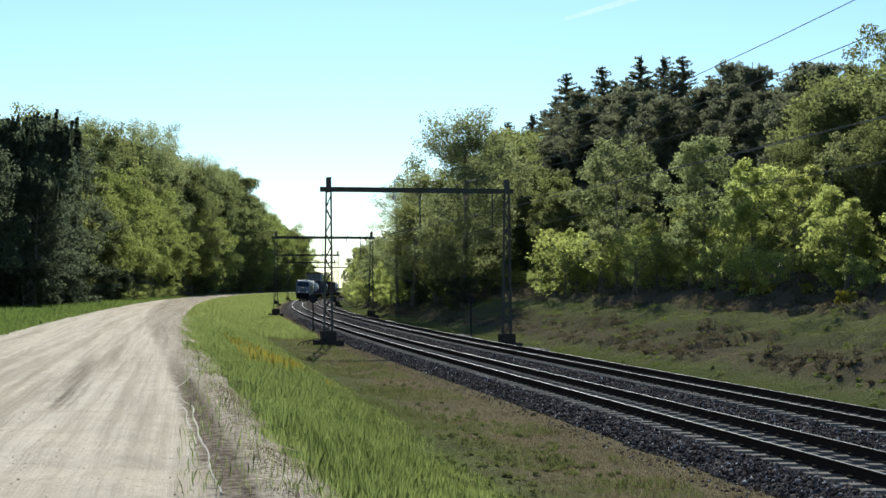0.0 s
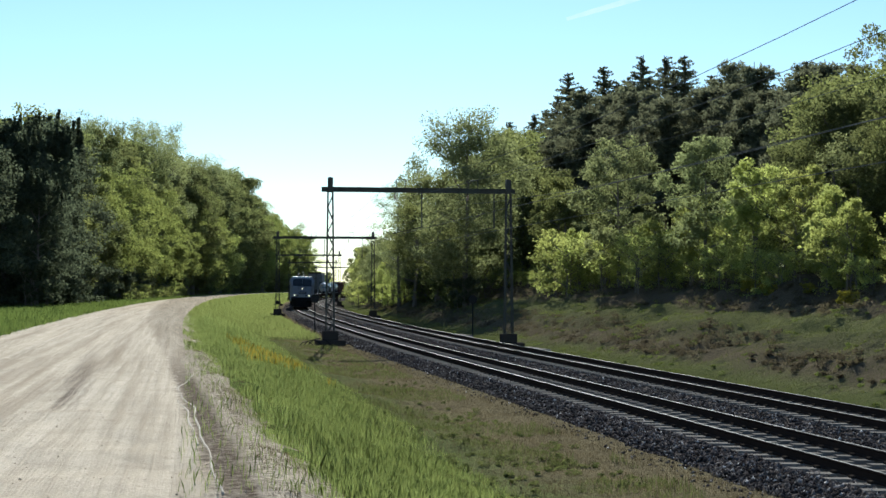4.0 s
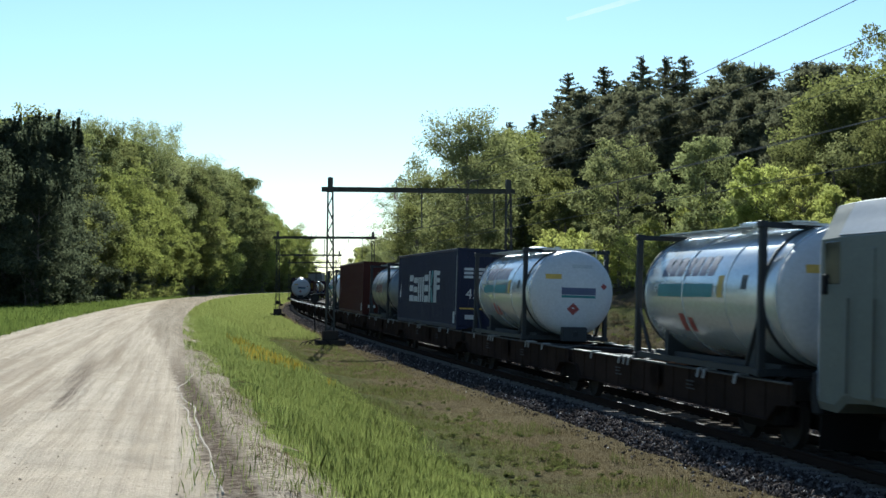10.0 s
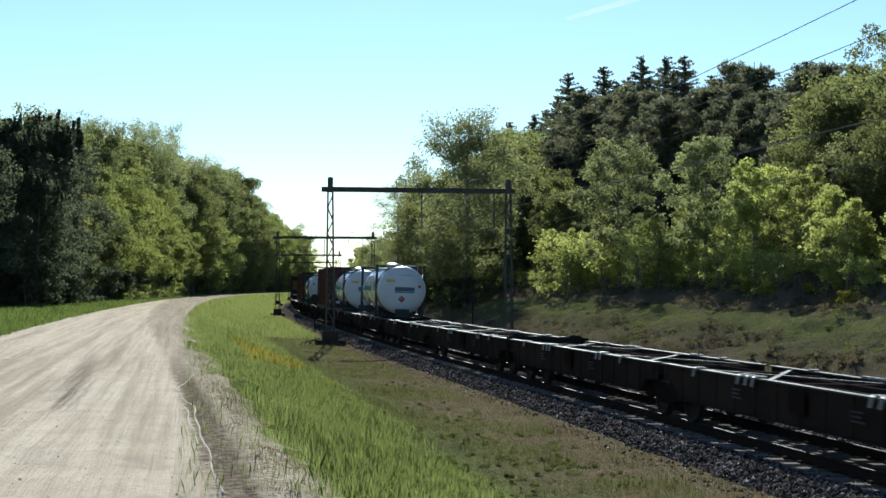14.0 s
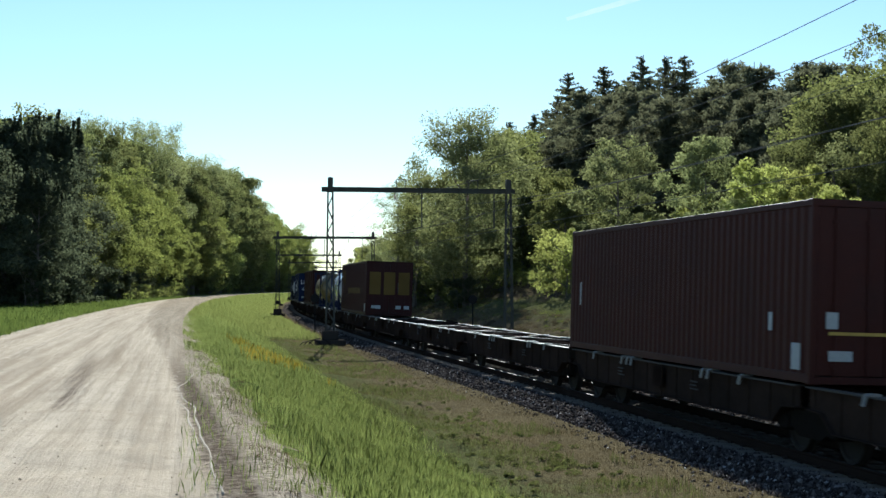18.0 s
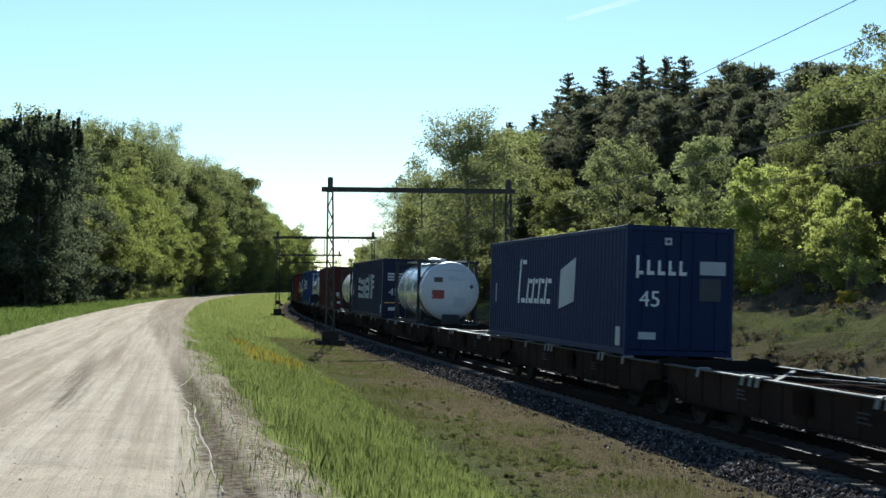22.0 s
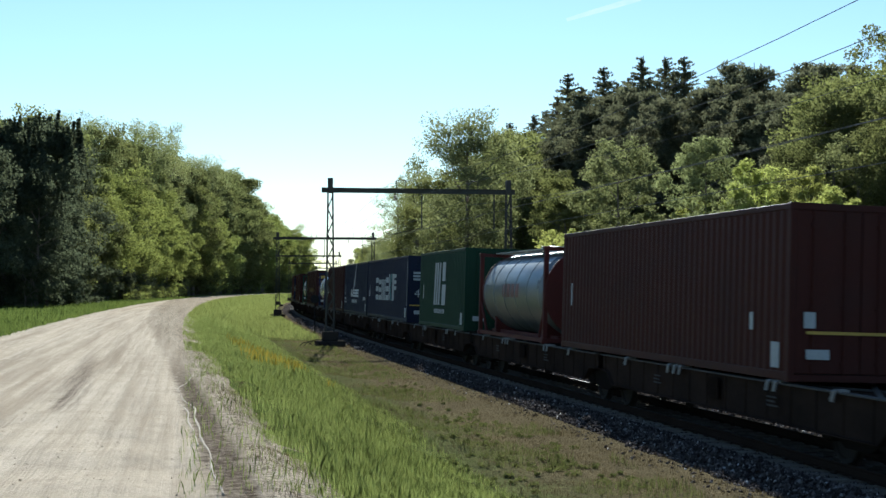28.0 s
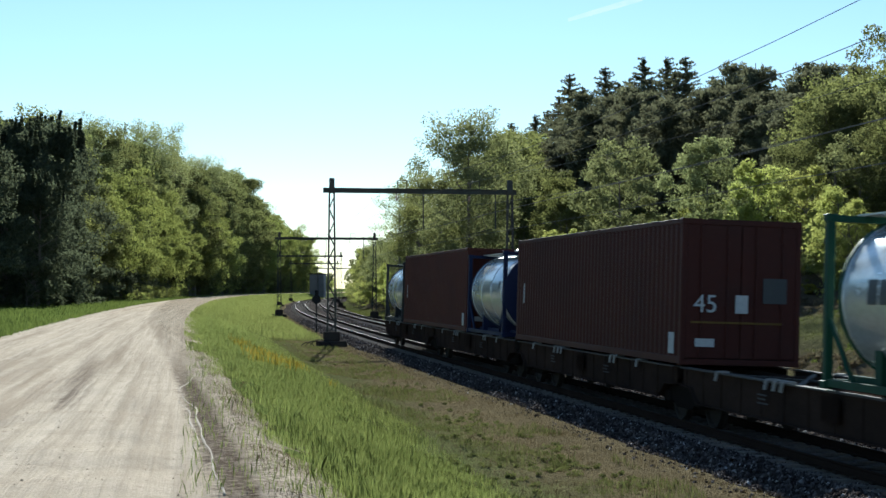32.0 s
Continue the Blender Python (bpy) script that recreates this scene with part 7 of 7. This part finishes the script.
    stones("ballast_stones", 8, 24000, (-52, 60), (-2.45, -0.85), lambda s, q: ballast_height(s, q) + 0.015, 0.034, M_STONE, "loose dark ballast stones", "ballast")
    stones("ballast_stones", 9, 16000, (-52, 60), (0.85, 3.0), lambda s, q: ballast_height(s, q) + 0.015, 0.034, M_STONE, "loose dark ballast stones between the tracks", "ballast")
    stones("ballast_stones", 19, 900, (-52, 40), (-2.95, -2.2), lambda s, q: rough_ground(s, q) + 0.005, 0.028, M_STONE, "ballast stones strayed onto the dry verge", "ballast")
    stones("road_clods", 10, 900, (-57, 10), (-13.5, -9.5), lambda s, q: road_height(s, q) + 0.001, 0.0095, surface("dry_clods", (0.33, 0.26, 0.19), rough=0.95), "small clods and pebbles on the sandy road", "stones")


def far_things():
    """What stands beyond the bend, a streak in the sky, and loose things by the mast."""
    grey = surface("weathered_grey_cladding", (0.16, 0.165, 0.17), rough=0.8)
    hut = thing("lineside_building", "tall grey lineside building far down the track", "building", at=facing(335, -7.6, -0.2))
    part("wall", Shape().box(-2.5, 2.5, -2.0, 2.0, 0, 6.6, 0.03), grey, hut)
    part("roof", Shape().box(-2.7, 2.7, -2.2, 2.2, 6.6, 6.9, 0.04), M_FOOT, hut)
    part("door", Shape().box(-2.56, -2.5, -0.5, 0.5, 0, 2.1), M_SIGN, hut)
    for s_, q_, w_ in ((23.9, 6.75, 0.8), (22.6, 6.8, 0.7), (4.4, 6.75, 0.9), (2.6, 6.9, 0.6)):
        slab = new("concrete_slab", Shape().box(-w_, w_, -0.22, 0.22, -0.1, 0.12, 0.02).mesh("concrete_slab", M_SLEEPER))
        slab.matrix_basis = facing(s_, q_, -0.5, 4.0)
        tagged(slab, "pale concrete slab lying beside the far rail", "concrete slab", "slabs beside the track")
    for k in range(3):
        ang = [math.pi * i / 10 for i in range(11)]
        sh = Shape()
        pts = [Vector((0.1 * k, math.cos(a) * (0.55 - 0.1 * k), math.sin(a) * (0.42 - 0.06 * k) - 0.05)) for a in ang]
        for a, b in zip(pts[:-1], pts[1:]):
            sh.rod(a, b, 0.022, 6)
        ob = new("cable", sh.mesh("cable", M_BLACK))
        ob.matrix_basis = facing(5.4 - 0.4 * k, -4.0 - 0.35 * k, -0.28)
        tagged(ob, "black cable looped up out of the ground by the mast", "cable", "cables at the mast")


def sand_ridges():
    """Thin pale ridges that tyres pressed out of the sand."""
    m = surface("pale_sand", (0.36, 0.29, 0.215), rough=0.95, fine=40, bump=0.3)
    for k, (at_s, at_q) in enumerate((((-54, -51, -48.3, -45.9, -44, -42.2, -40.5, -38.3), (-10.35, -10.43, -10.53, -10.55, -10.72, -10.83, -10.7, -10.52)), ((-50.5, -48.6, -46.4, -44.4), (-10.5, -10.6, -10.64, -10.8)))):
        ss = np.arange(at_s[0], at_s[-1], 0.12)
        qq = np.interp(ss, at_s, at_q)
        qq = np.convolve(np.pad(qq, 5, "edge"), np.ones(11) / 11, "valid") + 0.015 * np.sin(ss * 2.3 + k)
        sh = Shape()
        rings = []
        for s_, q_ in zip(ss, qq):
            z = float(road_height(np.array([s_]), np.array([q_]))[0])
            w = 0.018 + 0.006 * math.sin(s_ * 3.1)
            rings.append([tuple(place(s_, q_ + a, z + b)) for a, b in ((-w, -0.02), (-w * 0.4, 0.008), (w * 0.4, 0.008), (w, -0.02))])
        sh.loft(rings)
        tagged(new("sand_ridge", sh.mesh("sand_ridge", m, smooth=True)), "winding pale ridge of sand beside a wheel rut", "sand ridge", "sand ridges on the road", "structure")


def vapour_trail():
    """A short white streak high in the sky."""
    m = bpy.data.materials.new("ice_cloud")
    m.use_nodes = True
    nt = m.node_tree
    em, tr, mix = nt.nodes.new("ShaderNodeEmission"), nt.nodes.new("ShaderNodeBsdfTransparent"), nt.nodes.new("ShaderNodeMixShader")
    em.inputs[0].default_value, em.inputs[1].default_value = (0.95, 0.98, 1, 1), 0.55
    fade = ramp(nt, noise_node(nt, coords(nt, (0.02, 0.02, 0.05)), 1.0, 3), [(0.3, (0.25, 0.25, 0.25)), (0.7, (0.75, 0.75, 0.75))])
    nt.links.new(calc(nt, "MULTIPLY", fade, 0.6), mix.inputs[0])
    nt.links.new(tr.outputs[0], mix.inputs[1])
    nt.links.new(em.outputs[0], mix.inputs[2])
    nt.links.new(mix.outputs[0], nt.nodes["Material Output"].inputs[0])
    a, b = Vector((263, 2950, 566)), Vector((420, 2950, 612))
    up = Vector((-0.28, 0, 0.96)) * 9
    sh = Shape().loft([[a, a + up * 0.4, a + up * 0.8], [a.lerp(b, 0.3) - up * 0.15, a.lerp(b, 0.3) + up * 0.5, a.lerp(b, 0.3) + up], [b - up * 0.2, b + up * 0.5, b + up * 1.2]], False, False, False)
    tagged(new("vapour_trail", sh.mesh("vapour_trail", m)), "faint white vapour trail in the sky", "vapour trail", kind="structure")


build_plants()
build_ground_cover()
far_things()
sand_ridges()
vapour_trail()


motions()
